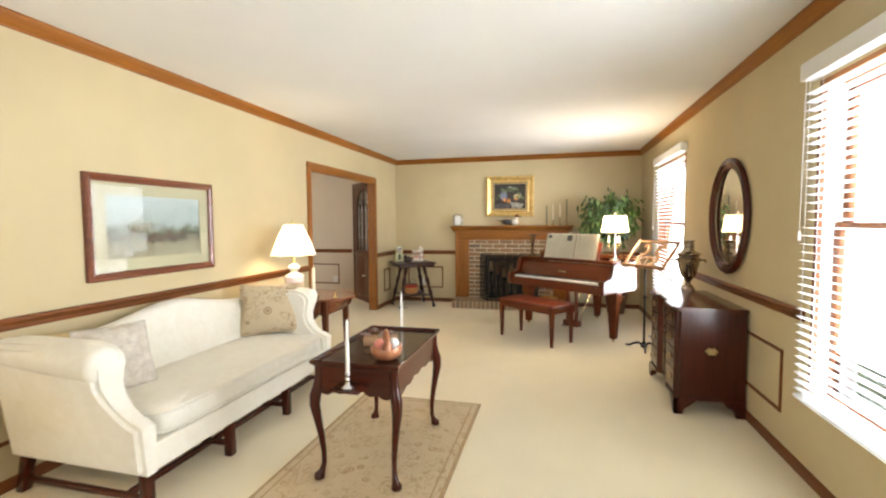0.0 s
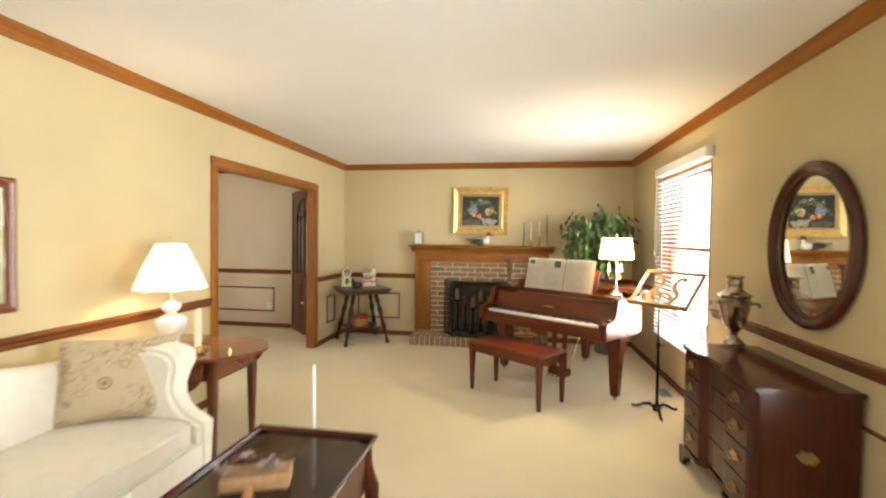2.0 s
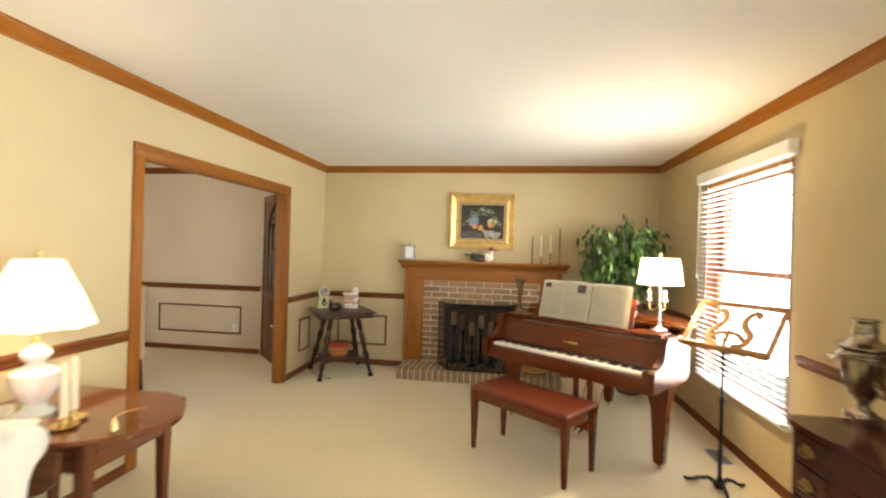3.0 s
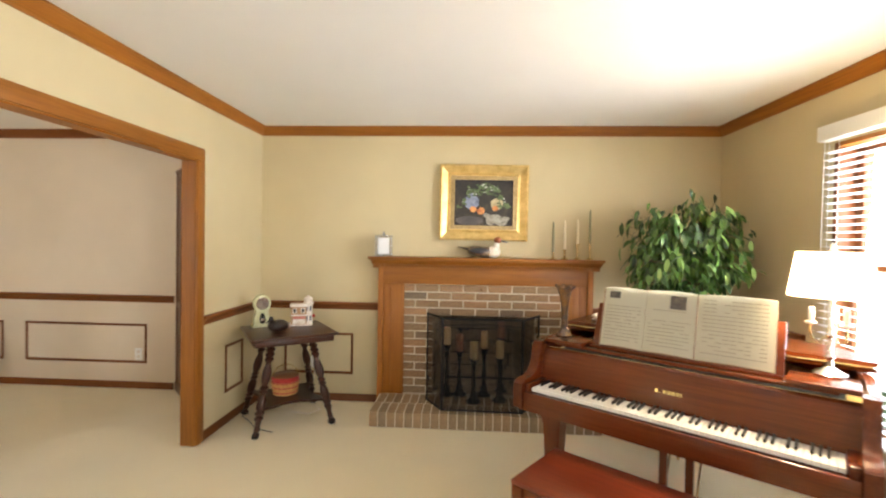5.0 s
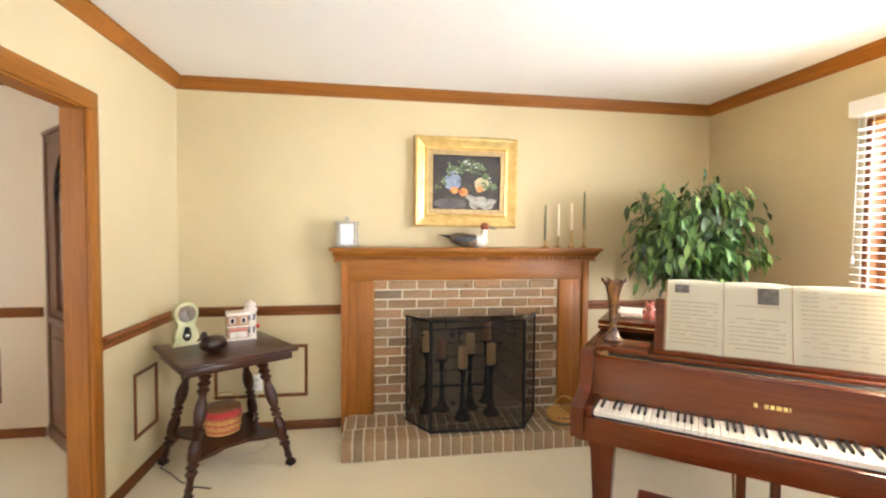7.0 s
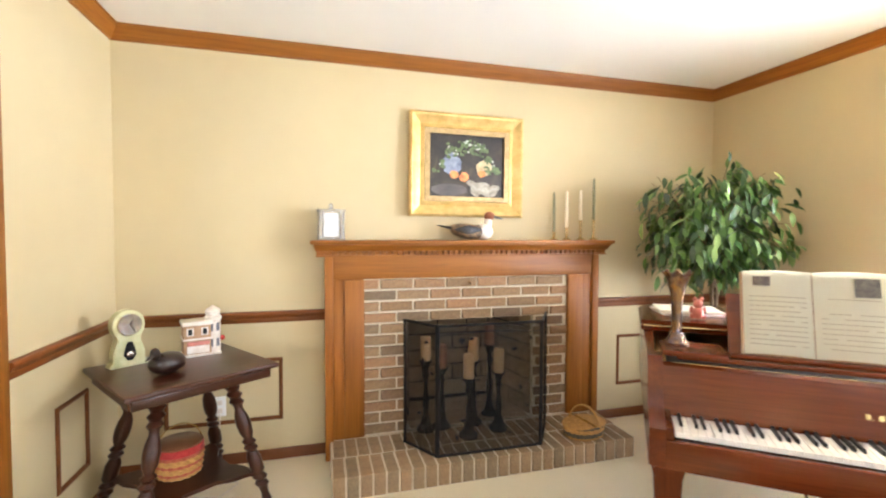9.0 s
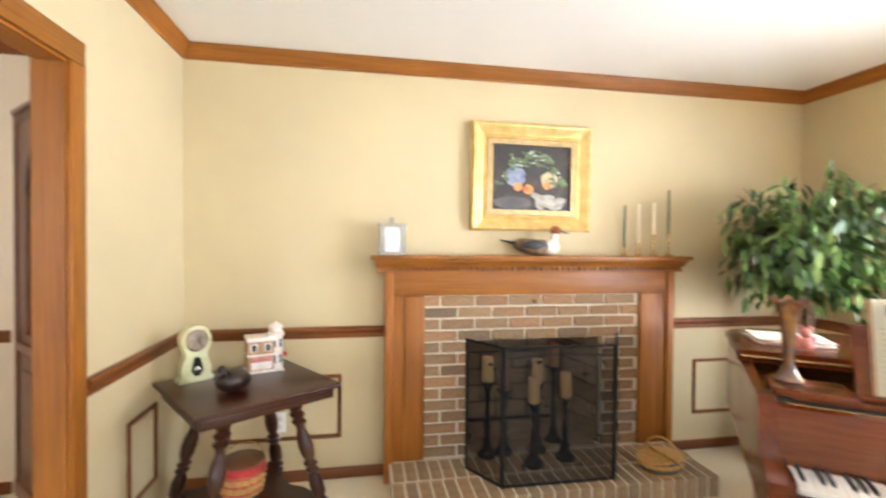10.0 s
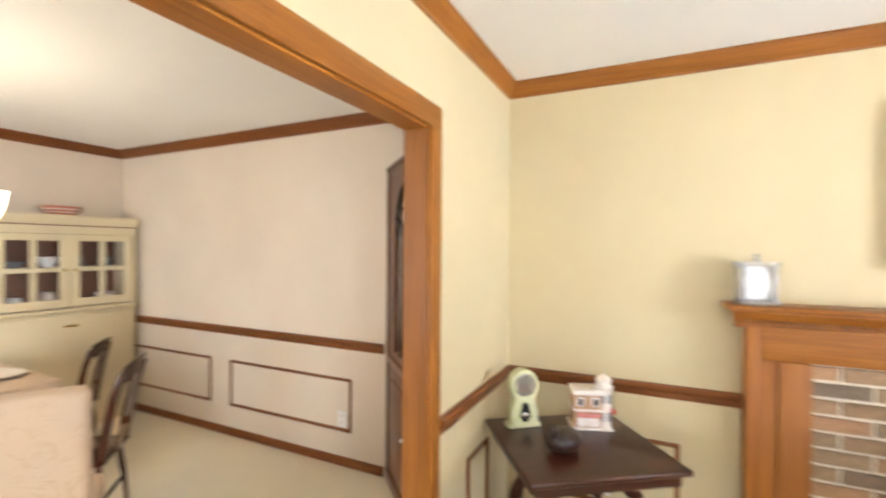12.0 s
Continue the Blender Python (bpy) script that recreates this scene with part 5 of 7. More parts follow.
# bench
bench = thing("piano_bench", "cherry-brown piano bench with tapered legs", "bench", pose(-0.045, 5.36, 0, 0, 0, -38))
part("bench_top", boxed(-0.40, 0.40, -0.195, 0.195, 0.432, 0.455, bevel=0.007, seg=3), wood("red_cherry_seat", (0.14, 0.020, 0.009), (0.24, 0.042, 0.016), "x", 0.3, 0.5), bench, "reddish polished top")
bm = B()
for s in (-1, 1):
    box(bm, -0.375, 0.375, s * 0.172 - 0.009, s * 0.172 + 0.009, 0.355, 0.432, bevel=0.003)
    box(bm, s * 0.372 - 0.009, s * 0.372 + 0.009, -0.163, 0.163, 0.355, 0.432, bevel=0.003)
part("apron", bm, M_PIANO["x"], bench)
bl = B()
rows = []
for z, h in ((0.0, 0.014), (0.35, 0.023), (0.36, 0.025), (0.432, 0.025)):
    rows.append([bl.verts.new((sx * h, sy * h, z)) for sx, sy in ((-1, -1), (1, -1), (1, 1), (-1, 1))])
for a, b in zip(rows, rows[1:]):
    for i in range(4):
        bl.faces.new((a[i], a[(i + 1) % 4], b[(i + 1) % 4], b[i]))
bl.faces.new(rows[0][::-1]), bl.faces.new(rows[-1])
bmesh.ops.bevel(bl, geom=[e for e in bl.edges if abs(e.verts[0].co.z - e.verts[1].co.z) > 0.01], offset=0.003, segments=1, affect="EDGES")
BL = mesh_of("leg", bl, 30)
BL.materials.append(M_PIANO["z"])
for sx in (-1, 1):
    for sy in (-1, 1):
        part("leg", BL, None, bench, m=Matrix.Translation((sx * 0.372, sy * 0.170, 0)))

# music stand
M_OAKG = {a: wood("golden_oak_" + a, (0.36, 0.17, 0.055), (0.58, 0.30, 0.11), a, 0.4, 0.2) for a in "xyz"}
ms = thing("music_stand", "golden oak music stand with lyre cutout on a black iron pole", "music stand", pose(1.095, 5.165, 0, 0, 0, -50.5))
bm = B()
tube(bm, [(0, 0, 0.06), (0, 0, 0.55)], 0.011, 12)
part("pole", bm, M_BLACK, ms)
bm = B()
tube(bm, [(0, 0, 0.55), (0, 0, 0.93), (0.02, 0.02, 0.99)], 0.008, 10)
part("inner_pole", bm, M_BLACK, ms)
bm = B()
lathe(bm, [(0.016, 0.54), (0.016, 0.575)], 12)
tube(bm, [(0.012, 0, 0.56), (0.045, 0, 0.56), (0.05, 0, 0.575)], 0.004, 6)
part("clamp", bm, M_BLACK, ms, "clamp with thumbscrew")
bm = B()
lathe(bm, [(0.030, 0.02), (0.034, 0.04), (0.022, 0.06), (0.015, 0.085)], 14)
part("hub", bm, M_BLACK, ms)
for k in range(3):
    t = radians(120 * k + 75)
    bm = B()
    tube(bm, [(r * math.cos(t), r * math.sin(t), z) for r, z in ((0.015, 0.045), (0.06, 0.062), (0.11, 0.045), (0.15, 0.020), (0.18, 0.012), (0.20, 0.016))], [0.014, 0.013, 0.011, 0.010, 0.011, 0.008], 8)
    part("foot", bm, M_BLACK, ms, "scrolled iron foot")
DM = pose(0.035, 0.035, 1.015, -44)
def flat_bar(bm, pts, w, d=0.014):
    tube(bm, [(x, 0, z) for x, z in pts], w, 8, 0.5)
desk = B()
for x0, x1, z0, z1 in ((-0.255, 0.255, 0.155, 0.185), (-0.255, 0.255, -0.195, -0.150), (-0.255, -0.225, -0.150, 0.155), (0.225, 0.255, -0.150, 0.155)):
    box(desk, x0, x1, -0.008, 0.008, z0, z1, bevel=0.003)
dk = part("desk", desk, M_OAKG["x"], ms, "open oak desk frame", m=DM)
for s in (-1, 1):
    bm = B()
    pts = [(0.04, -0.150), (0.085, -0.135), (0.115, -0.09), (0.112, -0.045), (0.075, -0.005), (0.055, 0.035), (0.062, 0.085), (0.095, 0.12), (0.12, 0.105), (0.112, 0.08)]
    n = 24
    fine = []
    for i in range(n + 1):
        f = i / n * (len(pts) - 1)
        k = min(int(f), len(pts) - 2)
        e = f - k
        p0, p1, p2, p3 = (Vector(pts[max(0, min(len(pts) - 1, k + d))]) for d in (-1, 0, 1, 2))
        q = 0.5 * ((2 * p1) + (p2 - p0) * e + (2 * p0 - 5 * p1 + 4 * p2 - p3) * e * e + (3 * p1 - p0 - 3 * p2 + p3) * e ** 3)
        fine.append((s * q.x, 0, q.y))
    tube(bm, fine, [0.021] * (n - 2) + [0.020, 0.018, 0.012], 8)
    for v in bm.verts:
        v.co.y *= 0.45
    part("lyre_scroll", bm, M_OAKG["z"], dk, "curved lyre scroll")
bm = B()
tube(bm, [(-0.10, 0, -0.10), (-0.05, 0, -0.055), (0.0, 0, -0.045), (0.05, 0, -0.055), (0.10, 0, -0.10)], 0.016, 8)
tube(bm, [(0, 0, -0.045), (0, 0, -0.15)], 0.012, 8)
for v in bm.verts:
    v.co.y *= 0.4
part("lyre_bridge", bm, M_OAKG["x"], dk)
part("ledge", boxed(-0.255, 0.255, -0.045, -0.008, -0.195, -0.180, bevel=0.003), M_OAKG["x"], dk)


# ---- chest, samovar, mirror ----
chest = thing("chest_of_drawers", "dark mahogany block-front chest of drawers with brass pulls and bracket feet", "chest", pose(0, 0, 0))
CY0, CY1, CX0, CX1 = 3.505, 4.345, 1.000, 1.440
def front(s, grow=0.0):
    """The blocked front: swelling ends and a hollow middle; s runs from 0 to 1 along y."""
    def step(a, b, t):
        t = max(0, min(1, (t - a) / (b - a)))
        return t * t * (3 - 2 * t)
    swell = 1 - step(0.30, 0.38, s) + step(0.62, 0.70, s)
    edge = step(0.0, 0.05, s) * (1 - step(0.95, 1.0, s))
    return CX0 + 0.045 - (0.040 * swell * (0.35 + 0.65 * edge)) - grow
def blocked(bm, z0, z1, grow, y0=CY0, y1=CY1, back=CX1, n=41, depth=None):
    pts = []
    for i in range(n):
        s = i / (n - 1)
        y = y0 + (y1 - y0) * s
        pts.append((front((y - CY0) / (CY1 - CY0), grow), y))
    if depth:
        pts += [(x + depth, y) for x, y in reversed(pts)]
    else:
        pts += [(back, y1), (back, y0)]
    slab(bm, pts, z0, z1)
bm = B()
blocked(bm, 0.115, 0.728, 0.0)
part("body", bm, M_MAHOG["z"], chest, smooth=25)
bm = B()
blocked(bm, 0.735, 0.757, 0.028, CY0 - 0.022, CY1 + 0.022)
bmesh.ops.bevel(bm, geom=[e for e in bm.edges if abs(e.verts[0].co.z - e.verts[1].co.z) < 1e-5], offset=0.005, segments=2, affect="EDGES")
part("top", bm, wood("polished_mahogany_top", (0.036, 0.007, 0.003), (0.10, 0.021, 0.008), "y", 0.16, 0.25), chest, "polished mahogany top")
bm = B()
blocked(bm, 0.726, 0.737, 0.014, CY0 - 0.010, CY1 + 0.010)
part("top_moulding", bm, M_MAHOG["y"], chest)
bm = B()
blocked(bm, 0.105, 0.130, 0.014, CY0 - 0.012, CY1 + 0.012)
part("base_moulding", bm, M_MAHOG["y"], chest, smooth=25)
zs = [0.140, 0.300, 0.450, 0.592, 0.722]
for z0, z1 in zip(zs, zs[1:]):
    bm = B()
    blocked(bm, z0 + 0.005, z1 - 0.005, 0.007, CY0 + 0.022, CY1 - 0.022, depth=0.012)
    dr = part("drawer", bm, M_MAHOG["y"], chest, "blocked drawer front", smooth=25)
    zc = (z0 + z1) / 2
    for s in (0.17, 0.83):
        y, x = CY0 + (CY1 - CY0) * s, front(s, 0.009)
        pl = B()
        pts = [(-0.040, 0), (-0.028, 0.010), (-0.020, 0.022), (0, 0.028), (0.020, 0.022), (0.028, 0.010), (0.040, 0), (0.028, -0.012), (0.012, -0.018), (0, -0.024), (-0.012, -0.018), (-0.028, -0.012)]
        slab(pl, pts, 0, 0.003, Matrix.Translation((x, y, zc)) @ Matrix(((0, 0, -1, 0), (1, 0, 0, 0), (0, 1, 0, 0), (0, 0, 0, 1))))
        tube(pl, [(x - 0.004, y - 0.026, zc + 0.004), (x - 0.016, y - 0.026, zc), (x - 0.020, y - 0.018, zc - 0.016), (x - 0.020, y + 0.018, zc - 0.016), (x - 0.016, y + 0.026, zc), (x - 0.004, y + 0.026, zc + 0.004)], 0.003, 6)
        part("drawer_pull", pl, M_PULL, dr, "brass bail pull")
side = B()
pts = [(-0.045, 0), (-0.030, 0.012), (-0.020, 0.026), (0, 0.020), (0.020, 0.026), (0.030, 0.012), (0.045, 0), (0.030, -0.012), (0.020, -0.026), (0, -0.020), (-0.020, -0.026), (-0.030, -0.012)]
slab(side, pts, 0, 0.003, Matrix.Translation((1.225, CY0 - 0.0005, 0.455)) @ Matrix(((1, 0, 0, 0), (0, 0, -1, 0), (0, 1, 0, 0), (0, 0, 0, 1))))
tube(side, [(1.195, CY0 - 0.003, 0.459), (1.195, CY0 - 0.018, 0.455), (1.205, CY0 - 0.02, 0.436), (1.245, CY0 - 0.02, 0.436), (1.255, CY0 - 0.018, 0.455), (1.255, CY0 - 0.003, 0.459)], 0.0035, 6)
part("side_handle", side, M_PULL, chest, "brass carrying handle")
def bracket(bm, m):
    prof = [(0, 0), (0.055, 0), (0.060, 0.025), (0.072, 0.045), (0.088, 0.058), (0.105, 0.066), (0.125, 0.085), (0.145, 0.106), (0, 0.106)]
    slab(bm, prof, 0, 0.024, m)
AX = Matrix(((1, 0, 0, 0), (0, 0, 1, 0), (0, 1, 0, 0), (0, 0, 0, 1)))
for y, sy in ((CY0 - 0.010, 1), (CY1 + 0.010, -1)):
    bm = B()
    xf = CX0 - 0.006
    bracket(bm, Matrix.Translation((xf, y, 0)) @ Matrix.Diagonal((1, sy, 1, 1)) @ AX)
    bracket(bm, Matrix.Translation((xf, y, 0)) @ Matrix(((0, 0, 1, 0), (sy, 0, 0, 0), (0, 1, 0, 0), (0, 0, 0, 1))))
    part("bracket_foot", bm, M_MAHOG["z"], chest, "scrolled bracket foot", smooth=20)
    bm = B()
    bracket(bm, Matrix.Translation((CX1, y, 0)) @ Matrix.Diagonal((-1, sy, 1, 1)) @ AX)
    part("bracket_foot", bm, M_MAHOG["z"], chest, "scrolled bracket foot", smooth=20)

M_SAMO = mottled("tarnished_brass", (0.44, 0.36, 0.26), (0.20, 0.15, 0.10), 16, 0.20, 1.0, 0.10)
sm = thing("samovar", "tarnished brass samovar urn with spigot and ring handles on the chest", "samovar", pose(1.285, 4.335, 0.757, 0, 0, -100) @ Matrix.Diagonal((0.82, 0.82, 1.0, 1)))
part("plinth", boxed(-0.062, 0.062, -0.062, 0.062, 0.012, 0.032, bevel=0.006), M_SAMO, sm)
for sx in (-1, 1):
    for sy in (-1, 1):
        bm = B()
        bmesh.ops.create_uvsphere(bm, u_segments=10, v_segments=6, radius=0.011, matrix=Matrix.Translation((sx * 0.050, sy * 0.050, 0.010)))
        part("ball_foot", bm, M_SAMO, sm)
bm = B()
lathe(bm, [(0.055, 0.032), (0.050, 0.042), (0.030, 0.055), (0.026, 0.075), (0.034, 0.090), (0.044, 0.10)], 24)
part("pedestal", bm, M_SAMO, sm)
bm = B()
bodyp = [(0.040, 0.098), (0.062, 0.120), (0.080, 0.165), (0.094, 0.215), (0.102, 0.250), (0.104, 0.268)]
def flute(u, v):
    i = v * (len(bodyp) - 1)
    k = min(int(i), len(bodyp) - 2)
    f = i - k
    r = bodyp[k][0] * (1 - f) + bodyp[k + 1][0] * f
    t = 2 * math.pi * u
    r *= 1 + 0.025 * abs(math.cos(9 * t))
    return Vector((r * math.cos(t), r * math.sin(t), bodyp[k][1] * (1 - f) + bodyp[k + 1][1] * f))
grid(bm, 72, 14, flute, close_u=True)
part("fluted_body", bm, M_SAMO, sm, "fluted urn body")
bm = B()
lathe(bm, [(0.104, 0.266), (0.112, 0.272), (0.112, 0.282), (0.102, 0.288), (0.098, 0.298), (0.104, 0.308), (0.118, 0.314), (0.118, 0.320), (0.085, 0.332), (0.060, 0.345), (0.052, 0.360), (0.050, 0.375), (0.056, 0.380), (0.050, 0.392), (0.047, 0.415), (0.060, 0.428), (0.060, 0.434), (0.040, 0.434), (0.038, 0.40), (0.001, 0.40)], 32)
part("collar_and_lid", bm, M_SAMO, sm, "flared collar and crown")
bm = B()
tube(bm, [(0.085, 0, 0.165), (0.125, 0, 0.160), (0.155, 0, 0.150), (0.165, 0, 0.135)], [0.014, 0.010, 0.009, 0.010], 10)
tube(bm, [(0.125, 0, 0.16), (0.125, 0, 0.185), (0.125, 0.018, 0.195), (0.125, -0.018, 0.198)], 0.005, 8)
part("spigot", bm, M_SAMO, sm)
for s in (-1, 1):
    bm = B()
    tube(bm, [(0, s * 0.100, 0.262), (0, s * 0.130, 0.268), (0, s * 0.155, 0.262), (0, s * 0.160, 0.245)], [0.010, 0.007, 0.009, 0.012], 10)
    tube(bm, [(-0.03, s * 0.148, 0.266), (0.03, s * 0.148, 0.266)], 0.010, 10)
    part("handle", bm, M_SAMO, sm, "side handle knob")

M_MIRROR = shader("mirror_silvering", (0.90, 0.90, 0.88), 0.01, 1.0)
mir = thing("oval_mirror", "oval wall mirror in a dark polished mahogany frame", "mirror", pose(XR - 0.014, 3.885, 1.388, 0, 0, -88.6))
bm = B()
prof = [(0.0, 0.0), (0.0, 0.022), (0.008, 0.032), (0.022, 0.038), (0.036, 0.034), (0.046, 0.024), (0.056, 0.020), (0.066, 0.024), (0.074, 0.020), (0.078, 0.008)]
grid(bm, 72, len(prof), lambda u, v: (lambda p, t: Vector(((0.350 - p[0]) * math.cos(t), -p[1], (0.432 - p[0]) * math.sin(t))))(prof[round(v * (len(prof) - 1))], 2 * math.pi * u), close_u=True)
part("mirror_frame", bm, M_MAHOG["z"], mir, smooth=50)
bm = B()
lathe(bm, [(0.0, -0.002), (0.985, -0.002), (0.985, 0.002), (0.0, 0.002)], 72, pose(0, -0.004, 0, 0, 0, -2.0) @ pose(0, 0, 0, 90) @ Matrix.Diagonal((0.276, 0.358, 1, 1)), cap=False)
part("mirror_glass", bm, M_MIRROR, mir, "silvered mirror glass", smooth=20)

fv = thing("floor_vent", "white metal floor register in the carpet by the window", "vent", pose(1.30, 5.66, 0.0, 0, 0, 90))
part("grille_frame", boxed(-0.14, 0.14, -0.06, 0.06, 0.0, 0.006, bevel=0.002), M_WHITE, fv)
for k in range(9):
    part("louvre", boxed(-0.115, 0.115, -0.048 + k * 0.0115, -0.042 + k * 0.0115, 0.006, 0.009), M_DGREY, fv, smooth=0)


# ---- sofa ----
M_SOFA = cloth("ivory_damask", (0.87, 0.84, 0.74), (0.84, 0.80, 0.69), 14, 420, 0.75, 0.15)
SOFA = pose(-2.03, 2.572, 0)
sofa = thing("sofa", "ivory damask camelback sofa with rolled arms and dark wooden stretchers", "sofa", SOFA)


def smooth_step(a, b, t):
    t = max(0.0, min(1.0, (t - a) / (b - a)))
    return t * t * (3 - 2 * t)


bm = B()
box(bm, -0.42, 0.385, -0.865, 0.865, 0.195, 0.327, bevel=0.012, seg=3)
part("seat_base", bm, M_SOFA, sofa)


def hump(y):
    return 0.735 + 0.105 * math.exp(-((y - 0.03) / 0.42) ** 2)


def back_pt(u, v):
    y = -0.84 + 1.68 * v
    h = hump(y)
    ring = [(-0.20, 0.33), (-0.235, 0.50), (-0.270, 0.66), (-0.295, h - 0.035), (-0.325, h - 0.004), (-0.365, h), (-0.405, h - 0.02), (-0.425, h - 0.07), (-0.430, 0.50), (-0.425, 0.20), (-0.30, 0.20)]
    x, z = ring[int(round(u * len(ring))) % len(ring)]
    return Vector((x, y, z))


bm = B()
vs = grid(bm, 11, 41, back_pt, close_u=True)
bm.faces.new([r[0] for r in vs])
bm.faces.new([r[-1] for r in vs][::-1])
part("backrest", bm, M_SOFA, sofa, "humped camelback", smooth=60)


ARM_SIDE = [(-0.405, 0.20), (-0.405, 0.80), (-0.30, 0.806), (0.10, 0.804), (0.175, 0.790), (0.222, 0.755), (0.232, 0.705), (0.220, 0.655), (0.212, 0.605), (0.226, 0.55), (0.262, 0.50), (0.315, 0.462), (0.365, 0.444), (0.393, 0.425), (0.394, 0.40), (0.394, 0.196)]
for s in (-1, 1):
    bm = B()
    slab(bm, ARM_SIDE, 0.0, 0.10, Matrix(((1, 0, 0, 0), (0, 0, s, s * 0.787), (0, 1, 0, 0), (0, 0, 0, 1))))
    for v in bm.verts:
        if abs(v.co.y) > 0.8:
            v.co.y += s * (0.018 * smooth_step(0.20, 0.45, v.co.z) + 0.060 * smooth_step(0.45, 0.74, v.co.z))
    bmesh.ops.bevel(bm, geom=[e for e in bm.edges if abs(e.verts[0].co.y - e.verts[1].co.y) < 0.03], offset=0.024, segments=4, affect="EDGES")
    part("arm_panel", bm, M_SOFA, sofa, "shaped arm panel", smooth=50)
    bm = B()
    path = [(-0.40, s * 0.885, 0.735), (-0.2, s * 0.893, 0.735), (0.05, s * 0.900, 0.732), (0.14, s * 0.902, 0.728), (0.190, s * 0.902, 0.722), (0.214, s * 0.902, 0.719), (0.224, s * 0.902, 0.717), (0.227, s * 0.902, 0.716)]
    tube(bm, path, [0.074, 0.080, 0.086, 0.086, 0.084, 0.078, 0.062, 0.03], 22)
    part("arm_roll", bm, M_SOFA, sofa, "rolled arm top", smooth=60)
bm = B()
def cushion_pt(u, v):
    a = 2 * math.pi * u
    c, s_ = math.cos(a), math.sin(a)
    x = 0.315 * math.copysign(abs(c) ** 0.28, c) + 0.085
    y = 0.785 * math.copysign(abs(s_) ** 0.16, s_)
    prof = [(0.0, 0.337), (0.97, 0.337), (0.995, 0.35), (1.0, 0.40), (0.995, 0.438), (0.97, 0.455), (0.6, 0.470), (0.0, 0.472)]
    k, z = prof[round(v * (len(prof) - 1))]
    return Vector((0.085 + (x - 0.085) * k, y * k, z))
grid(bm, 96, 8, cushion_pt, close_u=True)
part("seat_cushion", bm, M_SOFA, sofa, "single long seat cushion", smooth=50)
for zc in (0.352, 0.446):
    bm = B()
    ring = []
    for k in range(129):
        c, s_ = math.cos(2 * math.pi * k / 128), math.sin(2 * math.pi * k / 128)
        ring.append((0.085 + 0.316 * math.copysign(abs(c) ** 0.28, c), 0.786 * math.copysign(abs(s_) ** 0.16, s_), zc))
    tube(bm, ring, 0.0048, 6, cap=False)
    part("piping", bm, M_SOFA, sofa, "corded cushion piping")
for x, ys in ((0.355, (-0.835, -0.285, 0.285, 0.835)), (-0.385, (-0.835, -0.285, 0.285, 0.835))):
    for y in ys:
        bm = B()
        box(bm, x - 0.024, x + 0.024, y - 0.024, y + 0.024, 0, 0.198, bevel=0.004)
        if x < 0:
            for v in bm.verts:
                v.co.x -= 0.05 * (1 - v.co.z / 0.2)
        part("leg", bm, M_MAHOG["z"], sofa)
for y in (-0.835, -0.285, 0.285, 0.835):
    part("cross_stretcher", boxed(-0.40, 0.335, y - 0.012, y + 0.012, 0.055, 0.085, bevel=0.003), M_MAHOG["x"], sofa)
for y in (-0.56, 0.0, 0.56):
    part("long_stretcher", boxed(0.22, 0.246, y - 0.262, y + 0.262, 0.058, 0.088, bevel=0.003), M_MAHOG["y"], sofa)


def pillow_thing(label, mat, m, w, h, t):
    ob = thing("throw_pillow", label, "pillow", m, "pillows on the sofa")
    bm = B()
    n = 17
    for side in (1, -1):
        def pt(u, v):
            a, b = 2 * u - 1, 2 * v - 1
            bulge = max(0.0, (1 - abs(a) ** 2.4) * (1 - abs(b) ** 2.4)) ** 0.55
            k = 1 - 0.055 * (1 - abs(a * b)) * (abs(a) ** 6 + abs(b) ** 6)
            return Vector((a * w / 2 * k, side * t / 2 * bulge, b * h / 2 * k + h / 2))
        grid(bm, n, n, pt)
    bmesh.ops.remove_doubles(bm, verts=bm.verts, dist=1e-5)
    part("cover", bm, mat, ob, smooth=70)
    bm = B()
    edge = []
    for k in range(64):
        q = k / 64 * 4
        i, f = int(q), q - int(q)
        a, b = ((2 * f - 1, -1), (1, 2 * f - 1), (1 - 2 * f, 1), (-1, 1 - 2 * f))[i]
        kk = 1 - 0.055 * (1 - abs(a * b)) * (abs(a) ** 6 + abs(b) ** 6)
        edge.append((a * w / 2 * kk, 0, b * h / 2 * kk + h / 2))
    tube(bm, edge + edge[:1], 0.005, 6, cap=False)
    part("piping", bm, mat, ob)
    return ob


def floral(name, ground, ink1, ink2, scale):
    """Scattered rosettes and tendrils on a plain ground."""
    mat = shader(name, ground, 0.85)
    nt, _, links, b = tree(mat)
    v = coords(nt)
    vor = nt.nodes.new("ShaderNodeTexVoronoi")
    vor.inputs["Scale"].default_value = scale
    warp = noise_tex(nt, v, scale * 0.8, 2)
    links.new(v, vor.inputs["Vector"])
    rings = ramp(nt, vor.outputs["Distance"], [(0.0, ink2), (0.08, ink1), (0.16, ground), (0.24, ink1), (0.30, ground), (1.0, ground)])
    tend = ramp(nt, noise_tex(nt, v, scale * 1.6, 2, 0.5, 2.5), [(0.46, ground), (0.50, ink1), (0.54, ground)])
    mask = ramp(nt, warp, [(0.42, (0, 0, 0)), (0.56, (1, 1, 1))])
    col = mixed(nt, mask, rings, tend)
    links.new(col, b.inputs["Base Color"])
    bumped(nt, noise_tex(nt, v, 420, 2), 0.35, 0.002)
    return mat


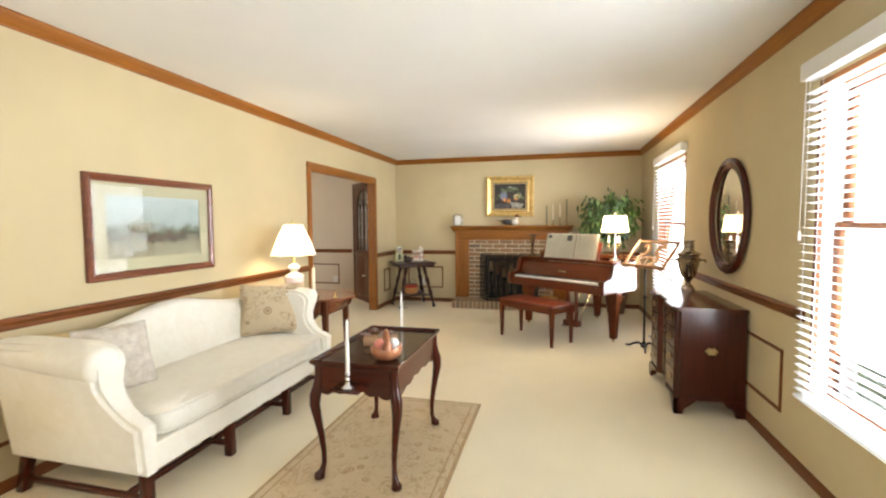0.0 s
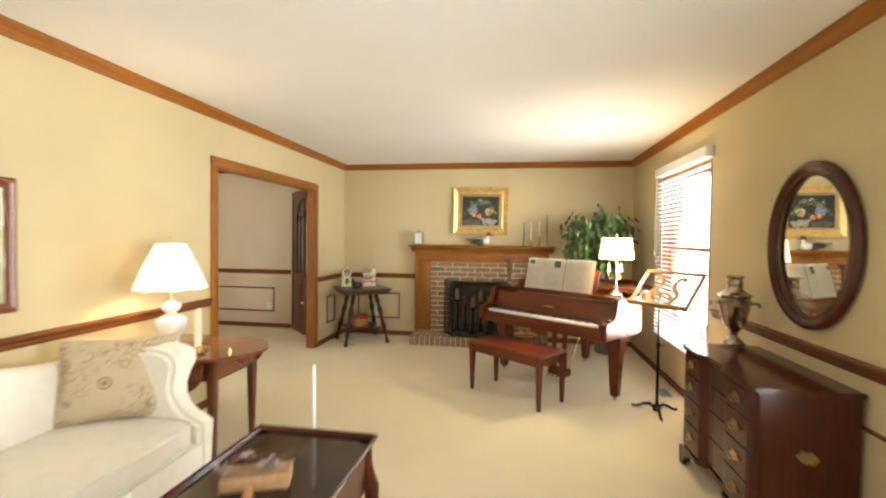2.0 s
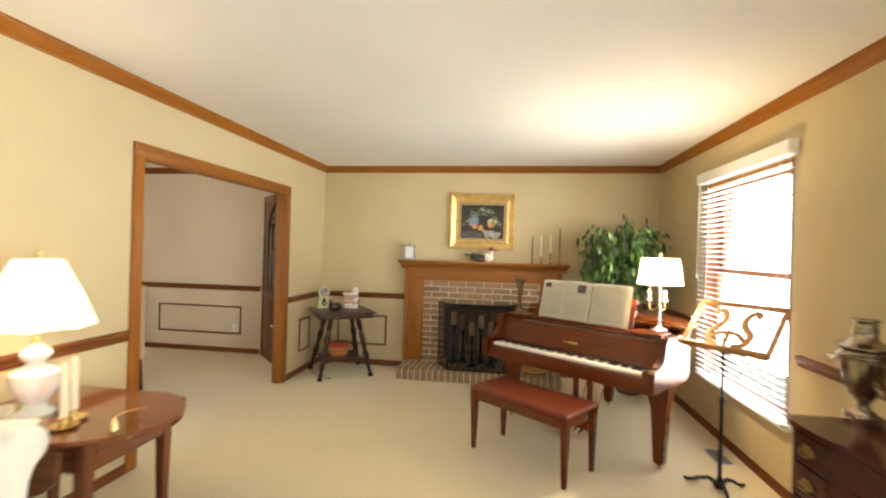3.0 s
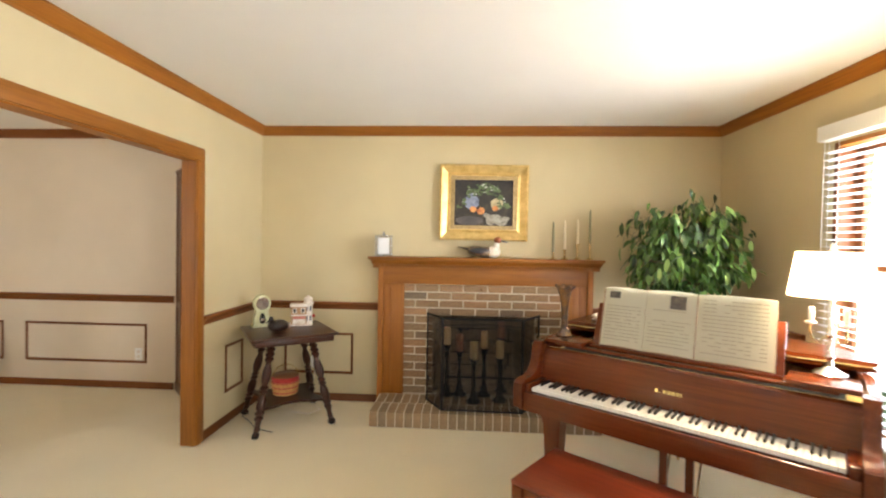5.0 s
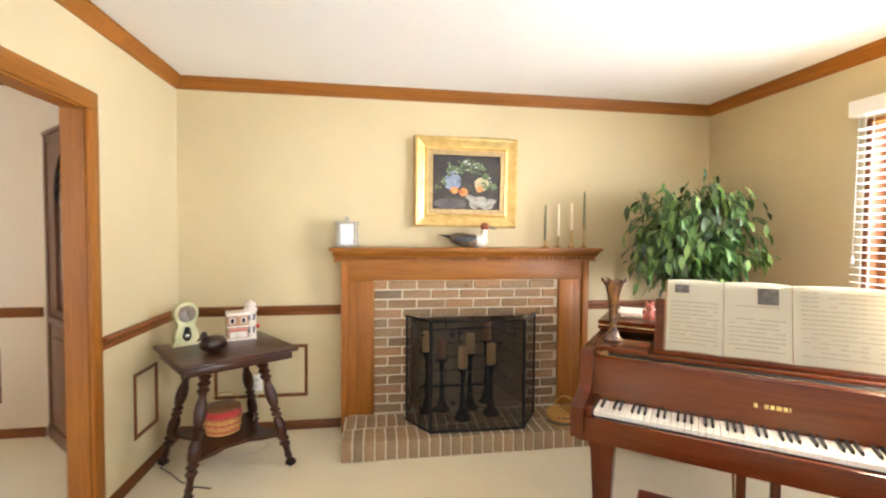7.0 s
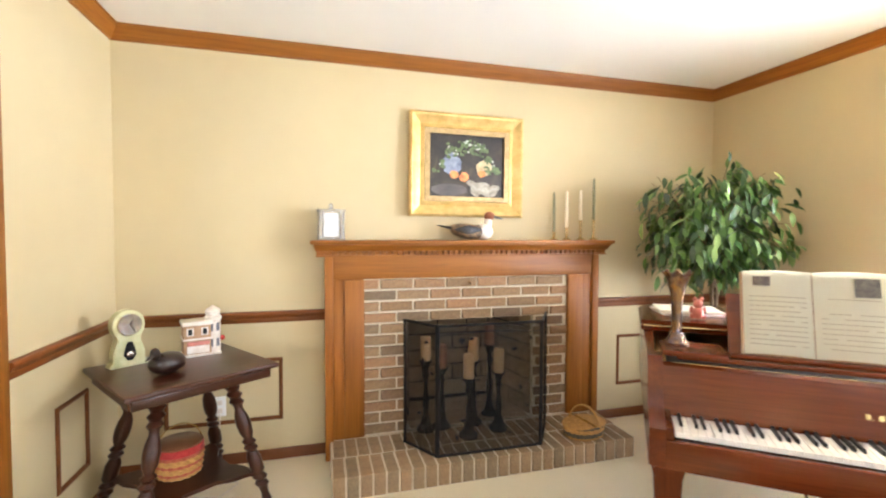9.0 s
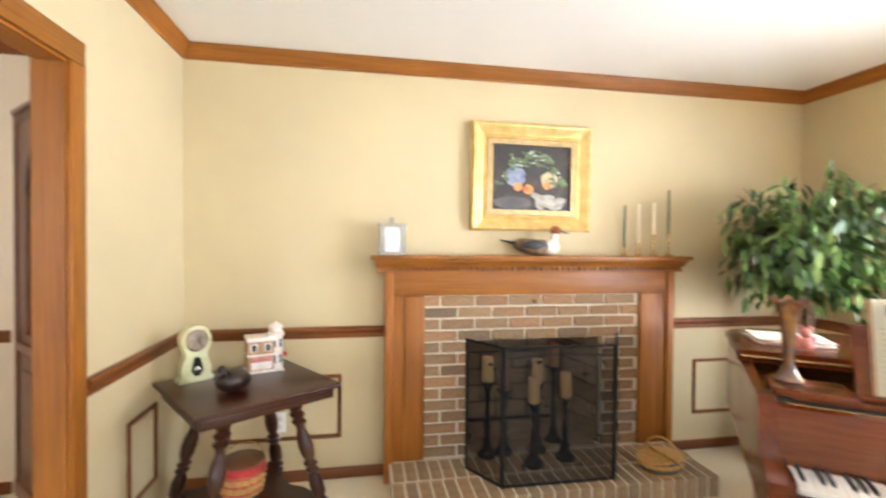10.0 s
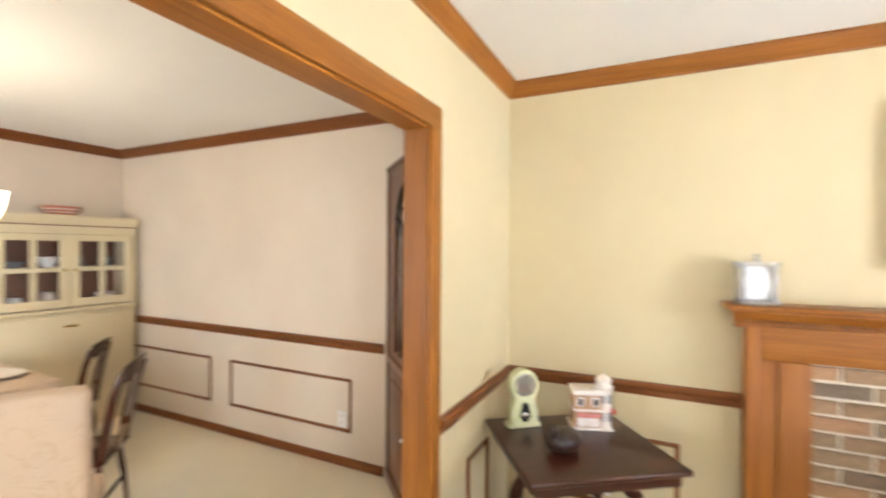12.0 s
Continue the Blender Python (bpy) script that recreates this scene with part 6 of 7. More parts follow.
M_FLORAL = floral("tan_floral_fabric", (0.58, 0.48, 0.32), (0.30, 0.18, 0.09), (0.40, 0.12, 0.08), 8.5)
M_SHAG = mottled("grey_shaggy_fabric", (0.72, 0.67, 0.58), (0.55, 0.49, 0.41), 24, 0.95, 0, 1.0)
M_YELLOW = cloth("pale_gold_fabric", (0.66, 0.55, 0.30), (0.58, 0.47, 0.24), 20)
pillow_thing("tan floral square pillow leaning on the sofa arm", M_FLORAL, pose(-2.055, 3.27, 0.462, -18, 0, 34), 0.50, 0.41, 0.14)
pillow_thing("plain ivory pillow tucked behind a floral one", M_SOFA, pose(-2.15, 3.36, 0.465, -14, 0, 46), 0.40, 0.37, 0.12)
pillow_thing("fluffy grey pillow on the sofa seat", M_SHAG, pose(-2.09, 1.985, 0.462, -20, 0, 72), 0.35, 0.36, 0.14)
pillow_thing("pale gold pillow against the sofa arm", M_YELLOW, pose(-2.19, 1.93, 0.475, -18, 0, 66), 0.36, 0.33, 0.11)


# ---- rug ----
rug = thing("rug", "cream and gold floral rug with tan border", "rug", pose(-0.8175, 2.525, 0.0))
M_RUG = floral("cream_floral_pile", (0.56, 0.44, 0.27), (0.33, 0.20, 0.10), (0.42, 0.13, 0.07), 10)
M_RUGB = cloth("tan_rug_border", (0.42, 0.29, 0.13), (0.34, 0.22, 0.10), 40, 300)
RW, RH = 0.465, 0.80
part("field", boxed(-RW + 0.065, RW - 0.065, -RH + 0.065, RH - 0.065, 0.001, 0.011), M_RUG, rug, smooth=0)
for k, (o, i, mat, z) in enumerate(((0.0, 0.020, M_RUGB, 0.010), (0.020, 0.055, M_RUG, 0.011), (0.055, 0.065, M_RUGB, 0.0105))):
    bm = B()
    box(bm, -RW + o, RW - o, -RH + o, -RH + i, 0.001, z)
    box(bm, -RW + o, RW - o, RH - i, RH - o, 0.001, z)
    box(bm, -RW + o, -RW + i, -RH + i, RH - i, 0.001, z)
    box(bm, RW - i, RW - o, -RH + i, RH - i, 0.001, z)
    part("border", bm, mat, rug, smooth=0)


# ---- tea table ----
tt = thing("coffee_table", "dark mahogany tray-top tea table with cabriole legs and candle slides", "table", pose(-0.810, 2.545, 0.0))
TX, TY, TZ = 0.245, 0.405, 0.645
M_TOP = wood("dark_polished_top", (0.018, 0.007, 0.004), (0.055, 0.020, 0.010), "y", 0.16, 0.3)
part("tabletop", boxed(-TX + 0.012, TX - 0.012, -TY + 0.012, TY - 0.012, TZ - 0.022, TZ - 0.010), M_TOP, tt, "glossy dark top", smooth=0)
bm = B()
rows = []
for ins, z in ((0.020, TZ - 0.010), (0.014, TZ + 0.004), (0.004, TZ + 0.008), (0.0, TZ + 0.002), (0.003, TZ - 0.010), (0.014, TZ - 0.022), (0.030, TZ - 0.026)):
    rows.append([bm.verts.new((sx * (TX - ins), sy * (TY - ins), z)) for sx, sy in ((-1, -1), (1, -1), (1, 1), (-1, 1))])
for a, b in zip(rows, rows[1:]):
    for i in range(4):
        bm.faces.new((a[i], a[(i + 1) % 4], b[(i + 1) % 4], b[i]))
part("tray_rim", bm, M_MAHOG["y"], tt, "raised tray rim", smooth=30)
def apron(bm, w, m):
    n = 48
    lo = []
    for i in range(n + 1):
        t = i / n
        lo.append((-w + 2 * w * t, 0.492 - 0.016 * abs(math.sin(t * math.pi * 5)) - 0.010 * math.cos(t * 2 * math.pi)))
    slab(bm, lo + [(w, TZ - 0.024), (-w, TZ - 0.024)], -0.008, 0.008, m)
R90 = Matrix(((1, 0, 0, 0), (0, 0, 1, 0), (0, 1, 0, 0), (0, 0, 0, 1)))
for s in (-1, 1):
    bm = B()
    apron(bm, TX - 0.045, Matrix.Translation((0, s * (TY - 0.034), 0)) @ R90)
    part("apron", bm, M_MAHOG["x"], tt, "scalloped apron", smooth=0)
    bm = B()
    apron(bm, TY - 0.045, Matrix.Translation((s * (TX - 0.034), 0, 0)) @ Matrix.Rotation(math.pi / 2, 4, "Z") @ R90)
    part("apron", bm, M_MAHOG["y"], tt, "scalloped apron", smooth=0)
    part("candle_slide", boxed(-0.075, 0.075, s * (TY + 0.02) - 0.085, s * (TY + 0.02) + 0.085, 0.536, 0.548, bevel=0.003), M_MAHOG["y"], tt, "pulled-out candle slide")
cab = B()
pts = [(0.0, 0.0, 0.624), (0.0, 0.0, 0.55), (0.006, 0.006, 0.50), (0.018, 0.018, 0.45), (0.020, 0.020, 0.40), (0.010, 0.010, 0.32), (-0.002, -0.002, 0.23), (-0.010, -0.010, 0.14), (-0.010, -0.010, 0.08), (-0.002, -0.002, 0.04), (0.008, 0.008, 0.020), (0.008, 0.008, 0.006), (0.007, 0.007, 0.0)]
tube(cab, pts, [0.024, 0.026, 0.028, 0.030, 0.027, 0.021, 0.017, 0.014, 0.013, 0.017, 0.028, 0.028, 0.020], 14)
CAB = mesh_of("cabriole_leg", cab)
CAB.materials.append(M_MAHOG["z"])
for sx in (-1, 1):
    for sy in (-1, 1):
        part("cabriole_leg", CAB, None, tt, m=Matrix.Translation((sx * (TX - 0.038), sy * (TY - 0.038), 0.011)) @ Matrix.Diagonal((sx, sy, 1, 1)))
M_PALEWAX = shader("white_wax", (0.85, 0.82, 0.74), 0.4)
for s in (-1, 1):
    st = thing("candlestick", "small silver candlestick with white taper on a candle slide", "candlestick", pose(-0.810 - (0.045 if s > 0 else 0.0), 2.545 + s * (TY + 0.055), 0.548), "candlesticks on the tea table")
    bm = B()
    lathe(bm, [(0.034, 0), (0.035, 0.006), (0.024, 0.012), (0.012, 0.022), (0.010, 0.035), (0.016, 0.045), (0.010, 0.055), (0.015, 0.068), (0.018, 0.072), (0.013, 0.078)], 8)
    part("stick", bm, M_CHROME, st)
    bm = B()
    lathe(bm, [(0.0095, 0.076), (0.009, 0.20), (0.007, 0.325), (0.003, 0.34)], 12)
    part("taper", bm, M_PALEWAX, st)
M_COPPER = mottled("copper_brown_glaze", (0.46, 0.20, 0.09), (0.30, 0.11, 0.05), 16, 0.28, 0.2, 0.2, 0.4)
bw = thing("basket", "copper-brown bowl basket with upright handle holding painted eggs", "basket", pose(-0.690, 2.300, 0.636, 0, 0, 30))
bm = B()
grid(bm, 32, 8, lambda u, v: (lambda p, t: Vector((p[0] * math.cos(t) * 1.15, p[0] * math.sin(t), p[1] + 0.014 * (math.cos(2 * t) * v))))([(0.030, 0.0), (0.052, 0.008), (0.068, 0.028), (0.074, 0.052), (0.070, 0.072), (0.066, 0.074), (0.064, 0.05), (0.03, 0.012)][round(v * 7)], 2 * math.pi * u), close_u=True)
part("bowl", bm, M_COPPER, bw)
bm = B()
tube(bm, [(0, 0.070 * math.cos(t), 0.06 + 0.095 * math.sin(t)) for t in [math.pi * k / 14 for k in range(15)]], 0.010, 8, 0.4)
part("handle", bm, M_COPPER, bw)
for x, y, z, mat, lab in ((0.038, 0.0, 0.075, M_WHITE, "white egg"), (-0.038, 0.0, 0.072, M_PINK, "pinkish egg"), (0.0, -0.03, 0.060, M_COPPER, "brown egg")):
    bm = B()
    bmesh.ops.create_uvsphere(bm, u_segments=14, v_segments=10, radius=0.030, matrix=Matrix.Translation((x, y, z)) @ Matrix.Diagonal((1, 1, 1.3, 1)))
    part("egg", bm, mat, bw, lab)
ar = thing("dried_flower_box", "low tan wooden box of silvery dried flowers and cones", "arrangement", pose(-0.835, 2.575, 0.636, 0, 0, 20))
part("box", boxed(-0.10, 0.10, -0.045, 0.045, 0.0, 0.045, bevel=0.006), M_TANW, ar)
r = random.Random(12)
M_SILV = mottled("silvery_dried_petals", (0.50, 0.45, 0.42), (0.26, 0.20, 0.18), 50, 0.7)
M_DKRED = mottled("dark_red_petals", (0.20, 0.05, 0.04), (0.10, 0.03, 0.03), 50, 0.7)
for k in range(16):
    bm = B()
    cx, cy, cz = r.uniform(-0.105, 0.105), r.uniform(-0.05, 0.05), 0.05 + r.uniform(0, 0.028)
    for p in range(7):
        t = 2 * math.pi * p / 7 + r.random()
        e = r.uniform(0.018, 0.032)
        a0 = bm.verts.new((cx, cy, cz))
        a1 = bm.verts.new((cx + e * 0.6 * math.cos(t - 0.4), cy + e * 0.6 * math.sin(t - 0.4), cz + 0.010))
        a2 = bm.verts.new((cx + e * math.cos(t), cy + e * math.sin(t), cz + 0.014))
        a3 = bm.verts.new((cx + e * 0.6 * math.cos(t + 0.4), cy + e * 0.6 * math.sin(t + 0.4), cz + 0.010))
        bm.faces.new((a0, a1, a2, a3))
    part("dried_flower", bm, M_SILV if k % 4 else M_DKRED, ar)


# ---- end table with lamp ----
M_ET = {a: wood("red_brown_table_" + a, (0.075, 0.020, 0.008), (0.19, 0.062, 0.024), a, 0.22, 0.25) for a in "xyz"}
et = thing("end_table", "red-brown drop-leaf end table with drawer and tapered legs", "table", pose(-2.10, 3.89, 0))
EZ = 0.690
bm = B()
top = [(-0.38, -0.30)] + [(0.22 + 0.265 * math.sin(math.pi * k / 24) ** 0.62, -0.30 + 0.60 * k / 24) for k in range(25)] + [(-0.38, 0.30)]
slab(bm, top, EZ - 0.018, EZ)
bmesh.ops.bevel(bm, geom=bm.edges[:], offset=0.005, segments=2, affect="EDGES")
part("tabletop", bm, wood("red_brown_table_top", (0.10, 0.030, 0.011), (0.24, 0.085, 0.032), "x", 0.16, 0.7), et, "bow-ended top")
for s in (-1, 1):
    bm = B()
    leaf = [(-0.04 + 0.34 * math.cos(math.pi * k / 18), -0.02 - 0.20 * math.sin(math.pi * k / 18) ** 0.55) for k in range(19)]
    slab(bm, leaf, -0.008, 0.008, Matrix.Translation((0, s * 0.312, EZ - 0.004)) @ R90)
    part("drop_leaf", bm, M_ET["x"], et, "hanging rounded leaf", smooth=0)
part("apron", boxed(-0.33, 0.300, -0.215, 0.215, 0.535, EZ - 0.018, bevel=0.004), M_ET["x"], et)
dr = part("drawer", boxed(0.300, 0.310, -0.172, 0.172, 0.553, 0.655, bevel=0.003), M_ET["y"], et)
bm = B()
for y in (-0.03, 0.03):
    bmesh.ops.create_uvsphere(bm, u_segments=8, v_segments=6, radius=0.008, matrix=Matrix.Translation((0.314, y, 0.612)))
tube(bm, [(0.316, -0.03, 0.61), (0.330, -0.026, 0.592), (0.332, 0.0, 0.586), (0.330, 0.026, 0.592), (0.316, 0.03, 0.61)], 0.003, 6)
part("drawer_pull", bm, M_BRASS, dr, "brass bail pull")
for x in (-0.315, 0.282):
    for y in (-0.200, 0.200):
        bm = B()
        rows = []
        for z, h in ((0.0, 0.013), (0.05, 0.015), (0.53, 0.023), (EZ - 0.02, 0.023)):
            rows.append([bm.verts.new((x + sx * h, y + sy * h, z)) for sx, sy in ((-1, -1), (1, -1), (1, 1), (-1, 1))])
        for a, b in zip(rows, rows[1:]):
            for i in range(4):
                bm.faces.new((a[i], a[(i + 1) % 4], b[(i + 1) % 4], b[i]))
        bm.faces.new(rows[0][::-1]), bm.faces.new(rows[-1])
        part("leg", bm, M_ET["z"], et, smooth=20)

M_MILK = shader("milky_white_glass", (0.86, 0.84, 0.80), 0.12, coat=0.6)
M_MILK.node_tree.nodes["Principled BSDF"].inputs["Subsurface Weight"].default_value = 0.3
M_SHADE2 = lampshade("lit_white_pleated_shade", (1.0, 0.86, 0.62), 1.2, (0.88, 0.84, 0.74), 0.25)
lm = thing("table_lamp", "milky glass table lamp with lit white pleated bell shade", "lamp", pose(-2.20, 3.815, EZ))
bm = B()
lathe(bm, [(0.070, 0), (0.072, 0.012), (0.060, 0.022), (0.045, 0.032), (0.042, 0.050), (0.060, 0.075), (0.085, 0.115), (0.094, 0.150), (0.088, 0.180), (0.062, 0.200), (0.034, 0.214), (0.032, 0.226), (0.050, 0.240), (0.056, 0.258), (0.048, 0.275), (0.024, 0.288), (0.020, 0.30)], 32)
part("glass_body", bm, M_MILK, lm, "milky white glass body")
bm = B()
lathe(bm, [(0.020, 0.298), (0.013, 0.31), (0.010, 0.36), (0.014, 0.365), (0.006, 0.38), (0.003, 0.665), (0.008, 0.672), (0.004, 0.682), (0.009, 0.692), (0.001, 0.702)], 14)
part("stem", bm, M_BRASS, lm, "brass stem and finial")
bm = B()
def pleat(u, v):
    t = 2 * math.pi * u
    r = 0.200 - 0.120 * v + 0.006 * math.sin(math.pi * v)
    r *= 1 + 0.012 * math.cos(48 * t) + 0.015 * abs(math.cos(4 * t))
    return Vector((r * math.cos(t), r * math.sin(t), 0.372 + 0.285 * v + 0.008 * abs(math.sin(4 * t)) * (1 - v)))
grid(bm, 192, 10, pleat, close_u=True)
part("shade", bm, M_SHADE2, lm, "lit white pleated bell shade", smooth=60)
for k in range(8):
    t = 2 * math.pi * (k + 0.5) / 8
    bm = B()
    tube(bm, [((0.206 - 0.120 * v + 0.006 * math.sin(math.pi * v)) * math.cos(t), (0.206 - 0.120 * v + 0.006 * math.sin(math.pi * v)) * math.sin(t), 0.372 + 0.285 * v) for v in [q / 8 for q in range(9)]], 0.003, 5)
    part("shade_rib", bm, M_PALEWAX, lm)

# added copies for that unseen lamp, set back from the sofa, outside the view
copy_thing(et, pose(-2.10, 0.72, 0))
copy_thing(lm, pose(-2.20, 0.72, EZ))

ch = thing("chamberstick", "brass double candle holder with two ivory candles", "candlestick", pose(-1.965, 3.755, EZ, 0, 0, 118))
bm = B()
for x in (-0.045, 0.045):
    lathe(bm, [(0.040, 0.0), (0.048, 0.010), (0.050, 0.012), (0.040, 0.008), (0.016, 0.010), (0.014, 0.040), (0.018, 0.045), (0.014, 0.048)], 20, Matrix.Translation((x, 0, 0)))
part("holder", bm, M_BRASS, ch)
for x in (-0.045, 0.045):
    bm = B()
    lathe(bm, [(0.0145, 0.044), (0.014, 0.22), (0.011, 0.255), (0.003, 0.262)], 14, Matrix.Translation((x, 0, 0)))
    part("candle", bm, M_CREAMWAX, ch, "ivory candle")
sn = thing("candle_snuffer", "small brass candle snuffer with bent handle", "snuffer", pose(-1.745, 3.745, EZ, 0, 0, 50))
bm = B()
lathe(bm, [(0.017, 0.0), (0.014, 0.02), (0.006, 0.045), (0.004, 0.052)], 14)
tube(bm, [(0, 0, 0.050), (0.02, 0, 0.060), (0.06, 0, 0.066), (0.105, 0, 0.064)], 0.003, 6)
part("snuffer_bell", bm, M_BRASS, sn)
bx = thing("coaster_stack", "stack of dark and cream coasters beside the lamp", "coasters", pose(-2.03, 3.64, EZ))
for k in range(4):
    bm = B()
    lathe(bm, [(0.045, 0.001 + k * 0.011), (0.047, 0.006 + k * 0.011), (0.045, 0.011 + k * 0.011)], 18)
    part("coaster", bm, M_CERA if k % 2 else M_MAHOG["x"], bx)


# ---- framed print over the sofa ----
def print_inner(ob):
    part("mat_board", walled(B(), "x", -0.462, 0.462, -0.014, -0.008, -0.288, 0.288, [(-0.375, 0.375, -0.205, 0.205)]), M_MATB, ob, "cream mat board", smooth=0)
    mat = shader("landscape_print", (0.5, 0.5, 0.45), 0.6)
    nt, _, links, b = tree(mat)
    v = coords(nt)
    sep = nt.nodes.new("ShaderNodeSeparateXYZ")
    links.new(v, sep.inputs[0])
    wob = noise_tex(nt, v, 9, 4)
    add = nt.nodes.new("ShaderNodeMath")
    add.operation = "MULTIPLY_ADD"
    links.new(wob, add.inputs[0])
    add.inputs[1].default_value = 0.22
    links.new(sep.outputs["Z"], add.inputs[2])
    mr = nt.nodes.new("ShaderNodeMapRange")
    mr.inputs[1].default_value, mr.inputs[2].default_value = -0.10, 0.32
    links.new(add.outputs[0], mr.inputs[0])
    links.new(ramp(nt, mr.outputs[0], [(0.0, (0.30, 0.27, 0.17)), (0.22, (0.22, 0.20, 0.12)), (0.36, (0.08, 0.07, 0.04)), (0.44, (0.14, 0.15, 0.10)), (0.55, (0.30, 0.34, 0.30)), (1.0, (0.40, 0.46, 0.44))]), b.inputs["Base Color"])
    part("print", boxed(-0.38, 0.38, -0.007, -0.003, -0.21, 0.21), mat, ob, "printed coaching landscape", smooth=0)
    r = random.Random(4)
    bm = B()
    for k in range(9):
        blob(bm, -0.06 + 0.032 * k + r.uniform(-0.01, 0.01), -0.075 + r.uniform(-0.015, 0.02), r.uniform(0.018, 0.034), r.uniform(0.02, 0.038), 0.0072 + 0.0002 * k, 0.0076 + 0.0002 * k, 9, 0.3, k)
    part("horses_group", bm, M_HORSE, ob, "brown horses and carriage shapes", smooth=0)
    part("glazing", boxed(-0.465, 0.465, -0.0185, -0.0165, -0.29, 0.29), M_PANE2, ob, "picture glass", smooth=0).visible_shadow = False


M_MATB = plaster("cream_mat_board", (0.42, 0.38, 0.235), 0.9)
M_HORSE = mottled("sepia_print_shapes", (0.045, 0.030, 0.018), (0.13, 0.09, 0.055), 60, 0.7)
M_PANE2 = glass("picture_glass")
M_PANE2.node_tree.nodes["Principled BSDF"].inputs["IOR"].default_value = 1.28
framed("framed_print", "large framed coaching print behind glass in a mahogany frame", "picture", pose(XL, 2.667, 1.342, 0, 0, 90), 1.015, 0.665,
       [(0, 0.0), (0.0, 0.024), (0.008, 0.032), (0.020, 0.034), (0.032, 0.028), (0.040, 0.022), (0.046, 0.024), (0.050, 0.015)], wood("mahogany_picture_frame", (0.11, 0.030, 0.012), (0.27, 0.080, 0.032), "x", 0.3, 0.4), print_inner)


# ---- ficus in the corner ----
M_LEAF = mottled("ficus_leaf", (0.090, 0.190, 0.045), (0.024, 0.072, 0.017), 9, 0.30, 0, 0.1, 0.25)
M_BARK = mottled("grey_brown_bark", (0.20, 0.13, 0.075), (0.11, 0.07, 0.04), 25, 0.9, 0, 0.6)
plant = thing("potted_ficus", "bushy green potted ficus tree behind the piano", "plant", pose(1.05, 7.10, 0))
bm = B()
lathe(bm, [(0.11, 0.0), (0.12, 0.01), (0.15, 0.24), (0.165, 0.25), (0.165, 0.28), (0.150, 0.28), (0.145, 0.24), (0.001, 0.235)], 28)
part("pot", bm, mottled("dark_basket_pot", (0.16, 0.09, 0.045), (0.09, 0.05, 0.025), 40, 0.7, 0, 0.6), plant)
bm = B()
for dx, dy, ph in ((0.02, 0.0, 0), (-0.03, 0.02, 2), (0.0, -0.03, 4)):
    tube(bm, [(dx, dy, 0.23), (dx + 0.02 * math.sin(ph), dy + 0.02 * math.cos(ph), 0.6), (-dx * 0.6, -dy * 0.6, 0.95), (dx * 1.5 - 0.02, dy * 1.5, 1.35), (dx * 3 - 0.03, dy * 3 - 0.02, 1.62)], [0.016, 0.014, 0.012, 0.009, 0.004], 8)
part("trunk", bm, M_BARK, plant, "slim twisted trunks")
r = random.Random(21)
twigs, leaves = B(), []
CEN, RAD = Vector((-0.13, -0.08, 1.42)), Vector((0.47, 0.44, 0.45))
LIMX, LIMY = XR - 0.03 - 1.05, YF - 0.03 - 7.10
for k in range(270):
    d = Vector((r.gauss(0, 1), r.gauss(0, 1), r.gauss(0.0, 0.9))).normalized()
    reach = r.uniform(0.5, 1.03)
    tip = CEN + Vector((d.x * RAD.x, d.y * RAD.y, d.z * RAD.z)) * reach
    tip.x, tip.y = min(tip.x, LIMX - 0.03), min(tip.y, LIMY - 0.03)
    base = Vector((r.uniform(-0.03, 0.03), r.uniform(-0.03, 0.03), 1.05 + 0.5 * r.random() * max(0.2, 0.5 + d.z / 2)))
    mid = (base + tip) / 2 + Vector((0, 0, 0.08))
    if k % 2 == 0:
        tube(twigs, [base, mid, tip], [0.005, 0.003, 0.0015], 5)
    for q in range(8):
        f = 0.45 + 0.55 * q / 7
        p = (base.lerp(mid, min(1, f * 2)) if f < 0.5 else mid.lerp(tip, f * 2 - 1)) + Vector((r.uniform(-1, 1), r.uniform(-1, 1), r.uniform(-1, 1))) * 0.035
        yaw = math.atan2(d.y, d.x) + (1 if q % 2 else -1) * r.uniform(0.2, 1.3)
        droop = radians(r.uniform(15, 85))
        p.x, p.y = min(p.x, LIMX - 0.04), min(p.y, LIMY - 0.04)
        leaves.append((p, yaw, droop, r.uniform(-0.6, 0.6), r.uniform(0.064, 0.112)))
tagged(part("twig_cluster", twigs, M_BARK, plant, "fine brown twigs"), kind="stuff")
def leaf_mesh(bm, m):
    rows = []
    for t, w, dz in ((0.0, 0.02, 0.0), (0.25, 0.15, 0.02), (0.55, 0.18, 0.0), (0.82, 0.10, -0.08), (1.0, 0.005, -0.18)):
        rows.append([bm.verts.new(m @ Vector((t, -w, dz + 0.035 * (w > 0.05)))), bm.verts.new(m @ Vector((t, 0, dz))), bm.verts.new(m @ Vector((t, w, dz + 0.035 * (w > 0.05))))])
    for a, b in zip(rows, rows[1:]):
        bm.faces.new((a[0], a[1], b[1], b[0]))
        bm.faces.new((a[1], a[2], b[2], b[1]))
LEAF = []
for k in range(3):
    bm = B()
    leaf_mesh(bm, Matrix.Identity(4))
    for v in bm.verts:
        v.co.z += 0.03 * (k - 1) * v.co.x
    me = mesh_of("leaf", bm, 60)
    me.materials.append(M_LEAF)
    LEAF.append(me)
leaves.sort(key=lambda q: q[0].y * 0.8 + q[0].x * 0.6)
rest = B()
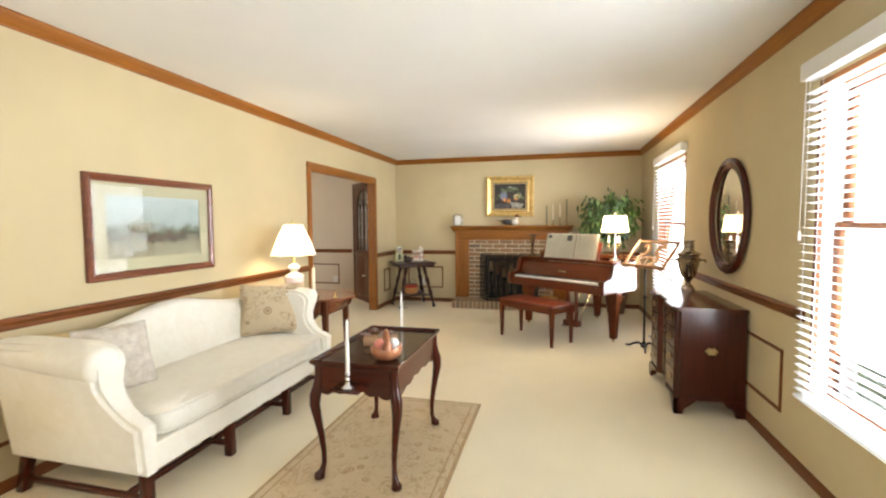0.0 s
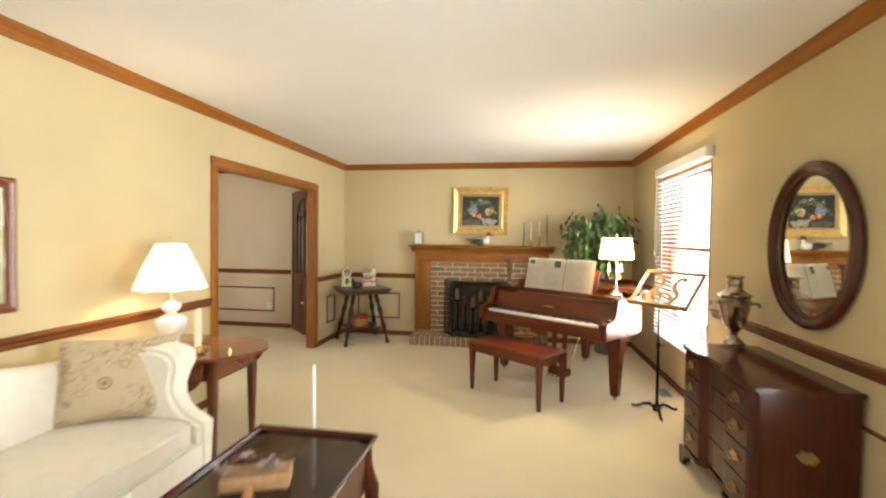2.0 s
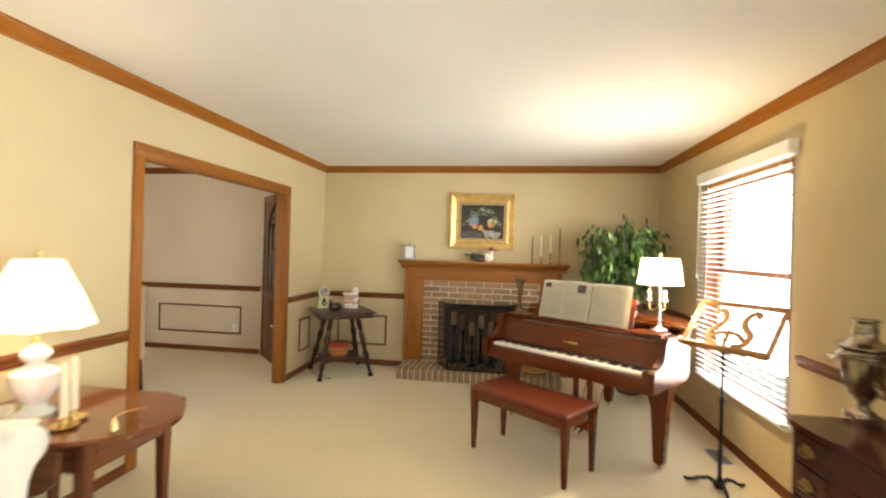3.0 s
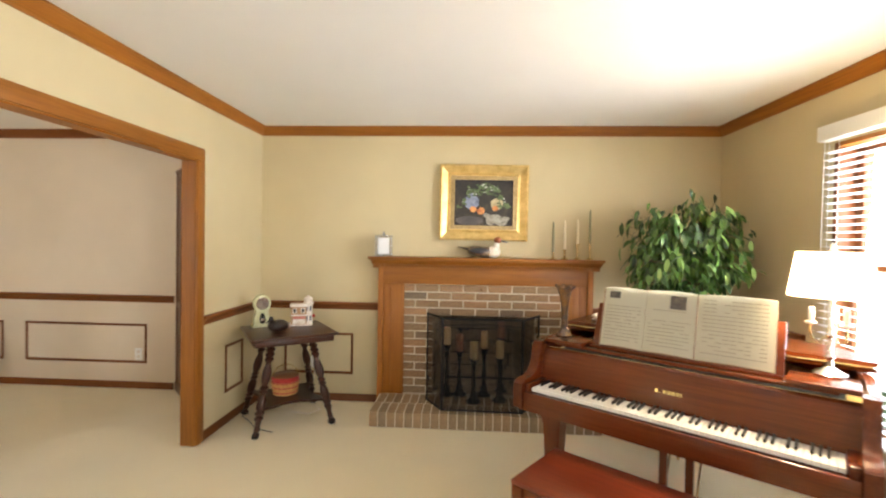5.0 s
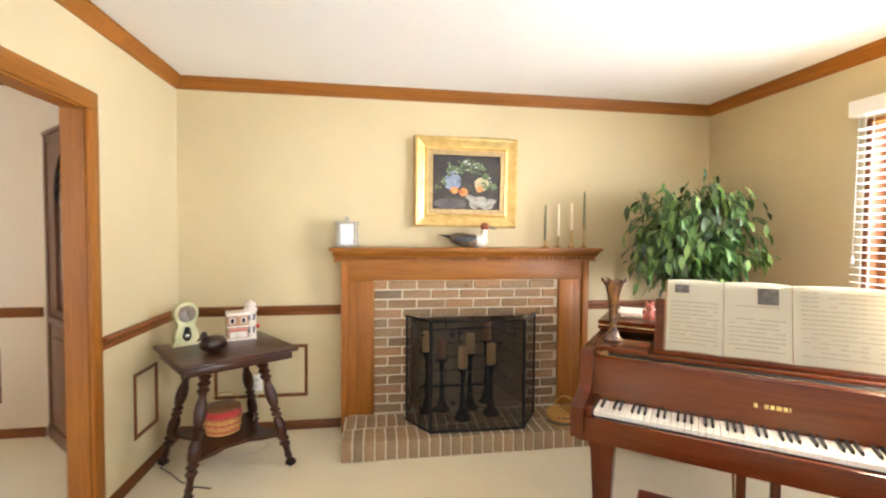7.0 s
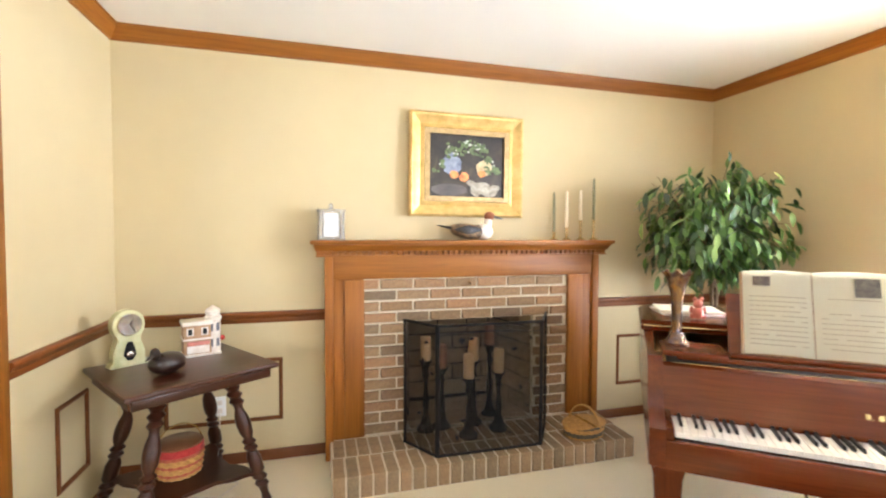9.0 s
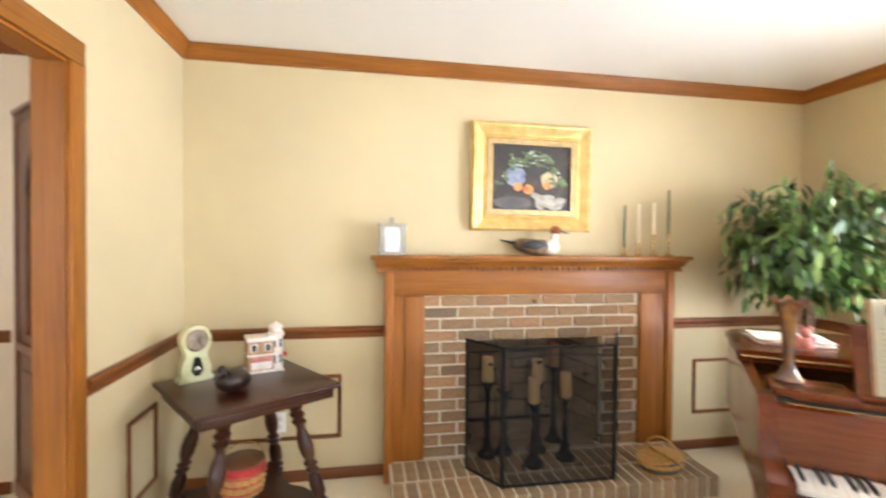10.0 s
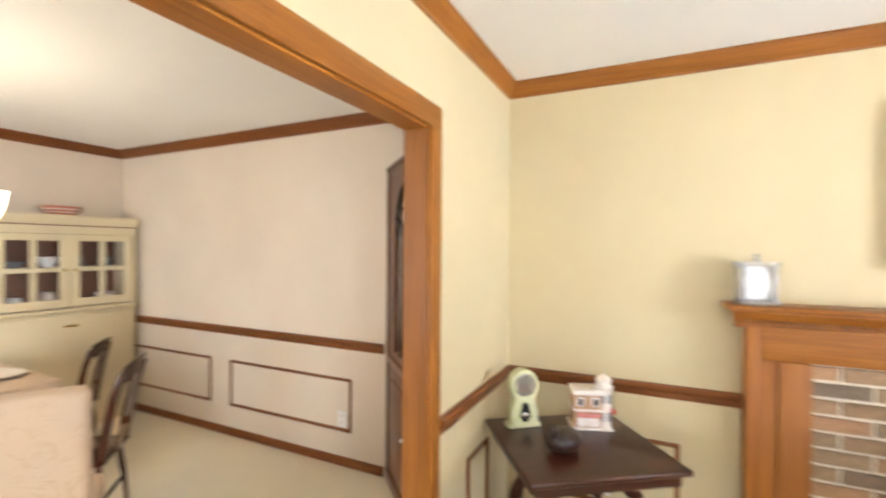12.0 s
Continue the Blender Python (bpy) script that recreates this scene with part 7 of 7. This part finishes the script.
for i, (p, yaw, droop, roll, size) in enumerate(leaves):
    m = Matrix.Translation(p) @ Euler((roll, droop, yaw)).to_matrix().to_4x4() @ Matrix.Scale(size, 4)
    if i < 300:
        part("leaf", LEAF[i % 3], None, plant, m=m)
    else:
        leaf_mesh(rest, m)
M_LEAF2 = M_LEAF.copy()
tagged(part("foliage", rest, M_LEAF2, plant, "mass of small green leaves", smooth=60), kind="stuff")
for mat, island in ((M_LEAF, False), (M_LEAF2, True)):
    nt, nodes, links, b = tree(mat)
    src = nodes.new("ShaderNodeNewGeometry").outputs["Random Per Island"] if island else nodes.new("ShaderNodeObjectInfo").outputs["Random"]
    col = ramp(nt, src, [(0.0, (0.012, 0.034, 0.007)), (0.4, (0.042, 0.105, 0.017)), (0.75, (0.095, 0.19, 0.034)), (1.0, (0.23, 0.34, 0.10))])
    links.new(col, b.inputs["Base Color"])


# ---- dining room ----
M_CREAMP = plaster("cream_cabinet_paint", (0.66, 0.56, 0.35), 0.45, 200, 0.1, 0.04)
M_INSIDE = mottled("red_brown_cabinet_inside", (0.20, 0.075, 0.04), (0.13, 0.05, 0.028), 8, 0.6)
hu = thing("hutch", "tall cream painted china hutch with glazed doors full of dishes", "hutch", pose(-6.43, 5.62, 0))
HX, HL = 0.31, 1.97
part("side_panel", boxed(0, HX, 0, 0.02, 0, 1.70, bevel=0.002), M_CREAMP, hu)
part("side_panel", boxed(0, HX, HL - 0.02, HL, 0, 1.70, bevel=0.002), M_CREAMP, hu)
part("back_panel", boxed(0, 0.012, 0.02, HL - 0.02, 0, 1.70), M_INSIDE, hu)
part("lower_body", boxed(0.012, HX - 0.002, 0.02, HL - 0.02, 0.05, 0.985, bevel=0.003), M_CREAMP, hu)
part("waist_moulding", boxed(0.012, HX + 0.022, -0.005, HL + 0.005, 0.985, 1.02, bevel=0.008), M_CREAMP, hu)
part("plinth", boxed(0.012, HX - 0.02, 0.02, HL - 0.02, 0, 0.05), M_CREAMP, hu)
bm = B()
moulding(bm, [(0, 1.70), (HX + 0.004, 1.70), (HX + 0.010, 1.72), (HX + 0.028, 1.745), (HX + 0.034, 1.762), (HX + 0.034, 1.778), (0, 1.778)], "y", -0.012, HL + 0.002, 0, 1)
part("cornice", bm, M_CREAMP, hu, smooth=25)
part("frieze", boxed(HX - 0.02, HX, 0.02, HL - 0.02, 1.625, 1.70), M_CREAMP, hu)
part("red_line", boxed(HX, HX + 0.004, 0.0, HL, 1.690, 1.699), M_INSIDE, hu, "thin red painted line", smooth=0)
part("shelf", boxed(0.012, HX - 0.03, 0.02, HL - 0.02, 1.335, 1.352), M_CREAMP, hu)
nd = 4
for k in range(nd):
    y0 = 0.03 + (HL - 0.06) * k / nd
    y1 = 0.03 + (HL - 0.06) * (k + 1) / nd - 0.006
    d = part("glazed_door", walled(B(), "y", y0, y1, HX - 0.018, HX + 0.004, 1.03, 1.622, [(y0 + 0.065, (y0 + y1) / 2 - 0.02, 1.095, 1.32), ((y0 + y1) / 2 + 0.02, y1 - 0.065, 1.095, 1.32), (y0 + 0.065, (y0 + y1) / 2 - 0.02, 1.345, 1.57), ((y0 + y1) / 2 + 0.02, y1 - 0.065, 1.345, 1.57)]), M_CREAMP, hu, smooth=0)
    part("pane", boxed(HX - 0.010, HX - 0.007, y0 + 0.06, y1 - 0.06, 1.09, 1.575), M_PANE2, d, smooth=0).visible_shadow = False
    part("knob", boxed(HX + 0.004, HX + 0.014, (y1 - 0.045) if k % 2 == 0 else (y0 + 0.02), (y1 - 0.02) if k % 2 == 0 else (y0 + 0.045), 1.32, 1.345, bevel=0.003), M_BRASS, d)
for k in range(nd // 2):
    y0 = 0.03 + (HL - 0.06) * k / (nd // 2)
    y1 = 0.03 + (HL - 0.06) * (k + 1) / (nd // 2) - 0.006
    d = part("lower_door", boxed(HX - 0.002, HX + 0.016, y0, y1, 0.09, 0.955, bevel=0.004), M_CREAMP, hu)
    part("handle", boxed(HX + 0.016, HX + 0.028, (y0 + y1) / 2 - 0.045, (y0 + y1) / 2 + 0.045, 0.865, 0.885, bevel=0.003), M_BRASS, d)
r = random.Random(9)
for zz in (1.02, 1.352):
    for k in range(9):
        y = 5.62 + 0.12 + k * 0.21
        h = r.uniform(0.06, 0.16)
        kind = r.choice(("bowl", "plate_stack", "jug"))
        bm = B()
        rr = r.uniform(0.05, 0.085)
        if kind == "bowl":
            lathe(bm, [(rr * 0.4, 0), (rr * 0.5, 0.01), (rr, h * 0.7), (rr * 0.96, h * 0.7), (rr * 0.4, 0.02)], 18)
        elif kind == "jug":
            lathe(bm, [(rr * 0.5, 0), (rr * 0.7, h * 0.4), (rr * 0.45, h * 0.85), (rr * 0.55, h)], 18)
        else:
            lathe(bm, [(rr * 0.6, 0), (rr, 0.015)] + [(rr, 0.015 + q * 0.008) for q in range(1, 6)] + [(rr * 0.6, 0.055)], 18)
        t = thing(kind, "glazed %s %s on the hutch shelf" % (r.choice(("grey", "white")), kind.replace("_", " of ") + ("s" if kind == "plate_stack" else "")), "dishes", pose(-6.29, y, zz + 0.001), "dishes in the hutch")
        part("vessel", bm, r.choice((M_WHITE, M_CERA, M_DGREY)), t)
dish = thing("serving_dish", "low red and white striped ceramic dish on the hutch", "dish", pose(-6.26, 7.08, 1.778))
bm = B()
lathe(bm, [(0.09, 0), (0.10, 0.008), (0.13, 0.055), (0.135, 0.075), (0.125, 0.075), (0.09, 0.012)], 28)
part("dish_body", bm, mottled("terracotta_glaze", (0.55, 0.20, 0.11), (0.42, 0.13, 0.07), 20, 0.4), dish)
for z in (0.025, 0.05):
    bm = B()
    lathe(bm, [(0.112 + (z - 0.025) * 0.65 + 0.002, z - 0.004), (0.116 + (z - 0.025) * 0.65 + 0.002, z + 0.004)], 28, cap=False)
    part("stripe", bm, M_CERA, dish, "white stripe")

# corner cupboard with a round-arched pair of glazed doors over two panelled ones
cc = thing("corner_cupboard", "brown wooden corner cupboard with arched tracery glass doors", "cupboard", pose(-3.405, 7.625, 0, 0, 0, -45))
CW = 1.04
M_CUP = {a: wood("brown_cupboard_" + a, (0.085, 0.032, 0.016), (0.165, 0.070, 0.036), a, 0.38, 0.15) for a in "xz"}
CG0, CG1, CGZ0, CGZ1 = 0.20, 0.84, 0.885, 1.62     # glazing: sides, sill and spring of the arch
CGM, CGR = 0.52, 0.32
part("side_stile", boxed(0.0, 0.055, -0.008, 0.03, 0, 2.03, bevel=0.004), M_CUP["z"], cc)
part("side_stile", boxed(CW - 0.055, CW, -0.008, 0.03, 0, 2.03, bevel=0.004), M_CUP["z"], cc)
part("top_rail", boxed(0.055, CW - 0.055, -0.004, 0.03, 1.985, 2.03, bevel=0.004), M_CUP["x"], cc)
part("top_bead", boxed(0.0, CW, -0.016, 0.03, 2.03, 2.058, bevel=0.008), M_CUP["x"], cc)
part("waist_rail", boxed(0.055, CW - 0.055, -0.014, 0.03, 0.79, 0.84, bevel=0.008), M_CUP["x"], cc)
part("base_rail", boxed(0.0, CW, -0.012, 0.03, 0, 0.09, bevel=0.005), M_CUP["x"], cc)
part("back_board", boxed(0.235, CW - 0.235, 0.20, 0.215, 0.0, 2.0), M_INSIDE, cc)
for z in (1.095, 1.335, 1.58):
    part("shelf", boxed(0.15, CW - 0.15, 0.032, 0.12, z, z + 0.018), M_WHITE, cc, "pale shelf edge")


def arch_door(side):
    """One leaf of the arched pair: outer stile, foot rail, meeting stile and the spandrel over its half of the arch."""
    bm = B()
    outer, edge = (0.058, CG0) if side < 0 else (CW - 0.058, CG1)
    inner = CGM + side * 0.012
    box(bm, min(outer, edge), max(outer, edge), 0.0, 0.024, 0.842, 1.983)
    box(bm, min(edge, inner), max(edge, inner), 0.0, 0.024, 0.842, CGZ0)
    box(bm, min(inner, CGM + side * 0.002), max(inner, CGM + side * 0.002), -0.002, 0.024, 0.842, 1.983)
    n = 14
    for k in range(n):
        a0, a1 = math.pi / 2 * k / n, math.pi / 2 * (k + 1) / n
        u0, u1 = CGM + side * CGR * math.cos(a0), CGM + side * CGR * math.cos(a1)
        z0, z1 = CGZ1 + CGR * math.sin(a0), CGZ1 + CGR * math.sin(a1)
        slab(bm, [(u0, z0), (u0, 1.983), (u1, 1.983), (u1, z1)], -0.024, 0.0, Matrix(((1, 0, 0, 0), (0, 0, -1, 0), (0, 1, 0, 0), (0, 0, 0, 1))))
    leaf_door = part("glazed_door", bm, M_CUP["z"], cc, smooth=0)
    w0, w1 = sorted((edge, inner))
    part("pane", boxed(w0 - 0.004, w1 + 0.004, 0.014, 0.017, CGZ0 - 0.004, CGZ1 + CGR - 0.01), M_PANE2, leaf_door, smooth=0).visible_shadow = False
    bars = B()
    mid = (w0 + w1) / 2
    tube(bars, [(mid, 0.008, CGZ0), (mid, 0.008, CGZ1 - 0.03)], 0.006, 6)
    half = (w1 - w0) / 2
    for u, sgn in ((w0, 1), (mid, -1), (mid, 1), (w1, -1)):
        tube(bars, [(u + sgn * half / 2 * (1 - math.cos(q * math.pi / 12)), 0.008, CGZ1 - 0.03 + 0.11 * math.sin(q * math.pi / 12)) for q in range(7)], 0.006, 6)
    tube(bars, [(w0 + half * (1 - math.cos(q * math.pi / 10)), 0.008, CGZ1 + 0.05 + 0.10 * math.sin(q * math.pi / 10)) for q in range(11)], 0.006, 6)
    tube(bars, [(CGM + side * (CGR - 0.006) * math.cos(q * math.pi / 24), 0.006, CGZ1 + (CGR - 0.006) * math.sin(q * math.pi / 24)) for q in range(13)], 0.009, 6)
    part("tracery", bars, M_BLACK, leaf_door, "dark pointed-arch glazing bars")


for side in (-1, 1):
    arch_door(side)
    x0, x1 = (0.058, CGM - 0.002) if side < 0 else (CGM + 0.002, CW - 0.058)
    bm = B()
    box(bm, x0, x1, 0.0, 0.024, 0.094, 0.786, bevel=0.004)
    box(bm, x0 + 0.075, x1 - 0.075, -0.010, 0.002, 0.175, 0.705, bevel=0.009)
    d = part("panel_door", bm, M_CUP["z"], cc)
    bm = B()
    bmesh.ops.create_uvsphere(bm, u_segments=12, v_segments=8, radius=0.014, matrix=Matrix.Translation((CGM + side * 0.035, -0.014, 0.45)))
    part("knob", bm, M_WHITE, d, "white china knob")

# dining table, cloth and chairs
dt = thing("dining_table", "dark wooden dining table beneath a cloth", "table", pose(-5.50, 5.55, 0))
part("tabletop", boxed(-0.53, 0.53, -0.95, 0.95, 0.715, 0.742, bevel=0.005), M_MAHOG["y"], dt)
for sx in (-1, 1):
    for sy in (-1, 1):
        bm = B()
        lathe(bm, [(0.025, 0), (0.03, 0.02), (0.022, 0.1), (0.035, 0.35), (0.028, 0.55), (0.04, 0.6), (0.04, 0.715)], 14, Matrix.Translation((sx * 0.42, sy * 0.82, 0)))
        part("leg", bm, M_MAHOG["z"], dt)
M_CLOTH = floral("rose_damask_cloth", (0.56, 0.415, 0.275), (0.49, 0.345, 0.215), (0.60, 0.45, 0.31), 5)
bm = B()
def cloth_pt(u, v):
    a = 2 * math.pi * u
    c, s = math.cos(a), math.sin(a)
    k = 1 / max(abs(c), abs(s))
    ex, ey = c * k, s * k
    if v < 0.3:
        f = v / 0.3
        return Vector((0.54 * ex * f, 0.96 * ey * f, 0.746))
    g = (v - 0.3) / 0.7
    fold = 0.018 * g * math.sin(26 * a)
    return Vector(((0.545 + 0.02 * g + fold) * ex, (0.965 + 0.02 * g + fold) * ey, 0.742 - 0.64 * g))
grid(bm, 160, 21, cloth_pt, close_u=True)
tagged(part("tablecloth", bm, M_CLOTH, None, smooth=60, m=pose(-5.50, 5.55, 0)), "long rose-beige damask tablecloth hanging nearly to the floor", "tablecloth")
M_CHAIR = {a: wood("glossy_dark_chair_" + a, (0.028, 0.006, 0.003), (0.085, 0.019, 0.009), a, 0.09, 0.8) for a in "xyz"}


pl = thing("platter", "low cream oval platter on the dining tablecloth", "platter", pose(-5.36, 6.33, 0.747, 0, 0, 20) @ Matrix.Diagonal((1.0, 0.62, 1, 1)))
bm = B()
lathe(bm, [(0.10, 0.0), (0.13, 0.004), (0.20, 0.020), (0.205, 0.024), (0.195, 0.024), (0.12, 0.010), (0.001, 0.009)], 32)
part("dish_body", bm, M_CERA, pl)


def chair():
    ob = thing("dining_chair", "dark fiddle-back dining chair with turned legs", "chair", pose(0, 0, 0), "chairs round the dining table")
    bm = B()
    slab(bm, [(-0.20, -0.20), (0.20, -0.20), (0.225, 0.0), (0.21, 0.20), (0.0, 0.225), (-0.21, 0.20), (-0.225, 0.0)], 0.43, 0.455)
    bmesh.ops.bevel(bm, geom=bm.edges[:], offset=0.008, segments=2, affect="EDGES")
    part("seat", bm, M_CHAIR["y"], ob)
    for sx in (-1, 1):
        bm = B()
        tube(bm, [(sx * 0.17, -0.18, 0.45), (sx * 0.185, -0.20, 0.62), (sx * 0.19, -0.235, 0.80), (sx * 0.175, -0.275, 0.93)], [0.019, 0.024, 0.023, 0.022], 10)
        part("back_post", bm, M_CHAIR["z"], ob)
        for y in (-0.16, 0.16):
            bm = B()
            tube(bm, [(sx * 0.15, y * 0.95, 0.43), (sx * 0.165, y * 1.04, 0.28), (sx * 0.175, y * 1.1, 0.2), (sx * 0.19, y * 1.18, 0.0)], [0.014, 0.021, 0.015, 0.011], 10)
            part("leg", bm, M_CHAIR["z"], ob)
    bm = B()
    grid(bm, 15, 5, lambda u, v: Vector((-0.20 + 0.40 * u, -0.262 - 0.022 * math.sin(math.pi * u) - 0.025 * v, 0.865 + 0.105 * v + 0.022 * math.sin(math.pi * u) * v)))
    bmesh.ops.solidify(bm, geom=bm.faces[:], thickness=0.02)
    part("top_rail", bm, M_CHAIR["x"], ob, "glossy curved top rail", smooth=60)
    bm = B()
    half = [(0.045, 0.0), (0.035, 0.08), (0.06, 0.19), (0.07, 0.27), (0.045, 0.35), (0.055, 0.44)]
    slab(bm, [(x, z) for x, z in half] + [(-x, z) for x, z in reversed(half)], -0.006, 0.006, pose(0, -0.20, 0.455, 11) @ Matrix(((1, 0, 0, 0), (0, 0, -1, 0), (0, 1, 0, 0), (0, 0, 0, 1))))
    part("back_splat", bm, M_CHAIR["z"], ob, "fiddle-shaped splat", smooth=0)
    for y in (-0.165, 0.165):
        bm = B()
        tube(bm, [(-0.172, y * 1.08, 0.22), (0, y * 1.08, 0.22), (0.172, y * 1.08, 0.22)], [0.009, 0.014, 0.009], 8)
        part("stretcher", bm, M_CHAIR["x"], ob)
    return ob
c0 = chair()
c0.matrix_basis = pose(-4.60, 6.43, 0, 0, 0, 134) @ Matrix.Scale(0.93, 4)
copy_thing(c0, pose(-5.60, 6.79, 0, 0, 0, 134) @ Matrix.Scale(0.93, 4))

# upholstered host chair, its back to the doorway
uc = thing("upholstered_chair", "rose-beige damask upholstered dining chair with dark wooden legs", "chair", pose(-3.86, 5.86, 0, 0, 0, 58))
bm = B()
box(bm, -0.25, 0.25, -0.05, 0.05, 0.30, 1.012, bevel=0.03, seg=4)
for v in bm.verts:
    v.co.y -= 0.05 * smooth_step(0.5, 1.0, v.co.z)
    v.co.z += 0.012 * (1 - (v.co.x / 0.25) ** 2) * (v.co.z > 0.9)
part("backrest", bm, M_CLOTH, uc, smooth=50)
part("seat", boxed(-0.25, 0.25, 0.052, 0.47, 0.30, 0.48, bevel=0.03, seg=4), M_CLOTH, uc)
for x in (-0.215, 0.215):
    for y, lean in ((0.0, -0.05), (0.43, 0.0)):
        bm = B()
        box(bm, x - 0.022, x + 0.022, y - 0.022, y + 0.022, 0.0, 0.30, bevel=0.004)
        for v in bm.verts:
            v.co.y += lean * (1 - v.co.z / 0.30)
        part("leg", bm, M_MAHOG["z"], uc)

cl = thing("chandelier", "brass chandelier with frosted glass tulip shades", "chandelier", pose(-4.75, 5.80, 0))
bm = B()
lathe(bm, [(0.003, 1.50), (0.02, 1.52), (0.035, 1.56), (0.02, 1.60), (0.012, 1.66), (0.03, 1.70), (0.012, 1.75), (0.006, 1.85), (0.006, 2.40), (0.05, 2.41), (0.055, 2.438)], 18)
part("stem", bm, M_BRASS, cl)
M_TULIP = glow("lit_frosted_glass", (1.0, 0.82, 0.55), 5.0)
for k in range(5):
    t = 2 * math.pi * k / 5 + math.pi / 2
    bm = B()
    tube(bm, [(q * math.cos(t), q * math.sin(t), z) for q, z in ((0.02, 1.60), (0.12, 1.55), (0.24, 1.57), (0.32, 1.62), (0.33, 1.66))], 0.007, 8)
    a = part("arm", bm, M_BRASS, cl)
    bm = B()
    lathe(bm, [(0.018, 1.66), (0.030, 1.68), (0.045, 1.72), (0.055, 1.78), (0.062, 1.80)], 20, Matrix.Translation((0.33 * math.cos(t), 0.33 * math.sin(t), 0)), cap=False)
    part("tulip_shade", bm, M_TULIP, a, "lit frosted glass shade")


# ---- bricks of the fireplace ----
def brick_mesh(w, h, d, seed):
    r = random.Random(seed)
    bm = B()
    vs = box(bm, -w / 2, w / 2, -d / 2, d / 2, -h / 2, h / 2, bevel=0.0025, seg=1)
    for v in bm.verts:
        v.co += Vector((r.uniform(-1, 1), r.uniform(-1, 1), r.uniform(-1, 1))) * 0.0011
    return mesh_of("brick", bm, 0)


def bricks_of(w, h, d, mat, n=4):
    out = []
    for k in range(n):
        me = brick_mesh(w, h, d, k + int(w * 1000))
        me.materials.append(mat)
        out.append(me)
    return out


rb = random.Random(3)
FULL, HALF = bricks_of(0.197, 0.0535, 0.016, M_BRICK), bricks_of(0.094, 0.0535, 0.016, M_BRICK)
courses, pitch, step = 14, (BZ1 - BZ0) / 14, 0.2075
for c in range(courses):
    z = BZ0 + pitch * (c + 0.5)
    x = BX0 - (0.1037 if c % 2 else 0.0)
    while x < BX1 - 0.01:
        a, b = max(x, BX0), min(x + 0.194, BX1)
        cuts = [(a, b)]
        if z < FB[3] + 0.01:
            cuts = [(s, min(e, FB[0])) for s, e in cuts if s < FB[0]] + [(max(s, FB[1]), e) for s, e in cuts if e > FB[1]]
        for s, e in cuts:
            if e - s < 0.03:
                continue
            me = rb.choice(FULL if e - s > 0.15 else HALF)
            k = (e - s) / (0.197 if e - s > 0.15 else 0.094)
            part("brick", me, None, fire, m=Matrix.Translation(((s + e) / 2, BY + rb.uniform(-0.002, 0.002), z)) @ Matrix.Diagonal((k, 1, 1, 1)))
        x += step
# hearth: a rowlock edge and a row behind it
EDGE, ROW = bricks_of(0.058, 0.116, 0.205, M_HEARTH), bricks_of(0.058, 0.03, 0.20, M_HEARTH)
n = 26
for i in range(n):
    x = -1.422 + (0.352 + 1.422) * (i + 0.5) / n
    part("brick", rb.choice(EDGE), None, hearth, m=Matrix.Translation((x, 7.0805 + rb.uniform(-0.002, 0.002), 0.0605 + rb.uniform(-0.001, 0.001))))
    part("brick", rb.choice(ROW), None, hearth, m=Matrix.Translation((x + 0.01, 7.295, 0.105 + rb.uniform(-0.001, 0.001))))
for s, x in ((-1, -1.4195), (1, 0.3495)):
    for k in range(3):
        part("brick", rb.choice(ROW), None, hearth, m=Matrix.Translation((x, 7.23 + k * 0.067, 0.06)) @ pose(0, 0, 0, 0, 90, 0) @ Matrix.Diagonal((1.75, 0.3, 0.25, 1)))
# firebox lining bricks
LINE = bricks_of(0.222, 0.108, 0.012, M_FIREBRICK)
for side in (0, 1, 2):
    if side == 2:
        p0, p1 = Vector((FB[0] + 0.12, 7.97, 0)), Vector((FB[1] - 0.12, 7.97, 0))
    else:
        x0, x1 = ((FB[0], FB[0] + 0.12), (FB[1], FB[1] - 0.12))[side]
        p0, p1 = Vector((x0, 7.46, 0)), Vector((x1, 7.97, 0))
    d = p1 - p0
    ang = math.degrees(math.atan2(d.y, d.x))
    inward = Vector((0, -0.008, 0)) if side == 2 else Vector(((1, -1)[side] * 0.008, 0, 0))
    for c in range(7):
        u = -0.115 if c % 2 else 0.0
        while u < d.length - 0.02:
            s, e = max(u, 0), min(u + 0.222, d.length)
            if e - s > 0.03:
                p = p0 + d.normalized() * ((s + e) / 2) + inward
                part("firebrick", rb.choice(LINE), None, box_part, m=pose(p.x, p.y, 0.12 + 0.118 * (c + 0.5), 0, 0, ang) @ Matrix.Diagonal(((e - s) / 0.222, 1, 1, 1)))
            u += 0.232
FLR = bricks_of(0.20, 0.012, 0.10, M_FIREBRICK)
for i in range(4):
    for j in range(4):
        part("firebrick", rb.choice(FLR), None, box_part, m=pose(FB[0] + 0.14 + i * 0.2, 7.49 + j * 0.11, 0.122))
